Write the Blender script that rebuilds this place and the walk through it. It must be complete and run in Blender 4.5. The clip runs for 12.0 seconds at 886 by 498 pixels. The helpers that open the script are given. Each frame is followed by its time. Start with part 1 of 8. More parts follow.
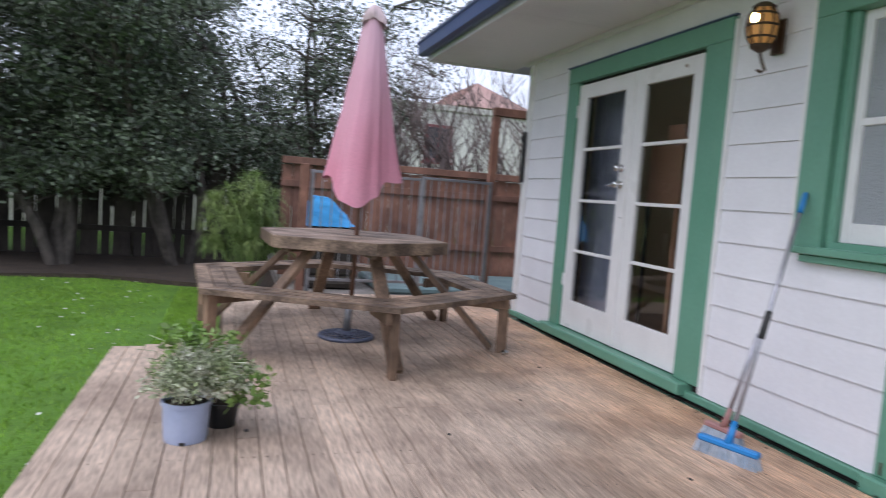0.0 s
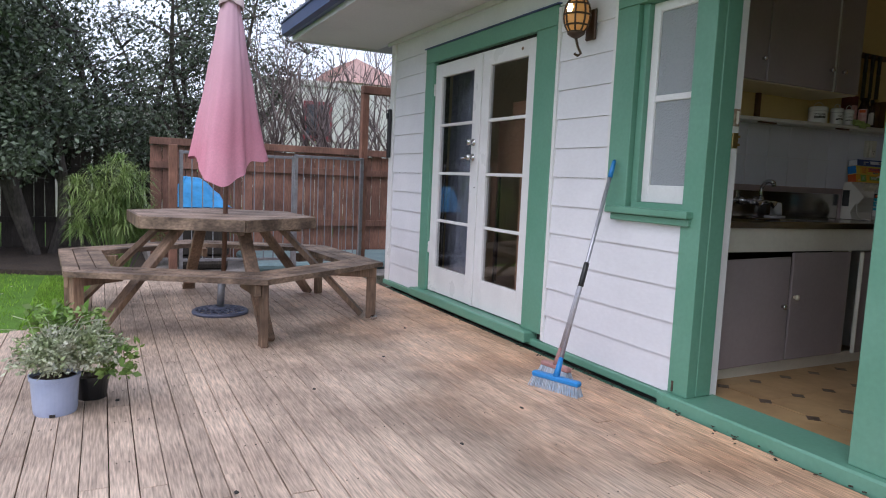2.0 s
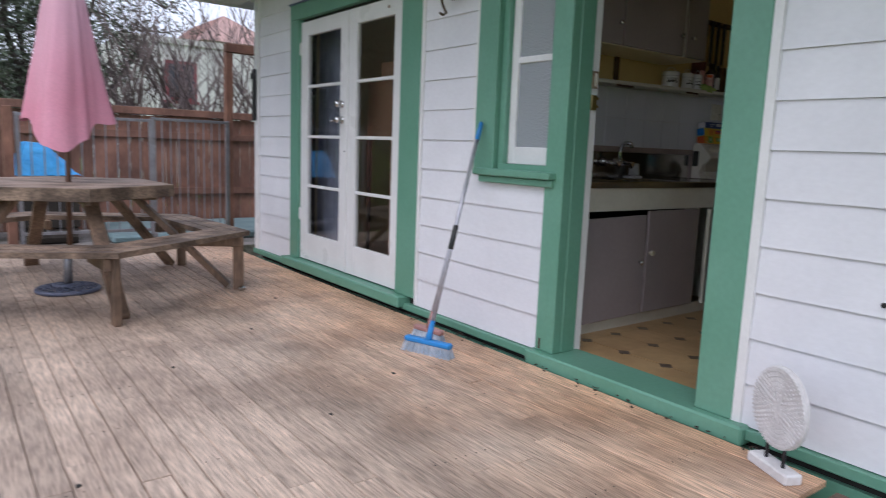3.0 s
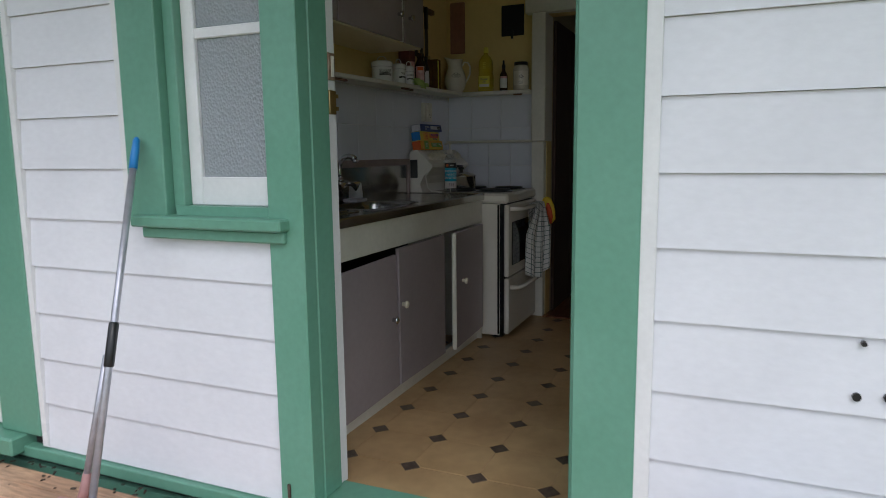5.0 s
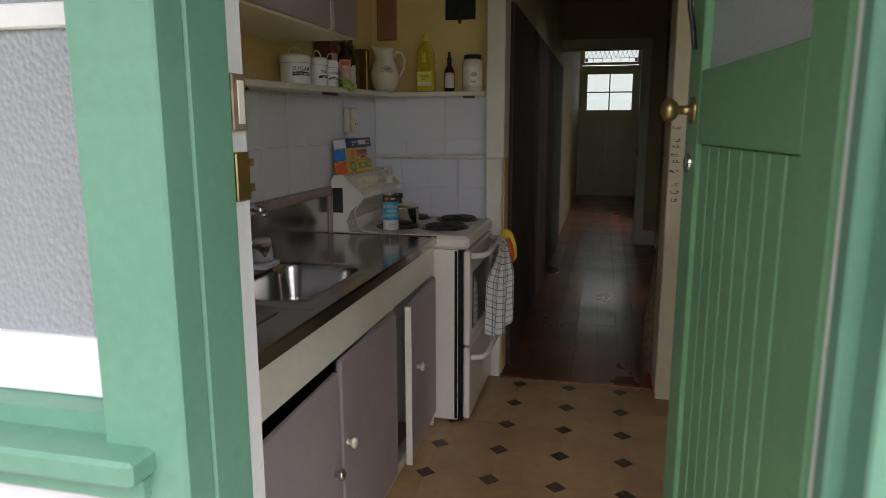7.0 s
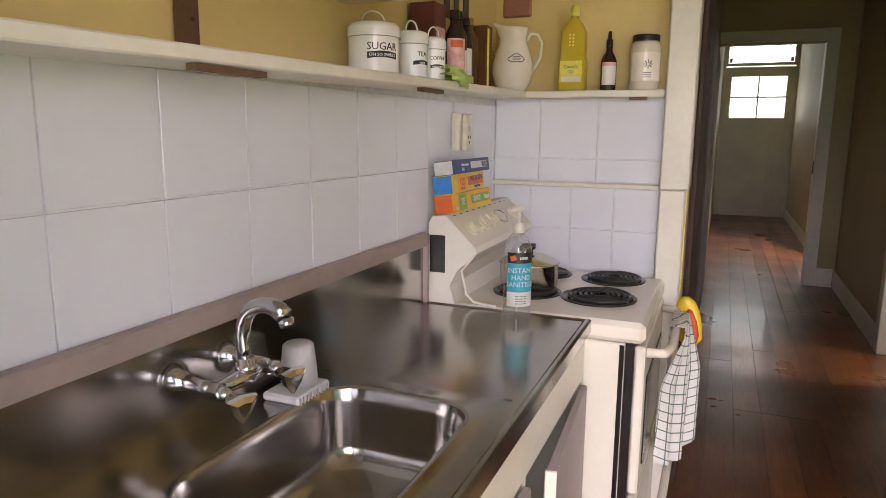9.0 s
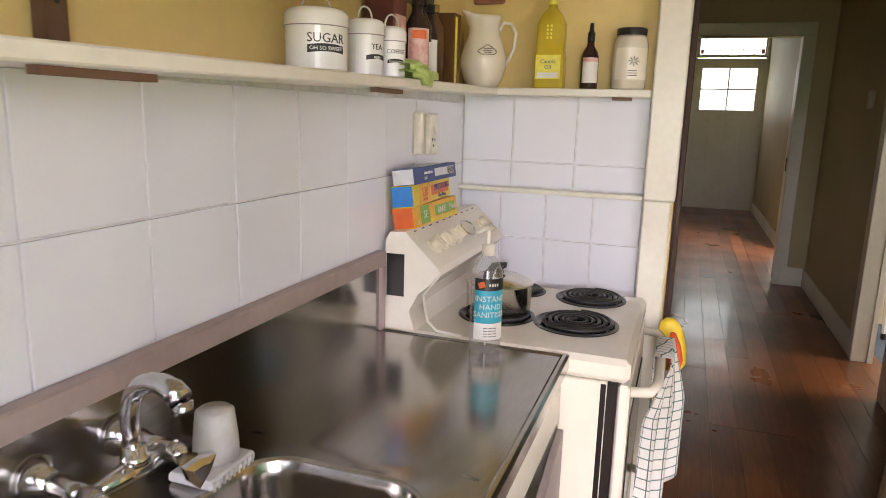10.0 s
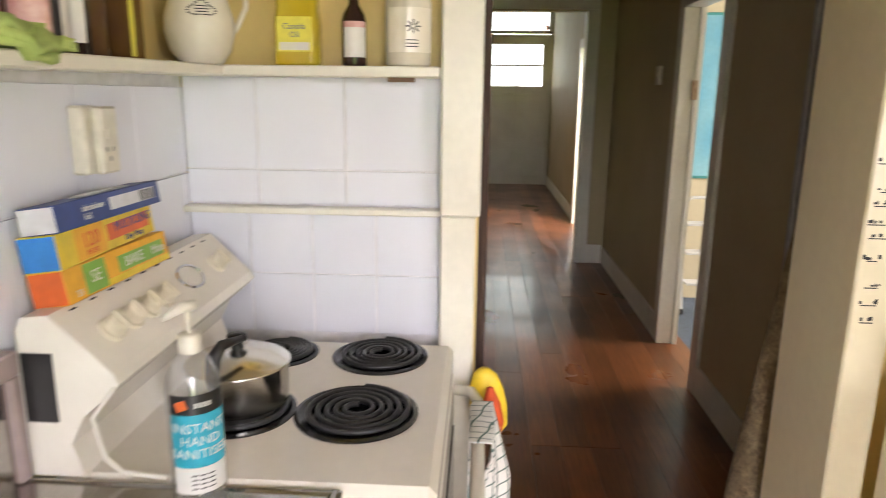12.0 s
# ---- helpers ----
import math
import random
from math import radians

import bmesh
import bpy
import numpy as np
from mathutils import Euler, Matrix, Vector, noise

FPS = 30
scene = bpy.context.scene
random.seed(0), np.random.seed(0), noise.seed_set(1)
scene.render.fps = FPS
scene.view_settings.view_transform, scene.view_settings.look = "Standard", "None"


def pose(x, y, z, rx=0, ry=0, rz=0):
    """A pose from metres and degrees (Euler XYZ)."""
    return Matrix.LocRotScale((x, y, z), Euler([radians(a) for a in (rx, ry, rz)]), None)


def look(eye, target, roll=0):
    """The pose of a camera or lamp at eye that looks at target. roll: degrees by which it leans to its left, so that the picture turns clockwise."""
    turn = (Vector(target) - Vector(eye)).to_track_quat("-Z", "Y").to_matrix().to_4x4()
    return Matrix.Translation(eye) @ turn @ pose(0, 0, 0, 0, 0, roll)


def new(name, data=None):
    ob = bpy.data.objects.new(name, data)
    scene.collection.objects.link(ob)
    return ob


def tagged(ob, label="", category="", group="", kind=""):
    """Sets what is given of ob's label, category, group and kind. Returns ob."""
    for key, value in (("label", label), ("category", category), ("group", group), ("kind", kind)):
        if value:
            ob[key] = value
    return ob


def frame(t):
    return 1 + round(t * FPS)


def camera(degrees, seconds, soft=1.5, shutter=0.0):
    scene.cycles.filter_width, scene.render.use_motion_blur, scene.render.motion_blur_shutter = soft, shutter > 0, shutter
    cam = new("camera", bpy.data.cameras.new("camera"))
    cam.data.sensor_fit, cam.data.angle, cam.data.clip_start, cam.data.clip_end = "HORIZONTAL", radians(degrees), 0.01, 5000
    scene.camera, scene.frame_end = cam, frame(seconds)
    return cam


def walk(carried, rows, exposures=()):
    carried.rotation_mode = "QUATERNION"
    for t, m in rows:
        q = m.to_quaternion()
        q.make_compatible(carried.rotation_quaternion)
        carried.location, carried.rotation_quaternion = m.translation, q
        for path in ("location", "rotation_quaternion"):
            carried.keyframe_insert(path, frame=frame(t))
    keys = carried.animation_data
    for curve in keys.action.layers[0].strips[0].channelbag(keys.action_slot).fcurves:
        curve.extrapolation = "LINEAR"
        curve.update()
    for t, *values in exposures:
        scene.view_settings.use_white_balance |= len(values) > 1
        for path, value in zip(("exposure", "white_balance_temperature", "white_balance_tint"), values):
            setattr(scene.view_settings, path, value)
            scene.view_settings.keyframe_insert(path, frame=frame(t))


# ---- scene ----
cam = camera(66.8, 12.0, soft=0.9, shutter=0.3)
PATH = [
    (0, (0.29, -0.007, 1.119), (0.894, 1.893, 0.963), 4.3),
    (0.5, (0.352, -0.108, 1.098), (1.252, 1.667, 0.901), 3.1),
    (0.9, (0.35, -0.278, 1.068), (1.247, 1.495, 0.835), 2.7),
    (1, (0.338, -0.286, 1.074), (1.194, 1.504, 0.82), 3.1),
    (1.5, (0.33, -0.391, 1.075), (1.164, 1.403, 0.785), 3.6),
    (2, (0.341, -0.407, 1.121), (1.245, 1.365, 0.913), 2.5),
    (2.2, (0.369, -0.433, 1.104), (1.291, 1.333, 0.919), 1.6),
    (2.5, (0.355, -0.412, 1.123), (1.342, 1.317, 0.932), 1.7),
    (3, (0.442, -0.383, 1.112), (1.638, 1.192, 0.816), 2.2),
    (3.5, (0.567, -0.117, 1.086), (2.033, 1.217, 0.822), 1.7),
    (3.7, (0.637, -0.01, 1.091), (2.182, 1.227, 0.804), 1.8),
    (5.3, (1.367, 0.926, 1.285), (3.211, 1.626, 0.954), -0.7),
    (5.5, (1.42, 1.006, 1.346), (3.272, 1.654, 0.956), -0.2),
    (6, (1.6, 1.146, 1.432), (3.496, 1.623, 1.012), -0.5),
    (6.5, (1.946, 1.308, 1.456), (3.854, 1.778, 1.085), -1.4),
    (7, (2.221, 1.43, 1.454), (4.133, 1.885, 1.089), -0.1),
    (7.5, (2.552, 1.572, 1.481), (4.467, 2.021, 1.12), 0.1),
    (7.7, (2.683, 1.618, 1.474), (4.579, 2.154, 1.132), -0.3),
    (9.3, (3.365, 1.875, 1.486), (5.185, 2.627, 1.135), 0.5),
    (9.5, (3.416, 1.893, 1.507), (5.257, 2.583, 1.141), 1.1),
    (10, (3.531, 1.923, 1.533), (5.378, 2.579, 1.138), 1.6),
    (10.5, (3.746, 1.935, 1.544), (5.565, 2.65, 1.121), -0.2),
    (11, (3.873, 1.937, 1.542), (5.686, 2.657, 1.102), 1.6),
    (11.5, (4.014, 1.941, 1.547), (5.894, 2.456, 1.099), 1.8),
    (12, (4.198, 1.946, 1.561), (6.144, 2.053, 1.114), 0.7),
]
EXPOSURES = [(0, -0.15, 6150, 14), (0.5, -0.2, 6150, 14), (1.5, -0.08, 6150, 15), (2.0, -0.06, 6150, 15), (2.5, -0.15, 6150, 15), (3.7, -0.1, 6200, 12),
             (5.3, 0.08, 6250, 9), (6.0, 0.55, 6600, 9), (6.5, 0.98, 6700, 15), (7.0, 1.05, 6800, 18), (7.5, 1.98, 6880, 29), (7.7, 2.2, 6900, 30),
             (9.3, 3.2, 7100, 25), (10.5, 3.42, 7100, 23), (11.3, 3.34, 7100, 21), (12, 3.65, 7100, 19)]
walk(cam, [(t, look(eye, target, roll)) for t, eye, target, roll in PATH], EXPOSURES)

# ---- world and lights ----
world = bpy.data.worlds.new("world")
scene.world = world
world.use_nodes = True
wn, wl = world.node_tree.nodes, world.node_tree.links
wn.clear()
sky = wn.new("ShaderNodeTexSky")
sky.sky_type, sky.sun_disc = "NISHITA", False
sky.sun_elevation, sky.sun_rotation = radians(48), radians(250)
sky.air_density, sky.dust_density = 1.2, 4.0
veil = wn.new("ShaderNodeMix")
veil.data_type = "RGBA"
veil.inputs[0].default_value = 0.8
veil.inputs[7].default_value = (9.2, 9.8, 11.2, 1)
wl.new(sky.outputs[0], veil.inputs[6])
bg = wn.new("ShaderNodeBackground")
bg.inputs["Strength"].default_value = 0.155
wo = wn.new("ShaderNodeOutputWorld")
wl.new(veil.outputs[2], bg.inputs["Color"])
wl.new(bg.outputs[0], wo.inputs["Surface"])


def sun_lamp():
    data = bpy.data.lights.new("sun", "SUN")
    data.energy, data.angle, data.color = 0.8, radians(25), (1, 0.98, 0.96)
    ob = new("sun", data)
    ob.matrix_world = look((-6, -3, 10), (1, 2, 0))


def area_lamp(name, place, target, w, h, power, color=(0.93, 0.97, 1.0)):
    data = bpy.data.lights.new(name, "AREA")
    data.shape, data.size, data.size_y, data.energy, data.color = "RECTANGLE", w, h, power, color
    ob = new(name, data)
    ob.matrix_world = look(place, target)


sun_lamp()
area_lamp("kitchen_window_light", (3.0, -0.3, 1.55), (4, -0.3, 1.5), 0.8, 1.0, 4.5)
area_lamp("side_room_light", (8.0, -2.4, 1.7), (8.0, 0.8, 0.2), 1.4, 1.2, 13)
area_lamp("front_door_light", (15.88, 1.36, 2.3), (12, 1.36, 1.0), 0.8, 0.8, 0.2)
# added fill lamp inside the lounge, brightens its walls; no window there
area_lamp("lounge_fill_light", (7.2, 4.6, 1.5), (5, 4.6, 1.2), 1.2, 1.0, 10)

# ---- materials ----
def rgb(c):
    return (c[0], c[1], c[2], 1.0)


def surf(name, col, col2=None, rough=0.5, metal=0.0, big=1.5, fine=40.0, amount=0.12, bump=0.15, grain=None,
         random=0.0, island=0.0, alpha=1.0, coat=0.0, rough_var=0.1, contrast=(0.35, 0.65), depth=0.004, flat=False):
    """A solid surface: two colours mixed by a broad noise, a fine noise over it, bump, and roughness that varies."""
    m = bpy.data.materials.new(name)
    m.use_nodes = True
    nt = m.node_tree
    n, l = nt.nodes, nt.links
    b = n["Principled BSDF"]
    geo = n.new("ShaderNodeNewGeometry")
    mp = n.new("ShaderNodeMapping")
    l.new(geo.outputs["Position"], mp.inputs["Vector"])
    if grain:
        mp.inputs["Scale"].default_value = grain
    info = n.new("ShaderNodeObjectInfo")
    if random:
        add = n.new("ShaderNodeVectorMath")
        add.operation = "SCALE"
        comb = n.new("ShaderNodeCombineXYZ")
        for i in range(3):
            l.new(info.outputs["Random"], comb.inputs[i])
        l.new(comb.outputs[0], add.inputs[0])
        add.inputs["Scale"].default_value = 37.0
        l.new(add.outputs[0], mp.inputs["Location"])
    n1 = n.new("ShaderNodeTexNoise")
    n1.inputs["Scale"].default_value, n1.inputs["Detail"].default_value = big, 4
    n2 = n.new("ShaderNodeTexNoise")
    n2.inputs["Scale"].default_value, n2.inputs["Detail"].default_value = fine, 3
    l.new(geo.outputs["Position"], n1.inputs["Vector"])
    l.new(mp.outputs[0], n2.inputs["Vector"])
    ramp = n.new("ShaderNodeMapRange")
    ramp.inputs[1].default_value, ramp.inputs[2].default_value = contrast
    l.new(n1.outputs[0], ramp.inputs[0])
    mix = n.new("ShaderNodeMix")
    mix.data_type = "RGBA"
    mix.inputs[6].default_value = rgb(col)
    mix.inputs[7].default_value = rgb(col2 or [c * 0.8 for c in col])
    l.new(ramp.outputs[0], mix.inputs[0])
    val = n.new("ShaderNodeMapRange")
    val.inputs[1].default_value, val.inputs[2].default_value = 0.25, 0.75
    val.inputs[3].default_value, val.inputs[4].default_value = 1 - amount, 1 + amount
    l.new(n2.outputs[0], val.inputs[0])
    last = val.outputs[0]
    for src, k in ((info.outputs["Random"], random), (geo.outputs["Random Per Island"], island)):
        if k:
            r = n.new("ShaderNodeMapRange")
            r.inputs[3].default_value, r.inputs[4].default_value = 1 - k, 1 + k
            l.new(src, r.inputs[0])
            mu = n.new("ShaderNodeMath")
            mu.operation = "MULTIPLY"
            l.new(last, mu.inputs[0]), l.new(r.outputs[0], mu.inputs[1])
            last = mu.outputs[0]
    sc = n.new("ShaderNodeVectorMath")
    sc.operation = "SCALE"
    l.new(mix.outputs[2], sc.inputs[0]), l.new(last, sc.inputs["Scale"])
    l.new(sc.outputs[0], b.inputs["Base Color"])
    b.inputs["Metallic"].default_value = metal
    rr = n.new("ShaderNodeMapRange")
    rr.inputs[3].default_value, rr.inputs[4].default_value = max(0.02, rough - rough_var), min(1, rough + rough_var)
    l.new(n1.outputs[0], rr.inputs[0]), l.new(rr.outputs[0], b.inputs["Roughness"])
    b.inputs["Coat Weight"].default_value = coat
    if alpha < 1:
        b.inputs["Alpha"].default_value = alpha
    if bump:
        bp = n.new("ShaderNodeBump")
        bp.inputs["Strength"].default_value, bp.inputs["Distance"].default_value = bump, depth
        l.new(n2.outputs[0], bp.inputs["Height"]), l.new(bp.outputs[0], b.inputs["Normal"])
    return m


def glass(name, col=(1, 1, 1), rough=0.0, ior=1.45, bump=0.0, scale=60.0, stretch=(1, 1, 1), thin=True, clear=0.9, haze=0.0):
    """Glass: for a thin pane, a clear transparent layer under a mirror layer; else a solid glass."""
    m = bpy.data.materials.new(name)
    m.use_nodes = True
    n, l = m.node_tree.nodes, m.node_tree.links
    n.clear()
    out = n.new("ShaderNodeOutputMaterial")
    normal = None
    if bump:
        geo = n.new("ShaderNodeNewGeometry")
        mp = n.new("ShaderNodeMapping")
        mp.inputs["Scale"].default_value = stretch
        no = n.new("ShaderNodeTexVoronoi")
        no.inputs["Scale"].default_value = scale
        bp = n.new("ShaderNodeBump")
        bp.inputs["Strength"].default_value, bp.inputs["Distance"].default_value = bump, 0.004
        l.new(geo.outputs["Position"], mp.inputs[0]), l.new(mp.outputs[0], no.inputs["Vector"])
        l.new(no.outputs["Distance"], bp.inputs["Height"])
        normal = bp.outputs[0]
    if thin:
        a = n.new("ShaderNodeBsdfTransparent") if not bump else n.new("ShaderNodeBsdfRefraction")
        a.inputs["Color"].default_value = rgb([c * clear for c in col])
        if bump:
            a.inputs["Roughness"].default_value, a.inputs["IOR"].default_value = rough, 1.15
        g = n.new("ShaderNodeBsdfGlossy")
        g.inputs["Roughness"].default_value = rough
        lw = n.new("ShaderNodeLayerWeight")
        lw.inputs["Blend"].default_value = 0.5
        pw = n.new("ShaderNodeMath")
        pw.operation, pw.inputs[1].default_value = "POWER", 4.0
        fr = n.new("ShaderNodeMath")
        fr.operation, fr.inputs[1].default_value, fr.inputs[2].default_value = "MULTIPLY_ADD", 0.75, 0.07 * (ior - 1) / 0.45
        l.new(lw.outputs["Facing"], pw.inputs[0]), l.new(pw.outputs[0], fr.inputs[0])
        mi = n.new("ShaderNodeMixShader")
        l.new(fr.outputs[0], mi.inputs[0]), l.new(a.outputs[0], mi.inputs[1]), l.new(g.outputs[0], mi.inputs[2])
        if normal:
            l.new(normal, g.inputs["Normal"]), l.new(normal, a.inputs["Normal"])
        last = mi.outputs[0]
        if haze:
            df = n.new("ShaderNodeBsdfDiffuse")
            df.inputs["Color"].default_value = rgb(col)
            m2 = n.new("ShaderNodeMixShader")
            m2.inputs[0].default_value = haze
            l.new(last, m2.inputs[1]), l.new(df.outputs[0], m2.inputs[2])
            if normal:
                l.new(normal, df.inputs["Normal"])
            last = m2.outputs[0]
        l.new(last, out.inputs[0])
    else:
        g = n.new("ShaderNodeBsdfGlass")
        g.inputs["Color"].default_value, g.inputs["Roughness"].default_value, g.inputs["IOR"].default_value = rgb(col), rough, ior
        l.new(g.outputs[0], out.inputs[0])
    return m


def glow(name, col, power):
    m = bpy.data.materials.new(name)
    m.use_nodes = True
    b = m.node_tree.nodes["Principled BSDF"]
    b.inputs["Base Color"].default_value = rgb(col)
    b.inputs["Emission Color"].default_value, b.inputs["Emission Strength"].default_value = rgb(col), power
    return m


DECK = surf("weathered_deck_timber", (0.55, 0.42, 0.325), (0.355, 0.262, 0.20), 0.55, big=1.9, fine=15, amount=0.5, bump=0.8, contrast=(0.40, 0.62),
            grain=(9, 0.6, 9), random=0.14, rough_var=0.15)


def sheltered_deck(m):
    """Under the eaves the boards keep their red-brown colour; the weather has greyed the rest."""
    n, l = m.node_tree.nodes, m.node_tree.links
    b = n["Principled BSDF"]
    old = b.inputs["Base Color"].links[0].from_socket
    geo = n.new("ShaderNodeNewGeometry")
    sep = n.new("ShaderNodeSeparateXYZ")
    no = n.new("ShaderNodeTexNoise")
    no.inputs["Scale"].default_value, no.inputs["Detail"].default_value = 1.8, 5
    sc = n.new("ShaderNodeMath")
    sc.operation, sc.inputs[1].default_value = "MULTIPLY", 1.6
    ad = n.new("ShaderNodeMath")
    ramp = n.new("ShaderNodeMapRange")
    ramp.inputs[1].default_value, ramp.inputs[2].default_value = 2.6, 3.8
    ramp.inputs[3].default_value, ramp.inputs[4].default_value = 0.0, 0.85
    mix = n.new("ShaderNodeMix")
    mix.data_type, mix.blend_type = "RGBA", "MULTIPLY"
    mix.inputs[7].default_value = (1.30, 1.01, 0.78, 1)
    l.new(geo.outputs["Position"], sep.inputs[0]), l.new(geo.outputs["Position"], no.inputs["Vector"])
    l.new(no.outputs[0], sc.inputs[0]), l.new(sc.outputs[0], ad.inputs[0]), l.new(sep.outputs[0], ad.inputs[1])
    l.new(ad.outputs[0], ramp.inputs[0]), l.new(ramp.outputs[0], mix.inputs[0])
    l.new(old, mix.inputs[6]), l.new(mix.outputs[2], b.inputs["Base Color"])


sheltered_deck(DECK)
DECK_SIDE = surf("deck_edge_timber", (0.20, 0.13, 0.09), (0.12, 0.09, 0.07), 0.7, big=2, fine=12, grain=(6, 1, 6), amount=0.25)
TABLE = surf("weathered_table_timber", (0.29, 0.20, 0.14), (0.095, 0.062, 0.042), 0.62, big=4.5, fine=16, amount=0.45, bump=0.5, contrast=(0.38, 0.6),
             random=0.15, grain=(2.5, 2.5, 5))
TOPB = surf("weathered_tabletop_board", (0.36, 0.26, 0.20), (0.17, 0.115, 0.085), 0.62, big=5, fine=12, amount=0.4, bump=0.5, random=0.15, grain=(0.5, 7, 7))
LEGB = surf("weathered_leg_timber", (0.27, 0.17, 0.11), (0.10, 0.062, 0.04), 0.62, big=4, fine=12, amount=0.4, bump=0.4, random=0.2, grain=(6, 6, 0.8))
WHITE = surf("white_wall_paint", (0.74, 0.745, 0.78), (0.68, 0.685, 0.72), 0.45, big=2, fine=30, amount=0.03, bump=0.12, random=0.02,
             grain=(1, 1, 2))
WTRIM = surf("white_gloss_paint", (0.76, 0.76, 0.76), (0.70, 0.70, 0.70), 0.3, big=4, fine=60, amount=0.03, bump=0.08)
GREEN = surf("green_trim_paint", (0.115, 0.285, 0.20), (0.135, 0.31, 0.225), 0.42, big=3, fine=45, amount=0.05, bump=0.15)
GREEND = surf("green_door_paint", (0.11, 0.26, 0.13), (0.13, 0.29, 0.15), 0.4, big=3, fine=45, amount=0.06, bump=0.15)
BLUE = surf("blue_gutter_paint", (0.055, 0.085, 0.20), (0.075, 0.105, 0.22), 0.35, big=5, amount=0.06, bump=0.03)
SOFFIT = surf("soffit_paint", (0.66, 0.66, 0.69), (0.52, 0.52, 0.56), 0.6, big=0.9, amount=0.04, contrast=(0.45, 0.75))
ROOF = surf("roof_iron", (0.25, 0.25, 0.27), rough=0.5)
# near-black: shade of hollows put into the colour; also nails and knots
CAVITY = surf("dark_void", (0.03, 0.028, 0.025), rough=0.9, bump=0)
GRASS = surf("lawn_ground", (0.11, 0.24, 0.02), (0.08, 0.17, 0.015), 0.9, big=2.5, fine=60, amount=0.3, bump=0.5, depth=0.02)
BLADE = surf("grass_blade", (0.235, 0.41, 0.04), (0.165, 0.31, 0.025), 0.6, big=1.2, amount=0.25, bump=0, island=0.35)
DAISY = surf("daisy_white", (0.75, 0.75, 0.7), rough=0.7, bump=0)
SOIL = surf("garden_soil", (0.045, 0.032, 0.024), (0.07, 0.05, 0.035), 0.95, big=4, fine=40, amount=0.5, bump=0.8, depth=0.03)
LEAF = surf("dark_tree_leaf", (0.05, 0.073, 0.042), (0.145, 0.175, 0.115), 0.36, big=1.6, amount=0.25, bump=0, island=0.6)
BARK = surf("tree_bark", (0.10, 0.085, 0.07), (0.05, 0.042, 0.036), 0.9, big=5, fine=30, amount=0.4, bump=0.6, grain=(1, 1, 0.3))
TWIG = surf("bare_twig_bark", (0.22, 0.17, 0.16), (0.12, 0.09, 0.085), 0.8, big=5, amount=0.3, bump=0, island=0.3)
FENCED = surf("dark_fence_timber", (0.055, 0.045, 0.036), (0.03, 0.025, 0.022), 0.85, big=2, fine=15, amount=0.35, bump=0.4,
              grain=(6, 6, 0.7), random=0.3)
FENCER = surf("red_brown_fence_timber", (0.30, 0.145, 0.10), (0.16, 0.078, 0.055), 0.75, big=2.5, fine=14, amount=0.3, bump=0.35,
              grain=(7, 7, 0.8), random=0.25)
STEELG = surf("galvanised_steel", (0.33, 0.33, 0.35), (0.25, 0.24, 0.26), 0.45, metal=0.6, big=8, bump=0.05)
TARP = surf("blue_tarpaulin", (0.03, 0.27, 0.62), (0.05, 0.34, 0.70), 0.4, big=6, fine=14, amount=0.15, bump=0.7, depth=0.02)
POOL = surf("grey_green_pool_cover", (0.22, 0.32, 0.33), (0.16, 0.24, 0.25), 0.5, big=2, bump=0.3)
PAVE = surf("pale_gravel", (0.30, 0.27, 0.25), (0.2, 0.18, 0.16), 0.9, big=5, fine=50, amount=0.4, bump=0.6, depth=0.02)
PINK = surf("faded_pink_canvas", (0.64, 0.235, 0.32), (0.68, 0.30, 0.39), 0.85, big=2.2, fine=70, amount=0.07, bump=0.25)
PINKD = surf("faded_top_canvas", (0.55, 0.42, 0.44), (0.60, 0.47, 0.48), 0.9, big=6, fine=70, amount=0.08, bump=0.25)


def bleached_canopy(m):
    """The canvas has bleached towards the top, where the sun reaches it while it is furled."""
    n, l = m.node_tree.nodes, m.node_tree.links
    b = n["Principled BSDF"]
    old = b.inputs["Base Color"].links[0].from_socket
    geo = n.new("ShaderNodeNewGeometry")
    sep = n.new("ShaderNodeSeparateXYZ")
    ramp = n.new("ShaderNodeMapRange")
    ramp.inputs[1].default_value, ramp.inputs[2].default_value = 1.25, 2.4
    ramp.inputs[3].default_value, ramp.inputs[4].default_value = 0.0, 0.85
    mix = n.new("ShaderNodeMix")
    mix.data_type = "RGBA"
    mix.inputs[7].default_value = (0.62, 0.42, 0.50, 1)
    l.new(geo.outputs["Position"], sep.inputs[0]), l.new(sep.outputs[2], ramp.inputs[0]), l.new(ramp.outputs[0], mix.inputs[0])
    l.new(old, mix.inputs[6]), l.new(mix.outputs[2], b.inputs["Base Color"])


bleached_canopy(PINK)
POLE = surf("umbrella_pole_wood", (0.16, 0.08, 0.05), rough=0.5)
IRONB = surf("blue_black_cast_iron", (0.10, 0.12, 0.19), (0.14, 0.15, 0.21), 0.45, metal=0.1, big=10)
POTBLUE = surf("pale_blue_plastic", (0.33, 0.38, 0.53), (0.38, 0.43, 0.57), 0.4, big=6, amount=0.04, bump=0.05)
BLACKP = surf("black_plastic", (0.012, 0.012, 0.013), rough=0.35, bump=0.05)
HERB = surf("grey_green_herb_leaf", (0.22, 0.28, 0.11), (0.46, 0.46, 0.36), 0.7, big=12, amount=0.2, bump=0, island=0.4)
FRESH = surf("fresh_green_leaf", (0.12, 0.22, 0.04), (0.24, 0.34, 0.09), 0.55, big=8, amount=0.2, bump=0, island=0.4)
FROND = surf("feathery_frond_leaf", (0.14, 0.22, 0.055), (0.26, 0.33, 0.11), 0.6, big=3, amount=0.2, bump=0, island=0.4)
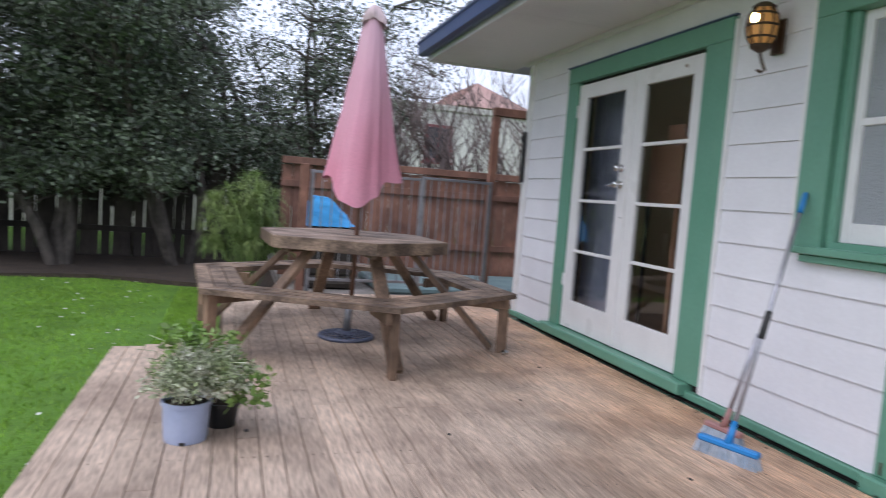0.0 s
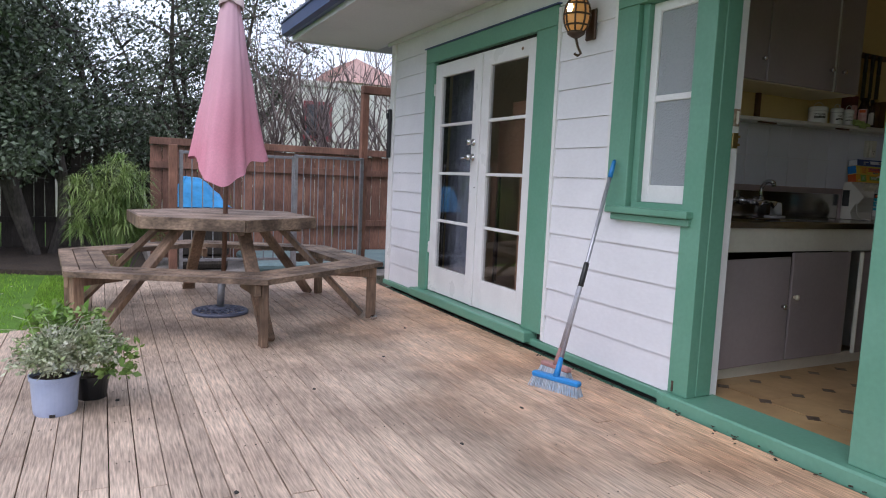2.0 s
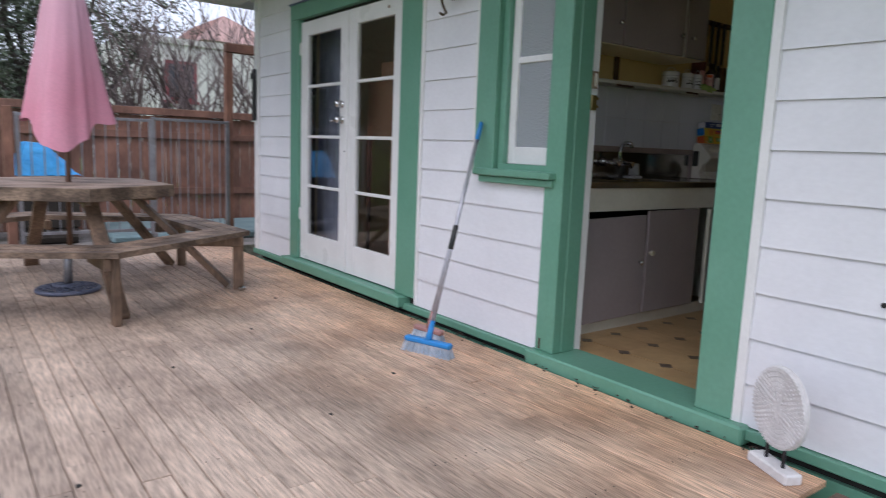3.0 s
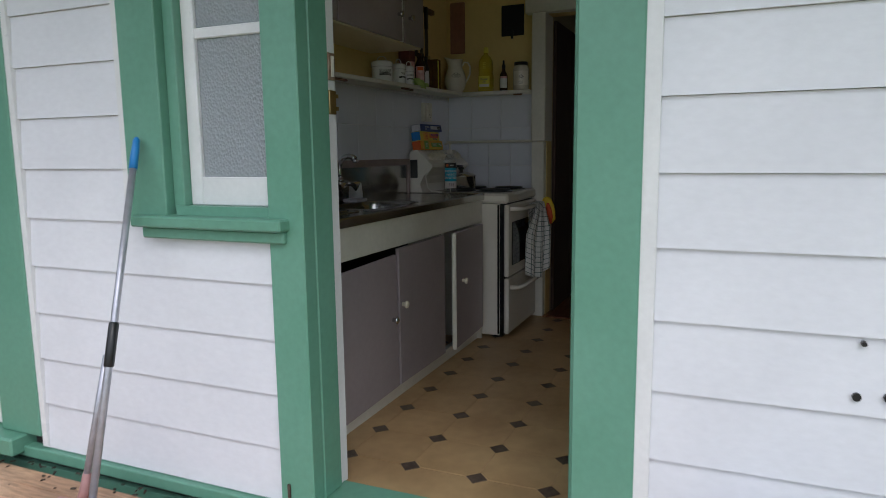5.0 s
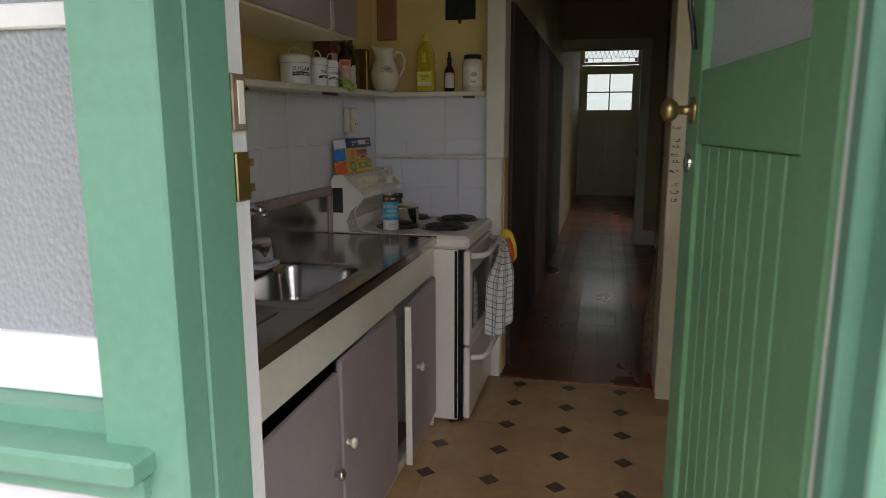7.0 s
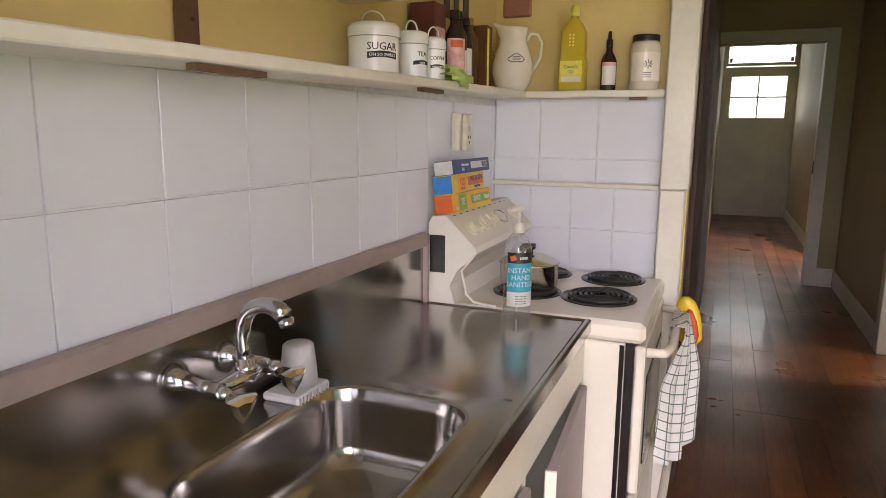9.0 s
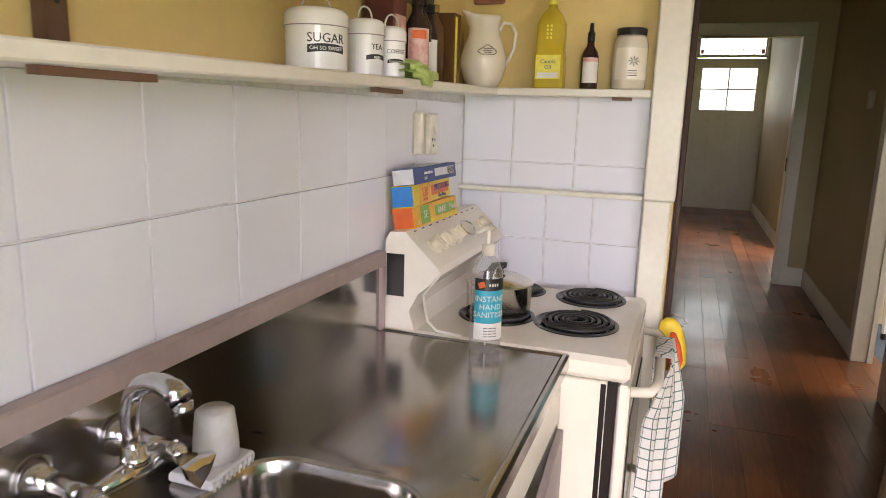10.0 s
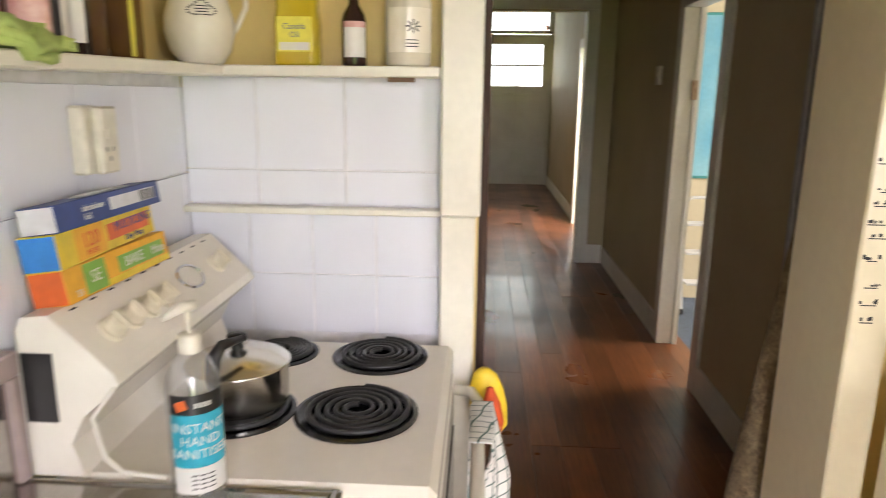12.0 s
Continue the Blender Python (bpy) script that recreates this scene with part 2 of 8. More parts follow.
BROOMB = surf("bright_blue_plastic", (0.02, 0.24, 0.62), rough=0.4, amount=0.05, bump=0.05)
BRISTLE = surf("grey_blue_bristle", (0.34, 0.42, 0.52), (0.45, 0.5, 0.56), 0.8, big=20, amount=0.2, island=0.2)
PINKP = surf("dusty_pink_plastic", (0.40, 0.20, 0.18), (0.34, 0.18, 0.17), 0.5, big=10)
ALU = surf("scuffed_aluminium_tube", (0.50, 0.50, 0.55), (0.42, 0.42, 0.47), 0.4, metal=0.7, big=9, bump=0.05)
BRONZE = surf("aged_bronze_lamp_metal", (0.10, 0.065, 0.045), (0.06, 0.04, 0.03), 0.5, metal=0.6, big=20)
AMBERG = glow("amber_lamp_glass", (0.62, 0.30, 0.09), 0.25)
BULB = glow("lamp_bulb", (1.0, 0.8, 0.35), 14.0)
PLASTER = surf("white_carved_stone", (0.68, 0.66, 0.66), (0.60, 0.58, 0.58), 0.85, big=14, fine=60, amount=0.08, bump=0.5)
GLASS = glass("clear_window_glass", clear=0.85)
TEXGLASS = glass("pebbled_obscure_glass", (0.72, 0.76, 0.80), rough=0.2, bump=0.8, scale=120, stretch=(1, 1, 0.75), haze=0.33)
BACKGLASS = glass("door_light_glass", (0.95, 1, 0.93), rough=0.25, bump=0.3, scale=60, clear=0.6)
NEIGH = surf("cream_weatherboard", (0.70, 0.68, 0.63), (0.63, 0.61, 0.57), 0.6, big=1, amount=0.05, bump=0.1)
REDT = surf("orange_red_roof_tile", (0.52, 0.32, 0.28), (0.44, 0.28, 0.25), 0.7, big=2, amount=0.2)
REDP = surf("dark_red_frame_paint", (0.28, 0.05, 0.06), rough=0.5)
DARKGL = surf("dark_far_glass", (0.03, 0.035, 0.045), rough=0.1, bump=0)
CURT = surf("grey_blue_curtain", (0.42, 0.46, 0.58), (0.30, 0.33, 0.45), 0.9, big=6, amount=0.12, bump=0.2)
YELLOW = surf("yellow_wall_paint", (0.70, 0.53, 0.22), (0.64, 0.48, 0.20), 0.5, big=1.2, fine=30, amount=0.03, bump=0.08)
CREAM = surf("cream_gloss_paint", (0.70, 0.62, 0.44), (0.66, 0.58, 0.41), 0.35, big=2, fine=30, amount=0.03, bump=0.08)
CREAMW = surf("off_white_shelf_paint", (0.72, 0.70, 0.62), (0.66, 0.63, 0.55), 0.38, big=3, fine=40, amount=0.04, bump=0.1)
TILE = surf("white_wall_tile", (0.70, 0.71, 0.77), (0.67, 0.68, 0.74), 0.14, big=1.6, fine=5, amount=0.02, bump=0.12, random=0.012, rough_var=0.05)
GROUT = surf("tile_grout", (0.72, 0.71, 0.74), (0.66, 0.65, 0.68), 0.9, big=8, bump=0.2)
MAUVE = surf("mauve_grey_door_paint", (0.34, 0.29, 0.30), (0.30, 0.26, 0.27), 0.45, big=2, fine=40, amount=0.04, bump=0.1)
STRIP = surf("pinkish_brown_trim", (0.36, 0.28, 0.265), (0.30, 0.23, 0.22), 0.5, big=6, fine=40, amount=0.06)
STEEL = surf("brushed_stainless_steel", (0.47, 0.445, 0.42), (0.37, 0.35, 0.33), 0.17, metal=1.0, big=3, fine=60, amount=0.08,
             bump=0.06, grain=(0.3, 4, 4), rough_var=0.06, depth=0.001)
CHROME = surf("worn_chrome", (0.68, 0.68, 0.70), (0.5, 0.5, 0.52), 0.12, metal=1.0, big=14, amount=0.05, bump=0.02, rough_var=0.08)
PANST = surf("polished_pan_steel", (0.80, 0.77, 0.72), (0.70, 0.67, 0.62), 0.2, metal=1.0, big=8, amount=0.04, bump=0.02)
BRASS = surf("worn_brass", (0.50, 0.37, 0.16), (0.36, 0.26, 0.12), 0.36, metal=1.0, big=14, bump=0.05)
RUST = surf("tarnished_latch_metal", (0.22, 0.13, 0.08), (0.35, 0.27, 0.2), 0.5, metal=0.5, big=30)
ENAMEL = surf("white_stove_enamel", (0.74, 0.70, 0.62), (0.70, 0.66, 0.58), 0.2, big=3, amount=0.02, bump=0.02)
OVENBL = surf("black_oven_glass", (0.01, 0.01, 0.012), rough=0.1, bump=0)
COIL = surf("black_hotplate_coil", (0.018, 0.018, 0.02), (0.03, 0.03, 0.032), 0.42, metal=0.3, big=30, bump=0.1)
KNOB = surf("cream_knob_plastic", (0.72, 0.66, 0.52), rough=0.35, bump=0)
LINO = surf("cream_vinyl_tile", (0.48, 0.32, 0.16), (0.38, 0.245, 0.12), 0.35, big=3.5, fine=20, amount=0.08, bump=0.06, random=0.07)
LINOD = surf("brown_vinyl_diamond", (0.10, 0.07, 0.05), (0.07, 0.05, 0.04), 0.35, big=20, fine=60, amount=0.35, bump=0.05, random=0.15)
FLOORB = surf("polished_floorboard", (0.23, 0.078, 0.026), (0.12, 0.040, 0.015), 0.30, big=2.0, fine=9, amount=0.25, bump=0.10,
              grain=(0.6, 9, 9), random=0.35, coat=0.12, rough_var=0.08)
HALLW = surf("beige_hall_paint", (0.45, 0.37, 0.22), (0.40, 0.33, 0.19), 0.6, big=1.2, amount=0.03, bump=0.06)
HALLD = surf("dark_hall_panelling", (0.06, 0.03, 0.02), (0.04, 0.02, 0.015), 0.75, big=2, amount=0.2, grain=(4, 4, 0.6))
CEIL = surf("ceiling_paint", (0.60, 0.56, 0.46), rough=0.8, big=1, amount=0.02, bump=0.05)
CARPET = surf("blue_grey_carpet", (0.12, 0.15, 0.20), (0.10, 0.13, 0.17), 0.95, big=4, fine=90, amount=0.3, bump=0.5)
BLUEPIC = surf("blue_sea_chart", (0.12, 0.42, 0.60), (0.25, 0.55, 0.66), 0.6, big=1.5, amount=0.08, bump=0, contrast=(0.4, 0.6))
TEAL = surf("teal_picture_frame", (0.05, 0.35, 0.35), rough=0.5)
CANISTER = surf("white_enamel_tin", (0.78, 0.78, 0.77), (0.74, 0.74, 0.73), 0.2, big=6, amount=0.02, bump=0.02)
INK = surf("black_print", (0.02, 0.02, 0.022), rough=0.6, bump=0)
CERAMIC = surf("cream_glazed_ceramic", (0.74, 0.70, 0.60), (0.70, 0.65, 0.55), 0.15, big=6, amount=0.03, bump=0.03)
OIL = surf("yellow_cooking_oil", (0.90, 0.70, 0.05), (0.93, 0.76, 0.10), 0.10, big=8, amount=0.03, bump=0)
OIL.node_tree.nodes["Principled BSDF"].inputs["Transmission Weight"].default_value = 0.55
SAUCE = surf("dark_sauce_glass", (0.035, 0.015, 0.012), rough=0.12, bump=0)
JARW = surf("white_coconut_fat", (0.62, 0.58, 0.48), (0.56, 0.52, 0.42), 0.2, big=8, amount=0.05, bump=0.03)
LIDD = surf("dark_jar_lid", (0.03, 0.03, 0.035), rough=0.35, metal=0.4)
PAPER = surf("off_white_label_paper", (0.72, 0.70, 0.66), rough=0.7, amount=0.03, bump=0)
LABELY = surf("lemon_label", (0.75, 0.68, 0.10), rough=0.5, bump=0)
LABELP = surf("pink_label", (0.62, 0.28, 0.26), (0.7, 0.5, 0.46), 0.5, big=40, bump=0)
BOOK1 = surf("maroon_box_card", (0.16, 0.04, 0.035), (0.11, 0.03, 0.03), 0.5, big=20)
BOTTLED = surf("dark_bottle_glass", (0.02, 0.012, 0.012), (0.035, 0.02, 0.018), 0.1, big=20, bump=0)
BOTTLEB = surf("brown_bottle_glass", (0.12, 0.06, 0.02), (0.09, 0.04, 0.02), 0.12, big=20, bump=0)
CLOTHG = surf("lime_green_cloth", (0.42, 0.55, 0.17), (0.36, 0.48, 0.15), 0.9, big=15, fine=90, amount=0.12, bump=0.4)
FOILB = surf("navy_foil_box_card", (0.03, 0.06, 0.22), rough=0.45, bump=0)
CARDB = surf("blue_box_card", (0.02, 0.22, 0.62), rough=0.45, bump=0)
CARDO = surf("orange_box_card", (0.85, 0.42, 0.03), rough=0.45, bump=0)
CARDY = surf("yellow_box_card", (0.80, 0.58, 0.04), rough=0.45, bump=0)
CARDR = surf("red_orange_box_card", (0.75, 0.14, 0.03), rough=0.45, bump=0)
CARDG = surf("green_box_card", (0.20, 0.42, 0.07), rough=0.45, bump=0)
CARDW = surf("white_box_card", (0.70, 0.70, 0.72), rough=0.5, bump=0)
SANLAB = surf("turquoise_label", (0.01, 0.38, 0.52), rough=0.4, bump=0)
CLEARP = glass("clear_plastic_bottle", (0.97, 0.98, 0.98), rough=0.03, ior=1.5, clear=0.97, haze=0.06)
GEL = glass("clear_gel", (0.94, 0.96, 0.96), rough=0.02, ior=1.2, clear=0.93)
FROST = surf("frosted_plastic_cup", (0.55, 0.55, 0.54), rough=0.35, bump=0.05)
PUMP = surf("ivory_pump_plastic", (0.74, 0.70, 0.60), rough=0.35, bump=0)
YCLOTH = surf("yellow_rubber_glove", (0.78, 0.55, 0.03), (0.7, 0.47, 0.03), 0.5, big=12, bump=0.1)
RCLOTH = surf("red_orange_cloth", (0.70, 0.10, 0.03), rough=0.8)
BLOTCH = surf("brown_leather_strap", (0.14, 0.07, 0.04), rough=0.6)
SWITCHP = surf("ivory_switch_plastic", (0.68, 0.64, 0.54), rough=0.35, bump=0)
# colour of the added panel that gives the door glass its tan patch
TANP = surf("tan_patch_colour", (0.42, 0.24, 0.15), (0.36, 0.20, 0.12), 0.5, big=3, fine=12, amount=0.15, bump=0.05, grain=(6, 6, 0.6))
RUG = surf("rolled_carpet_pile", (0.22, 0.16, 0.09), (0.13, 0.09, 0.05), 0.95, big=25, fine=80, amount=0.4, bump=0.7, depth=0.01)
BRICKR = surf("reddish_brown_cupboard", (0.30, 0.13, 0.08), (0.25, 0.11, 0.07), 0.5, big=3)


def checked_cloth():
    """White tea towel with thin grey-green double stripes both ways."""
    m = surf("checked_tea_towel", (0.70, 0.70, 0.68), (0.66, 0.66, 0.64), 0.9, big=12, fine=90, amount=0.05, bump=0.3)
    n, l = m.node_tree.nodes, m.node_tree.links
    b = n["Principled BSDF"]
    old = b.inputs["Base Color"].links[0].from_socket
    uv = n.new("ShaderNodeUVMap")
    sep = n.new("ShaderNodeSeparateXYZ")
    l.new(uv.outputs[0], sep.inputs[0])
    best = None
    for axis, freq in ((0, 6.0), (1, 11.0)):
        mul = n.new("ShaderNodeMath")
        mul.operation, mul.inputs[1].default_value = "MULTIPLY", freq
        fr = n.new("ShaderNodeMath")
        fr.operation = "FRACT"
        lt = n.new("ShaderNodeMath")
        lt.operation, lt.inputs[1].default_value = "LESS_THAN", 0.12
        l.new(sep.outputs[axis], mul.inputs[0]), l.new(mul.outputs[0], fr.inputs[0]), l.new(fr.outputs[0], lt.inputs[0])
        if best is None:
            best = lt.outputs[0]
        else:
            mx = n.new("ShaderNodeMath")
            mx.operation = "MAXIMUM"
            l.new(best, mx.inputs[0]), l.new(lt.outputs[0], mx.inputs[1])
            best = mx.outputs[0]
    mix = n.new("ShaderNodeMix")
    mix.data_type = "RGBA"
    mix.inputs[7].default_value = rgb((0.10, 0.16, 0.15))
    l.new(best, mix.inputs[0]), l.new(old, mix.inputs[6]), l.new(mix.outputs[2], b.inputs["Base Color"])
    return m


TOWEL = checked_cloth()

# ---- mesh tools ----
def mesh_of(name, bm, material, smooth=False):
    me = bpy.data.meshes.new(name)
    bmesh.ops.recalc_face_normals(bm, faces=bm.faces)
    bm.to_mesh(me)
    bm.free()
    if material:
        me.materials.append(material)
    if smooth:
        for p in me.polygons:
            p.use_smooth = True
    return me


def part(name, bm, material, parent=None, label="", smooth=False, kind=""):
    ob = new(name, mesh_of(name, bm, material, smooth))
    if parent:
        ob.parent = parent
        ob.matrix_parent_inverse = Matrix.Translation(parent["_at"]).inverted() if "_at" in parent else Matrix()
    return tagged(ob, label=label, kind=kind)


def thing(name, at=(0, 0, 0), label="", category="", group=""):
    ob = new(name)
    ob.location = at
    ob.empty_display_size = 0.1
    ob["_at"] = at
    return tagged(ob, label=label, category=category, group=group)


def structure(name, bm, material, smooth=False):
    return tagged(new(name, mesh_of(name, bm, material, smooth)), kind="structure")


def box(bm, x0, x1, y0, y1, z0, z1, bev=0.0, m=None):
    r = bmesh.ops.create_cube(bm, size=1)
    vs = r["verts"]
    bmesh.ops.scale(bm, vec=(abs(x1 - x0), abs(y1 - y0), abs(z1 - z0)), verts=vs)
    if bev:
        es = list({e for v in vs for e in v.link_edges})
        out = bmesh.ops.bevel(bm, geom=es, offset=bev, segments=1, affect="EDGES", profile=0.5)
        vs = list({v for f in out["faces"] for v in f.verts} | {v for v in vs if v.is_valid})
    mm = Matrix.Translation(((x0 + x1) / 2, (y0 + y1) / 2, (z0 + z1) / 2))
    bmesh.ops.transform(bm, matrix=(m @ mm) if m else mm, verts=vs)
    return bm


def bx(*a, bev=0.0, m=None):
    return box(bmesh.new(), *a, bev=bev, m=m)


def prism(bm, pts, z0, z1):
    """An upright prism over the plan points."""
    lo = [bm.verts.new((x, y, z0)) for x, y in pts]
    hi = [bm.verts.new((x, y, z1)) for x, y in pts]
    n = len(pts)
    bm.faces.new(lo[::-1]), bm.faces.new(hi)
    for i in range(n):
        bm.faces.new((lo[i], lo[(i + 1) % n], hi[(i + 1) % n], hi[i]))
    return bm


def beam(bm, a, b, w, h, up=(0, 0, 1), bev=0.0):
    """A squared timber from a to b, w wide and h deep."""
    a, b = Vector(a), Vector(b)
    d = (b - a)
    z = d.normalized()
    x = z.cross(Vector(up))
    x = x.normalized() if x.length > 1e-4 else Vector((1, 0, 0))
    y = z.cross(x)
    m = Matrix((x, y, z)).transposed().to_4x4()
    m.translation = (a + b) / 2
    return box(bm, -w / 2, w / 2, -h / 2, h / 2, -d.length / 2, d.length / 2, bev, m)


def tube(bm, pts, r, n=8, close=False):
    """A round tube through the points; r one radius or one a point."""
    pts = [Vector(p) for p in pts]
    rs = r if isinstance(r, (list, tuple)) else [r] * len(pts)
    rings = []
    side = None
    for i, p in enumerate(pts):
        d = (pts[min(i + 1, len(pts) - 1)] - pts[max(i - 1, 0)])
        if close:
            d = pts[(i + 1) % len(pts)] - pts[i - 1]
        d.normalize()
        if side is None:
            side = d.orthogonal().normalized()
        side = (side - d * side.dot(d)).normalized()
        other = d.cross(side)
        rings.append([bm.verts.new(p + rs[i] * (math.cos(2 * math.pi * k / n) * side + math.sin(2 * math.pi * k / n) * other)) for k in range(n)])
    last = len(rings) if close else len(rings) - 1
    for i in range(last):
        a, b = rings[i], rings[(i + 1) % len(rings)]
        for k in range(n):
            bm.faces.new((a[k], a[(k + 1) % n], b[(k + 1) % n], b[k]))
    if not close:
        bm.faces.new(rings[0][::-1]), bm.faces.new(rings[-1])
    return bm


def lathe(bm, prof, at=(0, 0, 0), n=24, m=None):
    """Turn the (radius, height) profile about the upright axis."""
    rings = []
    for r, z in prof:
        if r < 1e-5:
            rings.append([bm.verts.new((0, 0, z))])
        else:
            rings.append([bm.verts.new((r * math.cos(2 * math.pi * k / n), r * math.sin(2 * math.pi * k / n), z)) for k in range(n)])
    for a, b in zip(rings, rings[1:]):
        for k in range(n):
            k2 = (k + 1) % n
            if len(a) == 1 and len(b) > 1:
                bm.faces.new((a[0], b[k], b[k2]))
            elif len(b) == 1 and len(a) > 1:
                bm.faces.new((a[k], b[0], a[k2]))
            elif len(a) > 1:
                bm.faces.new((a[k], a[k2], b[k2], b[k]))
    mm = Matrix.Translation(at) @ (m or Matrix())
    vs = [v for ring in rings for v in ring]
    for v in vs:
        v.co = mm @ v.co
    return bm


def text_part(name, words, size, m, material, parent, depth=0.0004):
    """Printed words as a thin mesh, at the pose m (read along x, up along y)."""
    cu = bpy.data.curves.new(name, "FONT")
    cu.body, cu.size, cu.align_x, cu.align_y, cu.extrude = words, size, "CENTER", "CENTER", depth
    cu.resolution_u = 2
    tmp = new(name + "_tmp", cu)
    me = bpy.data.meshes.new_from_object(tmp)
    bpy.data.objects.remove(tmp)
    me.materials.clear()
    me.materials.append(material)
    me.transform(m)
    ob = new(name, me)
    if parent:
        ob.parent = parent
        ob.matrix_parent_inverse = Matrix.Translation(parent["_at"]).inverted() if "_at" in parent else Matrix()
    return ob


def wrap_words(ob, centre, radius, facing):
    """Bend a flat printed mesh round an upright can."""
    for v in ob.data.vertices:
        a = v.co.x / radius
        out = radius + v.co.z
        ang = facing + a
        z = v.co.y
        v.co = Vector((centre[0] + out * math.cos(ang), centre[1] + out * math.sin(ang), centre[2] + z))


def face_to(at, toward, lift=0.0):
    """Pose whose x runs to the reader's right, y up and z towards the plan point, for words on an upright face."""
    d = Vector((toward[0] - at[0], toward[1] - at[1], 0)).normalized()
    x = Vector((0, 0, 1)).cross(d)
    m = Matrix((x, Vector((0, 0, 1)), d)).transposed().to_4x4()
    m.translation = Vector(at) + d * lift
    return m

# ---- ground, deck ----
LAWN = -0.28


def build_ground():
    bm = bmesh.new()
    n = 40
    rnd = random.Random(5)
    # one sheet: fine near the lawn, wide to the horizon
    xs = [-600, -200, -80, -40] + [-25 + i * 0.9 for i in range(56)] + [40, 80, 200, 600]
    ys = [-600, -200, -60, -25] + [-12 + i * 0.9 for i in range(56)] + [60, 120, 300, 900]
    grid = []
    for x in xs:
        row = []
        for y in ys:
            inner = -20 < x < 3 and -8 < y < 12
            z = LAWN + (0.03 * noise.noise(Vector((x * 0.5, y * 0.5, 0))) if inner else 0.0)
            row.append(bm.verts.new((x, y, z - 0.02)))
        grid.append(row)
    for i in range(len(xs) - 1):
        for j in range(len(ys) - 1):
            bm.faces.new((grid[i][j], grid[i + 1][j], grid[i + 1][j + 1], grid[i][j + 1]))
    structure("ground", bm, GRASS, smooth=True)
    bm = bmesh.new()
    # garden bed under the trees
    pts = [(-16, 9.9), (-6, 9.7), (-3, 9.55), (-1.4, 9.8), (-0.2, 9.3), (0.9, 9.0), (0.9, 12.2), (-16, 12.2)]
    prism(bm, pts, LAWN - 0.05, LAWN + 0.03)
    structure("garden_bed", bm, SOIL)
    bm = bmesh.new()
    prism(bm, [(0.9, 7.25), (9, 7.25), (9, 12.2), (0.9, 12.2)], LAWN - 0.03, -0.10)
    structure("gravel_ground", bm, PAVE)


def build_deck():
    rnd = random.Random(11)
    bm = bmesh.new()
    for y in [-2.2 + 0.45 * k for k in range(21)]:
        box(bm, -0.28 if y < 4.6 else 0.26, 2.9, y - 0.022, y + 0.022, -0.16, -0.026)
    box(bm, -0.325, -0.285, -2.3, 4.62, -0.24, -0.024)
    deck = structure("deck", bm, DECK_SIDE)
    bm = bx(0.235, 0.255, 5.0, 7.1, -0.24, -0.026)
    part("deck_fascia", bm, DECK_SIDE, deck)
    pitch, w = 0.0945, 0.0922
    x = 2.905
    col = 0
    while x - w > -0.42:
        x1, x0 = x, x - w
        y_start = 0.56 if x0 > 1.9 else (-2.3)
        y_end = 7.12 if x0 > 0.22 else 4.68 + max(0, (x0 + 0.33)) * 0.55
        cuts = [y_start]
        y = y_start + rnd.uniform(0.6, 2.6)
        while y < y_end - 0.4:
            cuts.append(y)
            y += rnd.choice([1.35, 1.8, 2.25, 2.7])
        cuts.append(y_end)
        for a, b in zip(cuts, cuts[1:]):
            bm = bmesh.new()
            dz = rnd.uniform(-0.0015, 0.0015)
            box(bm, x0 + rnd.uniform(0, 0.0015), x1 - rnd.uniform(0, 0.0015), a + 0.0015, b - 0.0015, -0.024 + dz, dz, bev=0.0016)
            part("board", bm, DECK, deck)
        x -= pitch
        col += 1
    # nail heads and knots
    bm = bmesh.new()
    for k in range(300):
        xx = 2.86 - pitch * rnd.randrange(33)
        yy = -1.75 + 0.45 * rnd.randrange(19)
        for s in (-0.022, 0.022):
            if xx > 1.9 and yy < 0.6 or xx < 0.1 and yy > 4.6:
                continue
            lathe(bm, [(0.003, 0.0), (0.003, 0.0022), (0, 0.0024)], (xx + s, yy, 0), 6)
    tagged(part("nail", bm, CAVITY, deck), kind="stuff")
    bm = bmesh.new()
    for xx, yy in ((1.32, 2.92), (0.40, 3.06), (1.45, 1.2), (1.05, 1.45), (2.2, 2.3), (0.75, 1.9), (1.9, 3.4), (2.35, 4.1), (0.9, 0.9), (1.7, 2.0)):
        ring = [(0.009 * (0.7 + 0.5 * rnd.random()) * math.cos(a), 0.015 * (0.7 + 0.5 * rnd.random()) * math.sin(a)) for a in [k * math.pi / 4 for k in range(8)]]
        prism(bm, [(xx + p, yy + q) for p, q in ring], -0.002, 0.0035)
    tagged(part("knot", bm, CAVITY, deck), kind="stuff")


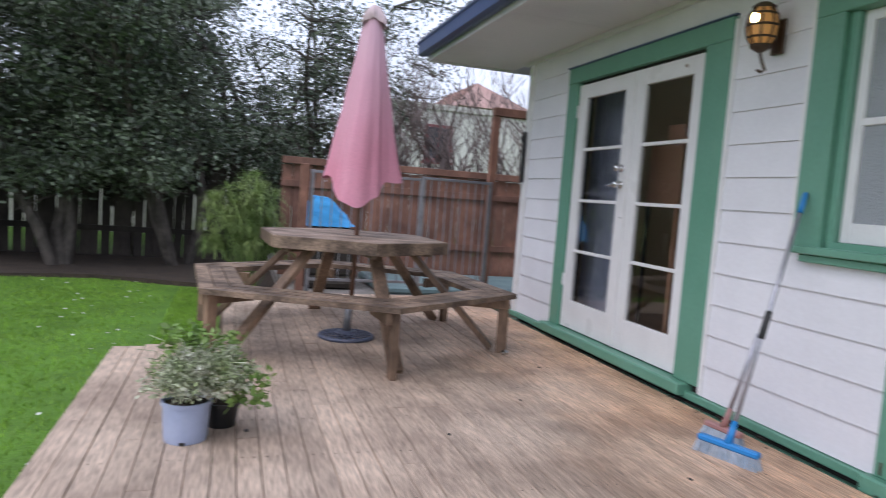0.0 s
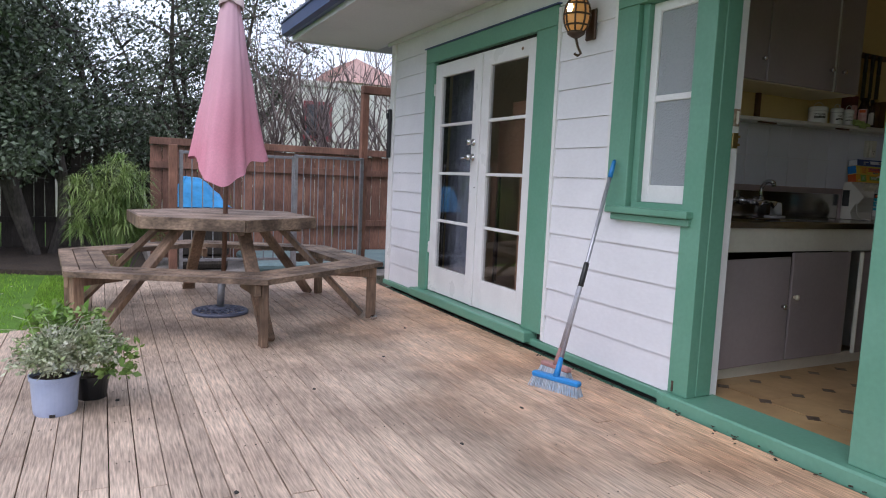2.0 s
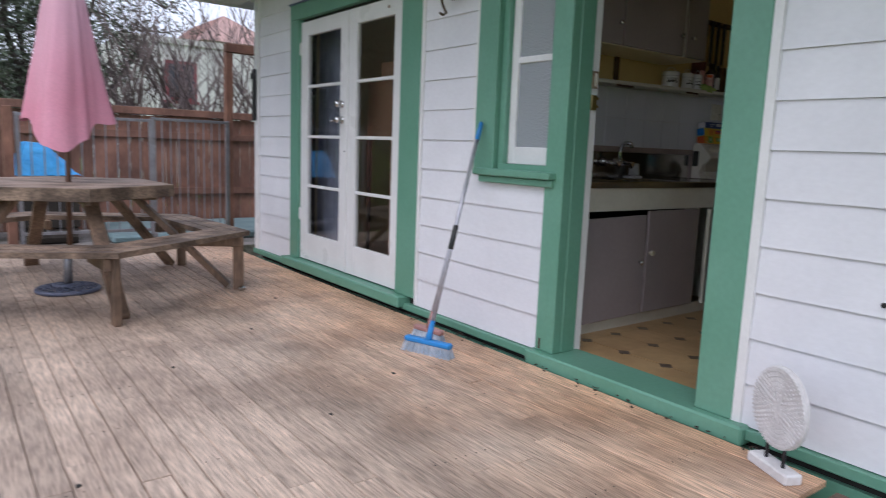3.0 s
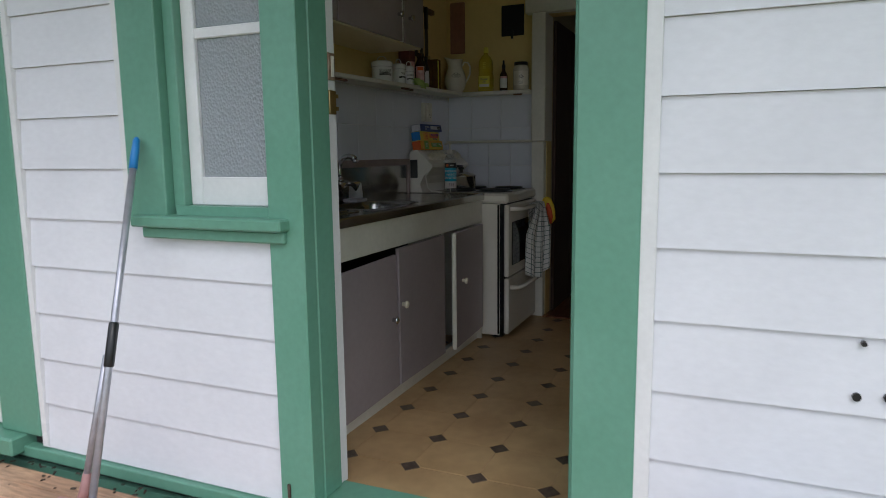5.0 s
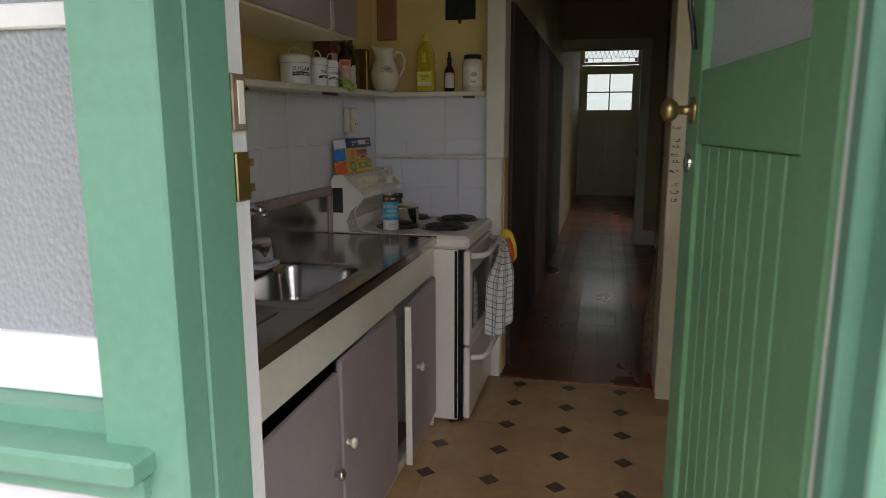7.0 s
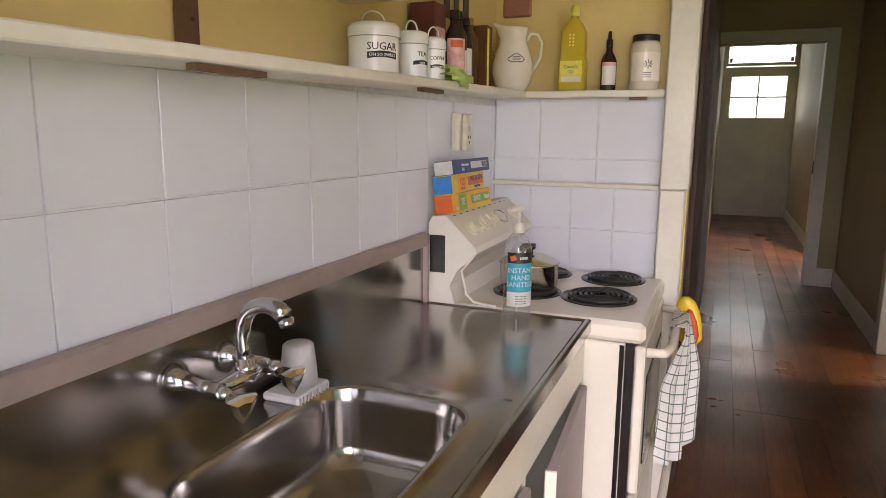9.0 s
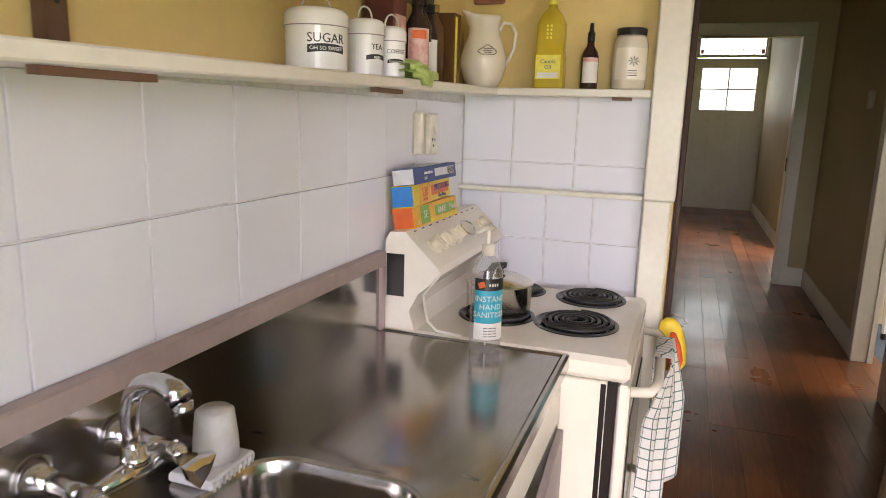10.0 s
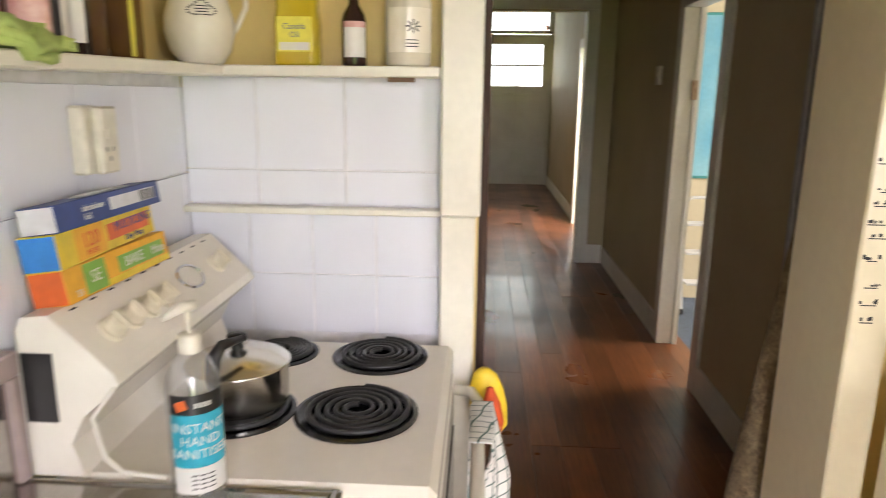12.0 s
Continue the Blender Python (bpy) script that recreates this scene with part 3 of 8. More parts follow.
def build_grass():
    rnd = random.Random(3)
    verts, faces = [], []
    for k in range(52000):
        u = rnd.random()
        x = -0.36 - 7.5 * u * u - rnd.random() * 1.2 if rnd.random() < 0.86 else rnd.uniform(-0.3, 0.15)
        y = rnd.uniform(1.2, 9.7) if x < -0.36 else rnd.uniform(5.1, 9.2)
        if x > -0.36 and y < 5.1:
            continue
        s = rnd.uniform(0.018, 0.045) * (1.4 if rnd.random() < 0.03 else 1)
        a = rnd.uniform(0, 6.28)
        dx, dy = math.cos(a) * 0.005, math.sin(a) * 0.005
        lx, ly = rnd.uniform(-0.5, 0.5) * s, rnd.uniform(-0.5, 0.5) * s
        z = LAWN + 0.03 * noise.noise(Vector((x * 0.5, y * 0.5, 0))) - 0.022
        i = len(verts)
        verts += [(x - dx, y - dy, z), (x + dx, y + dy, z), (x + lx, y + ly, z + s)]
        faces.append((i, i + 1, i + 2))
    me = bpy.data.meshes.new("grass")
    me.from_pydata(verts, [], faces)
    me.materials.append(BLADE)
    tagged(new("grass", me), label="short green lawn grass beside the timber deck", category="grass", kind="stuff")
    bm = bmesh.new()
    for k in range(95):
        x, y = -0.5 - 5.0 * rnd.random() ** 1.5, rnd.uniform(2.4, 9.2)
        bmesh.ops.create_cone(bm, cap_ends=True, segments=6, radius1=0.009, radius2=0.013, depth=0.006,
                              matrix=Matrix.Translation((x, y, LAWN + 0.035)) @ pose(0, 0, 0, rnd.uniform(-25, 25), rnd.uniform(-25, 25)))
    tagged(part("daisy_flowers", bm, DAISY), label="small white daisies scattered in the lawn", category="flowers", kind="stuff")


# ---- house outside ----
FX = 3.0           # weatherboard face
KF = 0.055         # kitchen floor
DOOR = (1.155, 1.975)
BLOCKS = [(3.27, 5.25, 0, 2.27), (0.945, 2.11, 0, 2.27), (2.11, 2.69, 0.94, 2.27), (-0.95, 0.252, 0.83, 2.27)]


def wall_with_holes(name, material, axis, at, thick, span, z0, z1, holes):
    """An upright wall; axis 'x' stands at x = at and runs along y. Holes are (from, to, bottom, top)."""
    bm = bmesh.new()
    edges = sorted({span[0], span[1], *[h[0] for h in holes], *[h[1] for h in holes]})
    for a, b in zip(edges, edges[1:]):
        mid = (a + b) / 2
        cuts = sorted([(h[2], h[3]) for h in holes if h[0] < mid < h[1]])
        z = z0
        for lo, hi in cuts + [(z1, z1)]:
            if lo > z + 1e-4:
                if axis == "x":
                    box(bm, at, at + thick, a, b, z, lo)
                else:
                    box(bm, a, b, at, at + thick, z, lo)
            z = max(z, hi)
    bmesh.ops.remove_doubles(bm, verts=bm.verts, dist=1e-5)
    return structure(name, bm, material)


def build_facade():
    holes = [(3.49, 5.10, 0.10, 2.13), (1.10, 1.995, -0.02, 2.12), (2.05, 2.52, 1.03, 2.13), (-0.72, 0.12, 0.95, 2.13)]
    # wall core is near-black, shade behind the boards put into its colour
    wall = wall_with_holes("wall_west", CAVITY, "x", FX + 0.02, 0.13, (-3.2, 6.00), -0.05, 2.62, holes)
    rnd = random.Random(2)
    for k in range(0, 14):
        mid = 0.1475 + 0.185 * k
        cuts = sorted([(a, b) for a, b, lo, hi in BLOCKS if lo <= mid <= hi])
        y = -3.2
        for a, b in cuts + [(5.992, 5.992)]:
            if a > y + 0.02:
                bm = bmesh.new()
                zb, zt = 0.055 + 0.185 * k, 0.055 + 0.185 * (k + 1)
                if y < 0.9:  # the boards south of the door sit a little lower
                    zb, zt = zb - (0.012 if k else 0), zt - 0.012
                zt2 = min(zt, 2.50)
                if zt2 - zb > 0.03:
                    x_out, x_in = FX - 0.010, FX + 0.004
                    prof = [(x_out, zb), (FX + 0.018, zb), (FX + 0.018, zt2 - 0.001), (x_in - 0.002, zt2 - 0.001), (x_out + 0.001, zb + 0.012)]
                    lo = [bm.verts.new((px, y + 0.002, pz)) for px, pz in prof]
                    hi = [bm.verts.new((px, a - 0.002, pz)) for px, pz in prof]
                    bm.faces.new(lo), bm.faces.new(hi[::-1])
                    for i in range(5):
                        bm.faces.new((lo[i], hi[i], hi[(i + 1) % 5], lo[(i + 1) % 5]))
                    part("weatherboard", bm, WHITE, wall)
                else:
                    bm.free()
            y = max(y, b)
    # north end wall of the house
    north = wall_with_holes("wall_north_outside", WHITE, "y", 6.01, 0.08, (3.065, 12.0), -0.05, 2.62, [])
    # corner boards and scribers beside the openings
    structure("corner_board", bx(FX - 0.02, FX + 0.06, 5.994, 6.095, -0.0, 2.47, bev=0.003), WTRIM)
    for y in (3.255, 0.951, 5.262, 2.703):
        bm = bmesh.new()
        box(bm, FX - 0.018, FX + 0.0, y - 0.014, y + (0.03 if y == 0.951 else 0.014), 0.06 if y != 2.703 else 0.98, 2.25)
        structure("trim", bm, WTRIM)
    for yy, zz, r in ((0.486, 0.642, 0.010), (0.423, 0.647, 0.011), (0.479, 0.768, 0.006), (0.413, 0.770, 0.006)):
        b = part("wall_plug", tube(bmesh.new(), [(FX - 0.016, yy, zz), (FX + 0.01, yy, zz)], r), BLACKP, wall)
    # green base rail, sills
    bm = bmesh.new()
    for _ in range(170):
        yy = rnd.uniform(0.7, 6.0)
        m = pose(FX - 0.055 - abs(rnd.gauss(0, 0.035)), yy, 0.004, rnd.uniform(-15, 15), rnd.uniform(-15, 15), rnd.uniform(0, 180))
        a, b = rnd.uniform(0.003, 0.010), rnd.uniform(0.002, 0.005)
        box(bm, -a, a, -b, b, -0.001, 0.002, m=m)
    tagged(part("leaf_litter", bm, SOIL), label="dry leaf litter and crumbs along the foot of the wall", category="litter", kind="stuff")
    structure("base_rail", bx(FX - 0.035, FX + 0.015, -3.2, 6.10, 0.006, 0.051, bev=0.004), GREEN)
    structure("base_under", bx(FX - 0.005, FX + 0.1, -3.2, 6.10, -0.6, -0.035), GREEN)
    structure("french_door_sill", bx(FX - 0.09, FX + 0.13, 3.36, 5.30, 0.022, 0.098, bev=0.008), GREEN)
    structure("kitchen_door_sill", bx(FX - 0.07, FX + 0.19, 0.90, 2.135, -0.02, 0.062, bev=0.01), GREEN)
    # soffit, fascia, gutter, roof
    bm = bmesh.new()
    for k in range(5):
        ya, yb = -3.4 + k * 2.0, min(6.6, -3.4 + (k + 1) * 2.0)
        box(bm, 2.12, FX + 0.02, ya + 0.002, yb - 0.002, 2.475, 2.487)
    structure("soffit", bm, SOFFIT)
    structure("soffit_mould", bx(FX - 0.03, FX - 0.002, -3.2, 6.19, 2.435, 2.474, bev=0.004), SOFFIT)
    structure("fascia", bx(2.09, 2.118, -3.4, 6.62, 2.45, 2.62), SOFFIT)
    bm = bmesh.new()
    prof = [(2.088, 2.50), (2.03, 2.485), (1.985, 2.50), (1.975, 2.60), (1.962, 2.605), (1.962, 2.618), (1.985, 2.618), (1.995, 2.51), (2.088, 2.515)]
    lo = [bm.verts.new((px, -3.4, pz)) for px, pz in prof]
    hi = [bm.verts.new((px, 6.62, pz)) for px, pz in prof]
    bm.faces.new(lo), bm.faces.new(hi[::-1])
    for i in range(len(prof)):
        bm.faces.new((lo[i], hi[i], hi[(i + 1) % len(prof)], lo[(i + 1) % len(prof)]))
    structure("gutter", bm, BLUE)
    structure("barge_board", bx(2.118, 12.0, 6.60, 6.62, 2.45, 2.63), SOFFIT)
    bm = bmesh.new()
    vs = [bm.verts.new(p) for p in ((2.0, -3.5, 2.63), (2.0, 6.66, 2.63), (9.0, 6.66, 4.6), (9.0, -3.5, 4.6), (2.0, -3.5, 2.66), (2.0, 6.66, 2.66), (9.0, 6.66, 4.63), (9.0, -3.5, 4.63))]
    for f in ((0, 1, 2, 3), (7, 6, 5, 4), (0, 4, 5, 1), (1, 5, 6, 2), (2, 6, 7, 3), (3, 7, 4, 0)):
        bm.faces.new([vs[i] for i in f])
    for y in [-3.4 + 0.2 * k for k in range(51)]:
        beam(bm, (2.0, y, 2.665), (9.0, y, 4.635), 0.03, 0.02)
    structure("roof", bm, ROOF)
    # green casings
    def casing(name, boxes):
        bm = bmesh.new()
        for b in boxes:
            box(bm, *b, bev=0.004)
        structure(name, bm, GREEN)
    x0, x1 = FX - 0.025, FX + 0.04
    casing("french_door_casing", [(x0, x1, 3.27, 3.50, 0.099, 2.14), (x0, x1, 5.09, 5.25, 0.099, 2.14), (x0 - 0.002, x1, 3.27, 5.25, 2.141, 2.27)])
    structure("french_door_head_flashing", bx(x0 - 0.012, x1, 3.25, 5.27, 2.271, 2.28), BLUE)
    casing("kitchen_door_casing", [(x0, x1, 0.975, 1.140, 0.063, 2.12), (x1 + 0.001, FX + 0.08, 0.99, 1.160, 0.063, 2.12), (x0 + 0.001, x1, 1.975, 2.105, 0.063, 2.12),
                                   (x1 + 0.001, FX + 0.146, 1.9735, 1.996, 0.063, 2.12), (x0 - 0.002, FX + 0.08, 0.965, 2.69, 2.121, 2.27)])
    casing("sash_window_casing", [(x0, x1, 2.522, 2.69, 0.975, 2.12), (x1 - 0.03, x1 + 0.09, 2.474, 2.521, 1.03, 2.12)])
    bm = bmesh.new()
    box(bm, FX - 0.075, FX + 0.05, 2.025, 2.64, 0.972, 1.010, bev=0.006)
    box(bm, FX - 0.045, FX + 0.0, 2.035, 2.62, 0.932, 0.971, bev=0.006)
    box(bm, FX - 0.001, FX + 0.13, 2.054, 2.502, 0.99, 1.0405)
    structure("sash_window_sill", bm, GREEN)
    bm = bmesh.new()
    for y in (2.07,):
        box(bm, FX - 0.03, FX - 0.024, y - 0.005, y + 0.005, 0.075, 0.13)
    structure("casing_notch", bm, SOIL)


def sash_window(name, y0, y1, zb, zt, zmid, x):
    bm = bmesh.new()
    st = 0.052
    for a in ((x, x + 0.035, y0, y0 + st, zb, zt), (x, x + 0.035, y1 - st, y1, zb, zt), (x + 0.001, x + 0.035, y0 + st, y1 - st, zt - 0.05, zt),
              (x + 0.001, x + 0.035, y0 + st, y1 - st, zb, zb + 0.095), (x + 0.001, x + 0.035, y0 + st, y1 - st, zmid - 0.017, zmid + 0.017)):
        box(bm, *a, bev=0.003)
    win = structure(name, bm, WTRIM)
    for lo, hi in ((zb + 0.095, zmid - 0.017), (zmid + 0.017, zt - 0.05)):
        p = part("pane", bx(x + 0.014, x + 0.018, y0 + st, y1 - st, lo, hi), TEXGLASS, win)
        p.visible_shadow = False
    return win


def french_leaf(name, y0, y1, x=FX + 0.0):
    bm = bmesh.new()
    zb, zt = 0.108, 2.115
    t0, t1 = x, x + 0.04
    gl, gr, gb, gt = y0 + 0.12, y1 - 0.125, 0.335, 2.0
    box(bm, t0, t1, y0, gl, zb, zt, bev=0.003)
    box(bm, t0, t1, gr, y1, zb, zt, bev=0.003)
    box(bm, t0 + 0.001, t1, gl, gr, zb, gb, bev=0.003)
    box(bm, t0 + 0.001, t1, gl, gr, gt, zt, bev=0.003)
    h = (gt - gb) / 4
    for k in (1, 2, 3):
        box(bm, t0 + 0.006, t1 - 0.006, gl, gr, gb + h * k - 0.012, gb + h * k + 0.012, bev=0.003)
    leaf = structure(name, bm, WTRIM)
    for k in range(4):
        p = part("pane", bx(t0 + 0.018, t0 + 0.021, gl, gr, gb + h * k + 0.012 * (k > 0), gb + h * (k + 1) - 0.012 * (k < 3)), GLASS, leaf)
        p.visible_shadow = False
    for z in (0.5, 1.9):
        yh = y0 if y0 < 4 else y1
        part("hinge", tube(bmesh.new(), [(x - 0.006, yh, z - 0.05), (x - 0.006, yh, z + 0.05)], 0.008), WTRIM, leaf)
    return leaf


def build_openings():
    a = french_leaf("door_1", 3.503, 4.262)
    b = french_leaf("door_2", 4.268, 5.085)
    part("astragal", bx(FX - 0.014, FX, 4.245, 4.275, 0.11, 2.11, bev=0.003), WTRIM, b)
    for z, r in ((1.42, 0.026), (1.30, 0.026)):
        bm = bmesh.new()
        lathe(bm, [(0.03, 0), (0.03, 0.006), (0.012, 0.008), (0.012, 0.03), (r, 0.036), (r, 0.052), (0.012, 0.062), (0, 0.063)],
              (FX - 0.001, 4.345, z), 16, pose(0, 0, 0, 0, -90, 0))
        part("knob", bm, CHROME, b, "round chrome knob", smooth=True)
    bm = bmesh.new()
    tube(bm, [(FX - 0.05, 4.345, 1.30), (FX - 0.055, 4.39, 1.295), (FX - 0.055, 4.43, 1.29)], 0.009)
    part("door_handle", bm, CHROME, b)
    part("keyhole", tube(bmesh.new(), [(FX - 0.004, 4.30, 1.06), (FX + 0.001, 4.30, 1.06)], 0.006), CAVITY, b)
    part("bolt_hole", tube(bmesh.new(), [(FX - 0.003, 3.7, 2.06), (FX + 0.001, 3.7, 2.06)], 0.012), RUST, a)
    sash_window("window_1", 2.052, 2.473, 1.041, 2.119, 1.605, FX + 0.043)
    # second kitchen window
    win = sash_window("window_2", -0.70, 0.10, 0.96, 2.12, 1.6, FX + 0.035)
    bm = bmesh.new()
    x0, x1 = FX - 0.025, FX + 0.04
    for bb in ((x0, x1, 0.10, 0.25, 0.89, 2.12), (x0, x1, -0.85, -0.70, 0.89, 2.12), (x0 - 0.002, x1, -0.85, 0.25, 2.121, 2.27)):
        box(bm, *bb, bev=0.004)
    box(bm, FX - 0.075, FX + 0.05, -0.95, 0.285, 0.85, 0.888, bev=0.006)
    structure("window_casing_south", bm, GREEN)
    # lounge behind the french doors: curtains, walls
    bm = bmesh.new()
    box(bm, FX + 0.16, 9.0, 2.86, 2.90, -0.05, 2.6)
    box(bm, 9.0, 9.1, 2.86, 6.0, -0.05, 2.6)
    structure("lounge_wall", bm, HALLW)
    structure("lounge_wall_north", bx(FX + 0.16, 9.0, 6.0, 6.09, -0.05, 2.6), HALLW)
    structure("lounge_ceiling", bx(FX + 0.16, 9.0, 2.90, 6.0, 2.6, 2.65), CEIL)
    structure("lounge_floor", bx(FX + 0.15, 9.0, 2.90, 6.0, -0.05, KF), FLOORB)


def build_kitchen():
    # shell
    wall_with_holes("kitchen_wall_west", CREAM, "x", 3.151, 0.02, (-1.6, 2.69), -0.05, 2.6,
                    [(1.135, 2.015, -0.05, 2.12), (2.05, 2.52, 1.03, 2.13), (-0.72, 0.12, 0.95, 2.13)])
    north = structure("kitchen_wall_north", bx(3.16, 5.95, 2.69, 2.85, -0.05, 2.6), YELLOW)
    east = wall_with_holes("kitchen_wall_east", YELLOW, "x", 5.85, 0.12, (-1.6, 2.69), -0.05, 2.6, [(1.12, 1.95, -0.05, 2.12)])
    structure("kitchen_wall_south", bx(3.16, 5.97, -1.7, -1.6, -0.05, 2.6), YELLOW)
    structure("kitchen_ceiling", bx(3.16, 5.97, -1.6, 2.69, 2.6, 2.65), CEIL)
    # tiles on the north wall: 212 mm squares, two courses
    P_ = 0.2125
    structure("tile_bed_north", bx(3.172, 5.849, 2.684, 2.689, 0.955, 1.60), GROUT)
    bed = bpy.data.objects["tile_bed_north"]
    x = 4.1145 - 5 * P_
    rnd = random.Random(8)
    while x < 5.83:
        for zb, zt in ((1.155, 1.363), (1.367, 1.572)):
            if x > 3.17:
                x2 = min(x + P_ - 0.0028, 5.842)
                part("tile", box(bmesh.new(), x, x2, 2.6775 + rnd.uniform(-0.0006, 0.0006), 2.684, zb, zt, bev=0.0009), TILE, bed)
        x += P_
    # east wall tiles: upper course cut short, smaller below the ledge
    bed2 = structure("tile_bed_east", bx(5.843, 5.849, 2.02, 2.676, 0.90, 1.60), GROUT)
    for (ya, yb) in ((2.676, 2.497), (2.493, 2.278), (2.274, 2.045)):
        for zb, zt in ((1.378, 1.60), (1.292, 1.374)):
            part("tile", box(bmesh.new(), 5.837, 5.843, yb + 0.002, ya, zb, zt, bev=0.0009), TILE, bed2)
    for (ya, yb) in ((2.676, 2.528), (2.524, 2.368), (2.364, 2.206), (2.202, 2.045)):
        for zb, zt in ((1.113, 1.268), (0.955, 1.109)):
            part("tile", box(bmesh.new(), 5.837, 5.843, yb + 0.002, ya, zb, zt, bev=0.0009), TILE, bed2)
    # door frame posts to the hall
    bm = bmesh.new()
    box(bm, 5.79, 5.97, 1.955, 2.042, KF, 1.275, bev=0.005)
    box(bm, 5.775, 5.97, 1.945, 2.042, 1.277, 2.12, bev=0.005)
    box(bm, 5.775, 5.97, 1.03, 2.09, 2.121, 2.22, bev=0.005)
    structure("hall_door_frame_post", bm, CREAMW)
    bm = bmesh.new()
    box(bm, 5.66, 5.97, 1.035, 1.125, KF, 2.12, bev=0.005)
    structure("hall_door_frame_post_south", bm, CREAM)
    # pencilled height marks on the post
    rnd = random.Random(4)
    bm = bmesh.new()
    for k, z in enumerate((1.37, 1.34, 1.30, 1.27, 1.22, 1.16, 1.12, 1.43, 1.08)):
        w = rnd.uniform(0.018, 0.04)
        yc = 1.098 + rnd.uniform(-0.01, 0.01)
        box(bm, 5.6585, 5.6602, yc - w / 2, yc + w / 2, z, z + 0.0022)
        for q in range(4):
            yy = yc + rnd.uniform(-0.02, 0.015)
            box(bm, 5.6585, 5.6602, yy, yy + rnd.uniform(0.002, 0.008), z + rnd.uniform(0.004, 0.007), z + rnd.uniform(0.008, 0.016))
    structure("height_marks", bm, INK)
    bpy.data.objects["height_marks"]["kind"] = "stuff"
    tagged(bpy.data.objects["height_marks"], label="handwritten height marks on the door post", category="writing")
    # white inner door frame with the old latch plates
    bm = bmesh.new()
    box(bm, FX + 0.081, 3.205, 1.985, 2.02, KF, 2.12, bev=0.003)
    box(bm, FX + 0.081, 3.205, 1.11, 1.14, KF, 2.12, bev=0.003)
    structure("kitchen_door_frame", bm, WTRIM)


def build_lino():
    bed = structure("floor_kitchen", bx(3.15, 5.82, -1.6, 2.69, -0.06, KF - 0.003), LINO)
    D = 0.2585
    Dy = 0.2637
    X0, Y0 = 3.90, 2.09
    c = 0.043
    me = None
    for i in range(-3, 8):
        for j in range(-3, 15):
            cx, cy = X0 + D * (i + 0.5), Y0 - Dy * (j + 0.5)
            if not (3.2 < cx < 5.9 and -1.6 < cy < 2.69):
                continue
            if j > 7:
                continue
            if me is None:
                bm = bmesh.new()
                a, b = D / 2 - 0.0006, Dy / 2 - 0.0006
                pts = [(a, b - c), (a - c, b), (-a + c, b), (-a, b - c), (-a, -b + c), (-a + c, -b), (a - c, -b), (a, -b + c)]
                prism(bm, pts[::-1], -0.002, 0.0)
                me = mesh_of("vinyl_tile", bm, LINO)
            if cx + D / 2 > 5.822 or cx - D / 2 < 3.15:
                continue
            ob = new("vinyl_tile", me)
            ob.location = (cx, cy, KF)
            ob.parent = bed
    # small diamonds at the corners
    me2 = None
    for i in range(-3, 9):
        for j in range(-3, 10):
            cx, cy = X0 + D * i, Y0 - Dy * j
            if not (3.2 < cx < 5.8 and -1.6 < cy < 2.69):
                continue
            if me2 is None:
                bm = bmesh.new()
                prism(bm, [(c * 0.93, 0), (0, c * 0.93), (-c * 0.93, 0), (0, -c * 0.93)], -0.003, -0.0005)
                me2 = mesh_of("vinyl_diamond", bm, LINOD)
            ob = new("vinyl_diamond", me2)
            ob.location = (cx, cy, KF + 0.0002)
            ob.parent = bed


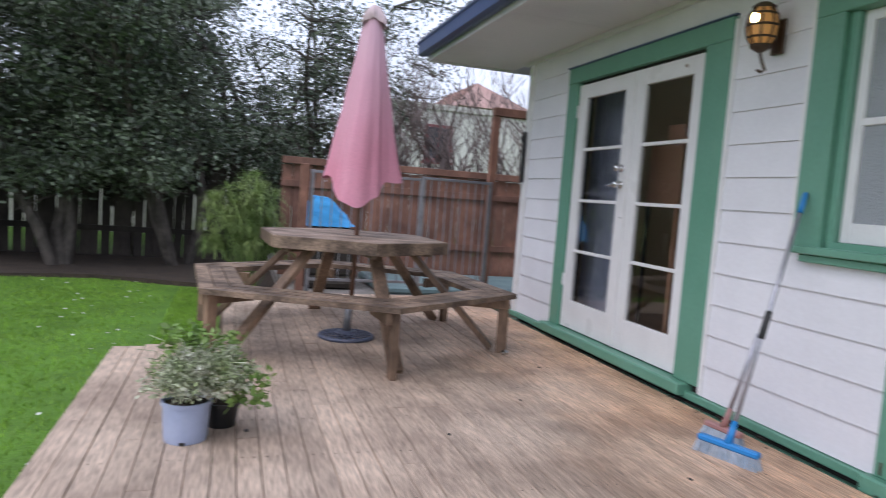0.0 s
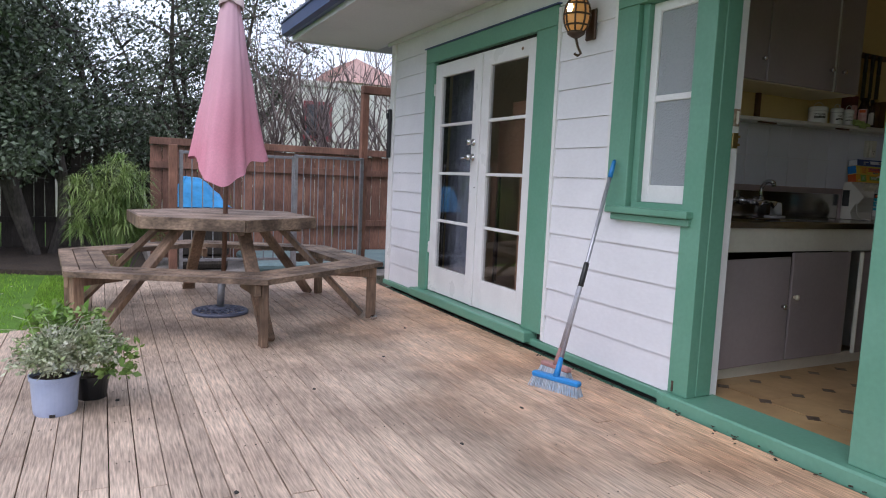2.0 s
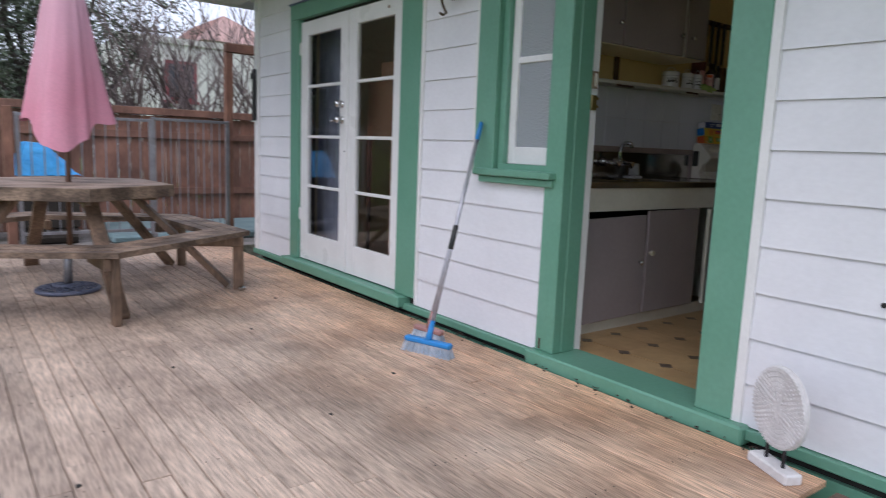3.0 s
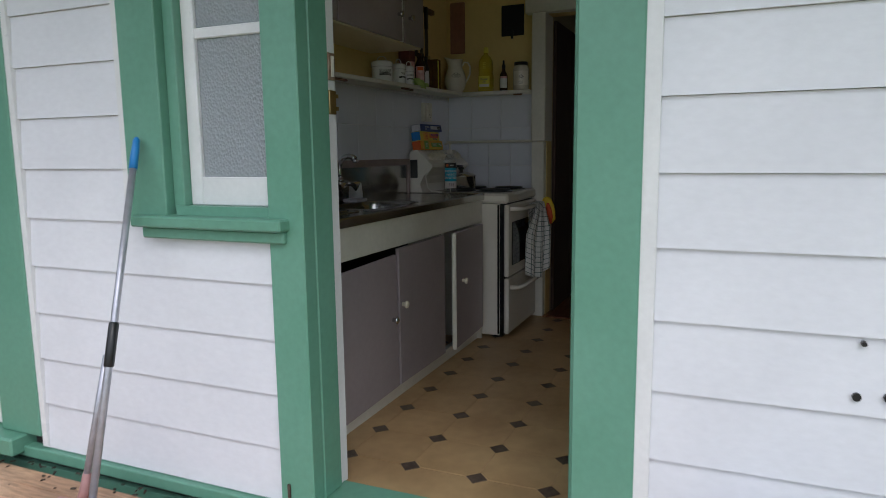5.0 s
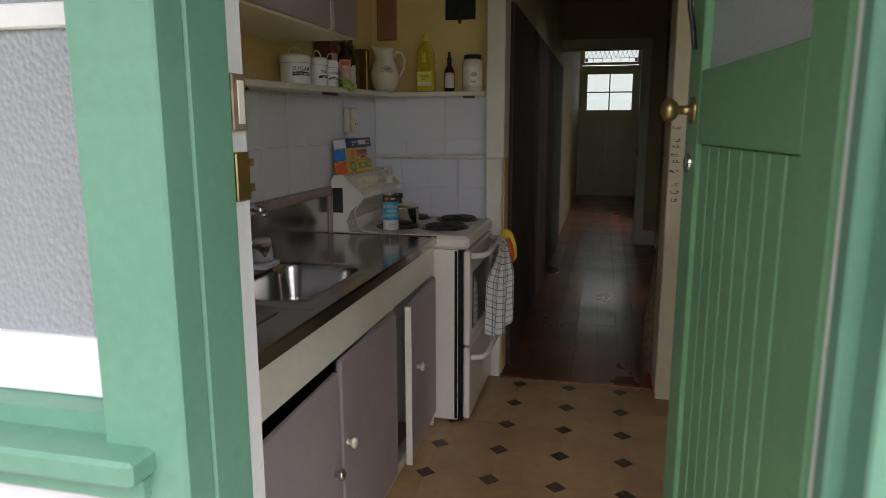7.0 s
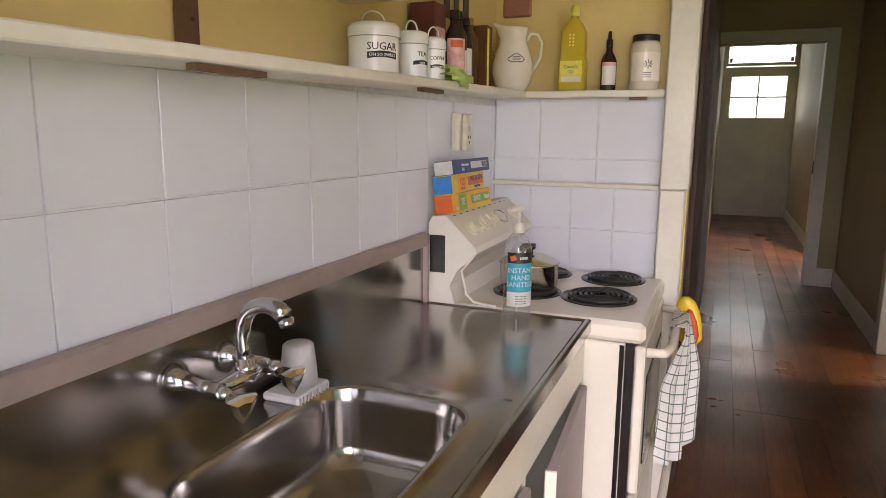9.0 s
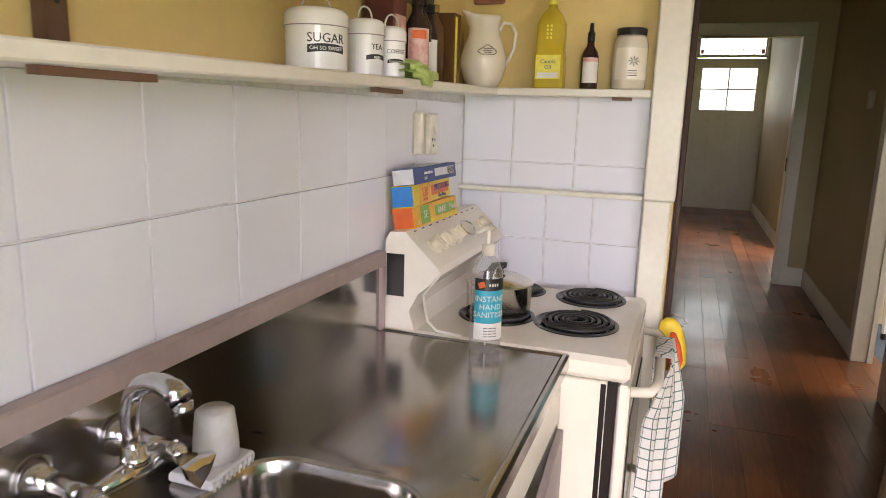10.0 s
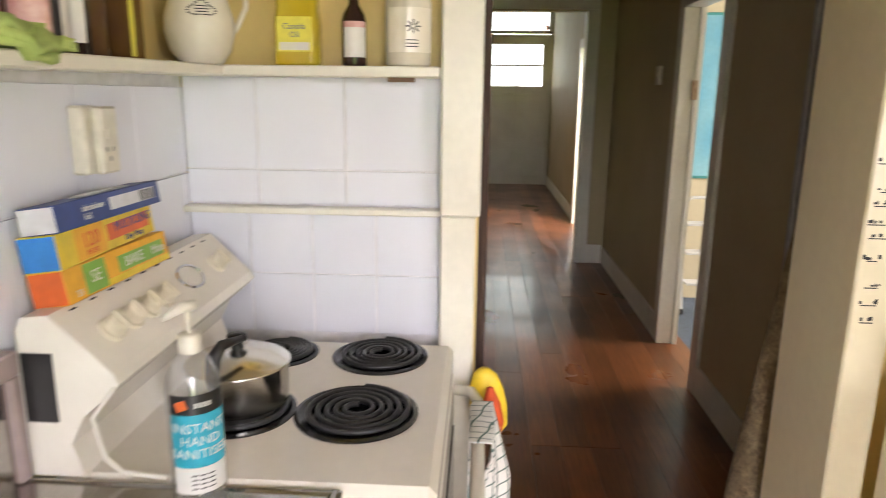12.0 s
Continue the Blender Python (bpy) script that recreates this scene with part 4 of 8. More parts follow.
def build_hall():
    floor = structure("floor_hall", bx(5.82, 16.1, 0.55, 2.05, -0.08, KF - 0.02), CAVITY)
    rnd = random.Random(21)
    y = 1.96
    while y > 0.70:
        w = 0.132
        x = 5.822
        while x < 16.0:
            L = rnd.choice([1.1, 1.9, 2.6, 3.4])
            x2 = min(16.05, x + L)
            part("floorboard", bx(x + 0.0006, x2 - 0.0004, y - w + 0.0004, y - 0.0004, KF - 0.02, KF + rnd.uniform(-0.0006, 0.0004), bev=0.0008), FLOORB, floor)
            x = x2
        y -= w
    structure("hall_threshold", bx(5.79, 5.83, 1.126, 1.954, KF - 0.02, KF + 0.004), FLOORB)
    structure("hall_wall_left", bx(5.971, 16.2, 1.95, 2.05, -0.05, 3.05), HALLW)
    panel = structure("hall_panelling", bx(6.0, 10.32, 1.944, 1.949, KF, 2.1), HALLD)
    for k in range(9):
        part("panel", bx(6.0 + k * 0.48, 6.0 + (k + 1) * 0.48 - 0.012, 1.925, 1.9435, KF, 2.1, bev=0.003), HALLD, panel)
    wall_with_holes("hall_wall_right", HALLW, "y", 0.70, 0.1, (5.97, 16.2), -0.05, 3.05, [(7.585, 8.275, -0.05, 2.075), (11.485, 12.315, -0.05, 2.115)])
    structure("hall_ceiling", bx(5.971, 16.2, 0.70, 1.95, 3.05, 3.1), CEIL)
    # skirtings
    bm = bmesh.new()
    for a, b in ((5.98, 7.5), (8.36, 10.3), (10.5, 11.4), (12.4, 15.9)):
        box(bm, a, b, 0.80, 0.818, KF, KF + 0.16, bev=0.004)
    structure("skirting_hall", bm, CREAMW)
    # arch across the hall
    bm = bmesh.new()
    box(bm, 10.35, 10.46, 0.80, 1.045, KF, 2.2799)
    box(bm, 10.35, 10.46, 0.80, 1.949, 2.28, 3.05)
    structure("hall_cross_wall", bm, HALLW)
    bm = bmesh.new()
    box(bm, 10.325, 10.48, 0.955, 1.06, KF, 2.29, bev=0.004)
    box(bm, 10.325, 10.48, 0.955, 1.949, 2.291, 2.40, bev=0.004)
    box(bm, 10.33, 10.35, 0.82, 0.954, KF, KF + 0.17)
    structure("hall_cross_frame", bm, CREAMW)
    part("latch", bx(10.39, 10.42, 1.0605, 1.066, 1.10, 1.22), LIDD, bpy.data.objects["hall_cross_frame"])
    # side room doorway frame
    bm = bmesh.new()
    for a, b in ((8.26, 8.36), (7.50, 7.60)):
        box(bm, a, b, 0.70 if a > 8 else 0.70, 0.822, KF, 2.06, bev=0.004)
    box(bm, 7.50, 8.36, 0.70, 0.822, 2.061, 2.16, bev=0.004)
    box(bm, 8.245, 8.259, 0.70, 0.73, KF, 2.06)
    box(bm, 11.42, 11.5, 0.70, 0.83, KF, 2.1)
    box(bm, 12.3, 12.38, 0.70, 0.83, KF, 2.1)
    box(bm, 11.42, 12.38, 0.70, 0.83, 2.101, 2.2)
    structure("side_door_frame", bm, CREAMW)
    part("strike_plate", bx(8.2405, 8.2449, 0.715, 0.75, 1.55, 1.66), RUST, bpy.data.objects["side_door_frame"])
    # side room
    structure("side_room_floor", bx(6.0, 11.2, -3.4, 0.70, -0.05, KF - 0.004), CARPET)
    structure("side_room_wall_east", bx(9.3, 9.4, -3.4, 0.70, -0.05, 2.6), CREAM)
    structure("side_room_wall_south", bx(6.0, 9.4, -3.5, -3.4, -0.05, 2.6), CREAM)
    structure("side_room_wall_west", bx(5.98, 6.05, -3.4, 0.70, -0.05, 2.6), CREAM)
    structure("side_room_ceiling", bx(5.98, 9.4, -3.4, 0.70, 2.6, 2.65), CEIL)
    structure("second_room_wall", bx(11.2, 12.8, -0.6, -0.5, -0.05, 2.6), CREAM)
    # front wall and door
    wall_with_holes("hall_wall_end", HALLW, "x", 16.0, 0.1, (0.70, 2.05), -0.05, 3.1, [(0.77, 1.93, -0.05, 2.99)])
    bm = bmesh.new()
    box(bm, 15.92, 15.96, 0.80, 0.85, KF, 2.98, bev=0.004)
    box(bm, 15.92, 15.96, 1.90, 1.949, KF, 2.98, bev=0.004)
    structure("front_door_frame", bm, CREAMW)


def build_front_door():
    """Far front door with four lights and a leaded fanlight over it."""
    s = 0.0
    bm = bmesh.new()
    x0, x1 = 15.97, 16.01
    y0, y1 = 0.762, 1.935
    zt = 2.56
    yl, yr = 0.955, 1.80
    gz0, gz1 = 1.72, 2.40
    box(bm, x0, x1, y0, yl, KF + 0.0005, zt), box(bm, x0, x1, yr, y1, KF + 0.0005, zt)
    box(bm, x0, x1, yl, yr, KF + 0.0005, gz0), box(bm, x0, x1, yl, yr, gz1, zt)
    box(bm, x0 + 0.01, x1 - 0.01, (yl + yr) / 2 - 0.012, (yl + yr) / 2 + 0.012, gz0, gz1)
    box(bm, x0 + 0.01, x1 - 0.01, yl, yr, (gz0 + gz1) / 2 - 0.012, (gz0 + gz1) / 2 + 0.012)
    box(bm, x0 - 0.02, x0, yl - 0.04, yr + 0.04, gz0 - 0.05, gz0 - 0.01)
    door = structure("door_front", bm, CREAMW)
    for k in range(3):
        a = y0 + 0.12 + k * 0.26
        part("panel", bx(x0 - 0.008, x0, a, a + 0.2, KF + 0.15, gz0 - 0.12, bev=0.004), CREAMW, door)
    for a, b in ((yl, (yl + yr) / 2 - 0.012), ((yl + yr) / 2 + 0.012, yr)):
        for c, d in ((gz0, (gz0 + gz1) / 2 - 0.012), ((gz0 + gz1) / 2 + 0.012, gz1)):
            part("pane", bx(x0 + 0.018, x0 + 0.021, a, b, c, d), BACKGLASS, door).visible_shadow = False
    bm = bmesh.new()
    box(bm, 15.96, 16.04, 0.81, 1.90, 2.57, 2.62), box(bm, 15.96, 16.04, 0.81, 1.90, 2.93, 3.0)
    box(bm, 15.96, 16.04, 0.80, 0.87, 2.62, 2.93), box(bm, 15.96, 16.04, 1.87, 1.94, 2.62, 2.93)
    fan = structure("fanlight_frame", bm, CREAMW)
    part("pane", bx(15.99, 15.993, 0.87, 1.87, 2.62, 2.93), BACKGLASS, fan).visible_shadow = False
    bm = bmesh.new()
    n = 6
    for k in range(n):
        a = 0.87 + 1.0 * k / n
        b = 0.87 + 1.0 * (k + 1) / n
        m_ = (a + b) / 2
        for p, q in (((a, 2.71), (m_, 2.91)), ((m_, 2.91), (b, 2.71)), ((a, 2.91), (m_, 2.71)), ((m_, 2.71), (b, 2.91))):
            beam(bm, (15.985, p[0], p[1]), (15.985, q[0], q[1]), 0.006, 0.006)
        box(bm, 15.982, 15.988, a - 0.004, a + 0.004, 2.62, 2.70)
    box(bm, 15.982, 15.988, 0.87, 1.87, 2.696, 2.704)
    part("lead_came", bm, LIDD, fan)
    for a in (0.88, 1.81):
        part("red_pane", bx(15.98, 15.984, a, a + 0.05, 2.63, 2.695), CARDR, fan)


build_ground()
build_facade()
build_openings()
build_kitchen()
build_hall()
build_front_door()

# ---- things outside ----
def picnic_table():
    cx, cy, rot = 1.17, 5.03, 4.0
    t = thing("picnic_table", (cx, cy, 0), "weathered hexagonal timber picnic table with joined benches on the deck", "picnic table")

    def v(r, k, z):
        a = radians(rot + 60 * k - 30)
        return Vector((cx + r * math.cos(a), cy + r * math.sin(a), z))
    Rt = 0.71
    # top boards run across, clipped to the hexagon
    rnd = random.Random(9)
    hexp = [v(Rt, k, 0) for k in range(6)]

    def span(yy):
        xs = []
        for k in range(6):
            a, b = hexp[k], hexp[(k + 1) % 6]
            if (a.y - yy) * (b.y - yy) < 0:
                xs.append(a.x + (yy - a.y) / (b.y - a.y) * (b.x - a.x))
        return (min(xs), max(xs)) if len(xs) >= 2 else None
    ys = sorted([p.y for p in hexp])
    y = ys[0] + 0.004
    while y < ys[-1] - 0.02:
        w = min(0.088, ys[-1] - y - 0.004)
        a, b = span(y + 0.001), span(y + w - 0.001)
        if a and b:
            bm = bmesh.new()
            prism(bm, [(a[0], y), (a[1], y), (b[1], y + w), (b[0], y + w)], 0.742 + rnd.uniform(-0.002, 0.002), 0.778)
            part("tabletop_board", bm, TOPB, t)
        y += 0.095
    for k in range(6):
        a, b = v(Rt + 0.012, k, 0.735), v(Rt + 0.012, k + 1, 0.735)
        part("apron", beam(bmesh.new(), a, b, 0.024, 0.085, bev=0.003), TABLE, t)
    Ro, Ri = 1.27, 0.93
    for k in range(6):
        o0, o1, i0, i1 = v(Ro, k, 0), v(Ro, k + 1, 0), v(Ri, k, 0), v(Ri, k + 1, 0)
        for s in range(3):
            f0, f1 = s / 3 + 0.012, (s + 1) / 3 - 0.012
            pts = [i0.lerp(o0, f0), i0.lerp(o0, f1), i1.lerp(o1, f1), i1.lerp(o1, f0)]
            bm = prism(bmesh.new(), [(p.x, p.y) for p in pts], 0.412, 0.448 + rnd.uniform(-0.002, 0.002))
            part("seat_board", bm, TABLE, t)
        # outer leg at the corner, and the long slanted leg from tabletop to deck
        base = v(Ro - 0.09, k, 0.0)
        part("leg", beam(bmesh.new(), base, base + Vector((0, 0, 0.41)), 0.045, 0.075, up=(v(1, k, 0) - Vector((cx, cy, 0))), bev=0.005), LEGB, t)
        u = (v(1, k, 0) - Vector((cx, cy, 0))).normalized()
        side = Vector((-u.y, u.x, 0)) * 0.055
        top, foot = v(0.40, k, 0.73), v(1.10, k, 0.02)
        part("slanted_leg", beam(bmesh.new(), top + side, foot + side, 0.04, 0.09, up=side, bev=0.004), LEGB, t)
        part("bearer", beam(bmesh.new(), v(Ri - 0.10, k, 0.372) - side * 0.85, v(Ro - 0.05, k, 0.372) - side * 0.85, 0.04, 0.075, bev=0.004), LEGB, t)
    for k in range(3):
        part("cross_bearer", beam(bmesh.new(), v(0.62, k, 0.70), v(0.62, k + 3, 0.70), 0.04, 0.075, bev=0.003), TABLE, t)
    foil = v(1.2, 0, 0.05)
    bm = bmesh.new()
    box(bm, -0.03, 0.03, -0.02, 0.02, 0, 0.035, bev=0.01, m=pose(foil.x - 0.02, foil.y - 0.06, 0.002, 10, 5, 40))
    r = part("crumpled_foil", bm, CHROME)
    tagged(r, label="crumpled silver wrapper beside the picnic table leg", category="wrapper")


def parasol():
    cx, cy = 1.20, 5.02
    t = thing("parasol", (cx, cy, 0), "closed faded pink canvas garden parasol standing through the picnic table", "parasol")
    part("pole", tube(bmesh.new(), [(cx - 0.015, cy, 0.20), (cx, cy, 1.0), (cx + 0.03, cy, 2.45)], 0.019, 10), POLE, t, smooth=True)
    # folded canopy: a draped cone with deep folds, hem uneven
    bm = bmesh.new()
    n, m = 72, 26
    rings = []
    for j in range(m + 1):
        f = j / m
        z = 2.43 - f * 1.25
        ring = []
        for k in range(n):
            a = 2 * math.pi * k / n
            r = 0.055 + 0.205 * f ** 1.0
            fold = 0.17 * (0.25 + f) * math.cos(3 * (a + 1.75) + 0.5 * f) + 0.05 * f * math.cos(7 * a + 1.3) + 0.02 * math.cos(13 * a + 3 * f)
            r *= 1 + fold
            r *= 1 + 0.05 * noise.noise(Vector((3 * math.cos(a), 3 * math.sin(a), 4 * z)))
            hem = 0.0
            if f > 0.75:
                hem = (f - 0.75) / 0.25 * (0.02 - 0.20 * max(0.0, math.cos(a + 1.85)) ** 2.2 + 0.012 * math.cos(9 * a))
            ring.append(bm.verts.new((cx + 0.02 * (1 - f) + r * 1.02 * math.cos(a), cy + r * 0.85 * math.sin(a), z + hem)))
        rings.append(ring)
    for a, b in zip(rings, rings[1:]):
        for k in range(n):
            bm.faces.new((a[k], a[(k + 1) % n], b[(k + 1) % n], b[k]))
    canopy = part("canopy", bm, PINK, t, smooth=True)
    bm = bmesh.new()
    rings = []
    for j in range(9):
        f = j / 8
        ring = []
        for k in range(36):
            a = 2 * math.pi * k / 36
            r = (0.03 + 0.055 * math.sin(min(1, f * 1.4) * 1.4)) * (1 + 0.16 * math.cos(3 * a + 2 * f) + 0.10 * math.cos(7 * a))
            ring.append(bm.verts.new((cx + 0.025 + r * math.cos(a), cy + r * math.sin(a), 2.475 - 0.13 * f - 0.03 * f * math.cos(2 * a + 0.5))))
        rings.append(ring)
    for a, b in zip(rings, rings[1:]):
        for k in range(36):
            bm.faces.new((a[k], a[(k + 1) % 36], b[(k + 1) % 36], b[k]))
    bm.faces.new(rings[0][::-1])
    part("top_cap", bm, PINKD, t, "sun-bleached grey-pink top flap", smooth=True)
    for k in range(6):
        a = 1.05 * k + 0.3
        part("rib", tube(bmesh.new(), [(cx + 0.03, cy, 2.35), (cx + 0.14 * math.cos(a), cy + 0.12 * math.sin(a), 1.13)], 0.006, 6), POLE, t)
    b = thing("iron_umbrella_stand", (cx - 0.04, cy, 0), "round blue-black lattice cast iron umbrella stand on the deck", "umbrella stand")
    x0, y0 = cx - 0.04, cy - 0.03
    part("rim", lathe(bmesh.new(), [(0.185, 0.004), (0.21, 0.004), (0.212, 0.022), (0.20, 0.03), (0.183, 0.028), (0.185, 0.004)], (x0, y0, 0), 40), IRONB, b, smooth=True)
    part("inner_ring", lathe(bmesh.new(), [(0.04, 0.01), (0.075, 0.01), (0.075, 0.05), (0.04, 0.06), (0.04, 0.01)], (x0, y0, 0), 24), IRONB, b, smooth=True)
    bm = bmesh.new()
    for k in range(14):
        for s in (1, -1):
            a0 = 2 * math.pi * k / 14
            pts = [(x0 + (0.07 + 0.12 * f) * math.cos(a0 + s * 0.75 * f), y0 + (0.07 + 0.12 * f) * math.sin(a0 + s * 0.75 * f), 0.040 - 0.016 * f) for f in (0, 0.33, 0.66, 1)]
            tube(bm, pts, 0.006, 5)
    part("lattice", bm, IRONB, b)
    part("socket", tube(bmesh.new(), [(x0, y0, 0.03), (x0 + 0.01, y0, 0.30)], 0.028, 14), STEELG, b, smooth=True)


def leaf_cloud(rnd, n, pick, size, aspect=0.5, droop=0.0, fold=False):
    """Many small leaves as one mesh; pick() gives place and outward way."""
    verts, faces = [], []
    for _ in range(n):
        p, out = pick()
        s = size * rnd.uniform(0.6, 1.35)
        d = Vector((rnd.gauss(0, 1), rnd.gauss(0, 1), rnd.gauss(0, 0.7) - droop)) + out * 0.8
        d.normalize()
        side = d.cross(Vector((rnd.gauss(0, 1), rnd.gauss(0, 1), rnd.gauss(0, 1)))).normalized() * s * aspect * 0.5
        i = len(verts)
        mid = p + d * s * 0.5
        tip = p + d * s
        verts += [tuple(p), tuple(mid + side), tuple(tip), tuple(mid - side)]
        faces.append((i, i + 1, i + 2, i + 3))
    me = bpy.data.meshes.new("leaves")
    me.from_pydata(verts, [], faces)
    return me


def potted_herbs():
    rnd = random.Random(15)
    cx, cy = 0.145, 2.99
    t = thing("potted_herb", (cx, cy, 0), "grey-green flowering herb in a pale blue plastic pot on the deck", "potted plant")
    prof = [(0, 0.004), (0.082, 0.004), (0.086, 0.0), (0.090, 0.02), (0.098, 0.155), (0.104, 0.157), (0.105, 0.175), (0.098, 0.176), (0.094, 0.158), (0, 0.155)]
    part("pot", lathe(bmesh.new(), prof, (cx, cy, 0), 36), POTBLUE, t, smooth=False)
    part("soil", lathe(bmesh.new(), [(0.093, 0.158), (0, 0.165)], (cx, cy, 0), 20), SOIL, t)
    bm = bmesh.new()
    for a in (-95,):
        box(bm, -0.012, 0.012, -0.002, 0.002, 0.0, 0.014, m=pose(cx + 0.0875 * math.cos(radians(a)), cy + 0.0875 * math.sin(radians(a)), 0.0, 0, 0, a + 90))
    part("drain_slot", bm, CAVITY, t)
    centre = Vector((cx + 0.05, cy + 0.04, 0.255))

    def pick():
        a, e = rnd.uniform(0, 6.28), rnd.uniform(-0.5, 1.0)
        r = rnd.random() ** 0.45
        out = Vector((math.cos(a) * math.cos(e), math.sin(a) * math.cos(e), math.sin(e)))
        lump = 0.75 + 0.5 * noise.noise(out * 2.2)
        p = centre + Vector((out.x * 0.25, out.y * 0.22, out.z * 0.15)) * r * lump
        if p.z < 0.165 and (p.xy - Vector((cx, cy))).length < 0.1:
            p.z = 0.17
        return p, out
    me = leaf_cloud(rnd, 6000, pick, 0.022, 0.55)
    me.materials.append(HERB)
    leaves = new("foliage", me)
    leaves.parent, leaves.matrix_parent_inverse = t, Matrix.Translation(-Vector(t.location))
    bm = bmesh.new()
    for k in range(60):
        a = rnd.uniform(0, 6.28)
        r = rnd.uniform(0.1, 0.27)
        e = Vector((cx + 0.04 + r * math.cos(a), cy + 0.03 + r * 0.9 * math.sin(a), rnd.uniform(0.2, 0.43)))
        tube(bm, [(cx + rnd.uniform(-0.06, 0.06), cy + rnd.uniform(-0.06, 0.06), 0.18), (cx + 0.6 * (e.x - cx), cy + 0.6 * (e.y - cy), e.z * 0.9 + 0.03), e], 0.0017, 4)
    part("stem", bm, HERB, t, kind="stuff")
    u = thing("potted_seedling", (0.29, 3.15, 0), "bright green leafy plant in a black plastic pot on the deck", "potted plant")
    part("pot", lathe(bmesh.new(), [(0, 0.0), (0.062, 0.0), (0.078, 0.10), (0.083, 0.10), (0.083, 0.115), (0.075, 0.115), (0.07, 0.10), (0, 0.10)], (0.29, 3.15, 0), 28), BLACKP, u)
    part("soil", lathe(bmesh.new(), [(0.07, 0.102), (0, 0.106)], (0.29, 3.15, 0), 20), SOIL, u)

    def pick2():
        a, r = rnd.uniform(0, 6.28), rnd.random() ** 0.5
        base = rnd.choice([(0.17, 3.25, 0.33), (0.10, 3.30, 0.37), (0.31, 3.14, 0.24), (0.40, 3.05, 0.22), (0.27, 3.2, 0.36)])
        return Vector((base[0] + 0.1 * r * math.cos(a), base[1] + 0.08 * r * math.sin(a), base[2] + rnd.uniform(-0.1, 0.06))), Vector((math.cos(a), math.sin(a), 0.4))
    me = leaf_cloud(rnd, 900, pick2, 0.038, 0.6)
    me.materials.append(FRESH)
    leaves = new("foliage", me)
    leaves.parent, leaves.matrix_parent_inverse = u, Matrix.Translation(-Vector(u.location))
    bm = bmesh.new()
    for k in range(16):
        e = (rnd.uniform(0.1, 0.40), rnd.uniform(3.05, 3.32), rnd.uniform(0.22, 0.40))
        tube(bm, [(0.29, 3.15, 0.09), (0.28, 3.17, 0.2), e], 0.002, 4)
    part("stem", bm, FRESH, u, kind="stuff")


def broom(at_head, at_top, name, label, head_mat, tip_mat, yaw, grip, w=0.26):
    h, tp = Vector(at_head), Vector(at_top)
    t = thing(name, (h.x, h.y, 0), label, "broom")
    d = (tp - h).normalized()
    neck = h + d * 0.05
    part("handle", tube(bmesh.new(), [neck, h.lerp(tp, 0.5), tp - d * 0.10], 0.0115, 12), ALU, t, smooth=True)
    if grip:
        g = h.lerp(tp, 0.46)
        part("grip", tube(bmesh.new(), [g - d * 0.07, g - d * 0.066, g + d * 0.066, g + d * 0.07], [0.012, 0.0155, 0.0155, 0.012], 12), BLACKP, t, smooth=True)
        part("end_cap", tube(bmesh.new(), [tp - d * 0.11, tp - d * 0.06, tp - d * 0.01, tp], [0.0135, 0.0135, 0.011, 0.006], 12), tip_mat, t, smooth=True)
    m = pose(h.x, h.y, 0, 0, 0, yaw)
    part("neck", tube(bmesh.new(), [h + Vector((0, 0, 0.0)), neck, h + d * 0.11], [0.02, 0.016, 0.013], 12), head_mat, t, smooth=True)
    bm = bmesh.new()
    box(bm, -w / 2, w / 2, -0.022, 0.022, h.z - 0.022, h.z + 0.008, bev=0.008, m=m)
    part("head", bm, head_mat, t)
    bm = bmesh.new()
    rnd = random.Random(31)
    for i in range(34):
        for j in range(4):
            x = -w / 2 + 0.008 + (w - 0.016) * i / 33
            y = -0.016 + 0.0107 * j
            sx, sy = x * 1.10 + rnd.uniform(-0.003, 0.003), y * 1.7 + rnd.uniform(-0.003, 0.003)
            a, b = m @ Vector((x, y, h.z - 0.02)), m @ Vector((sx, sy, 0.0))
            tube(bm, [a, b], [0.0026, 0.0034], 5)
    part("bristles", bm, BRISTLE, t)


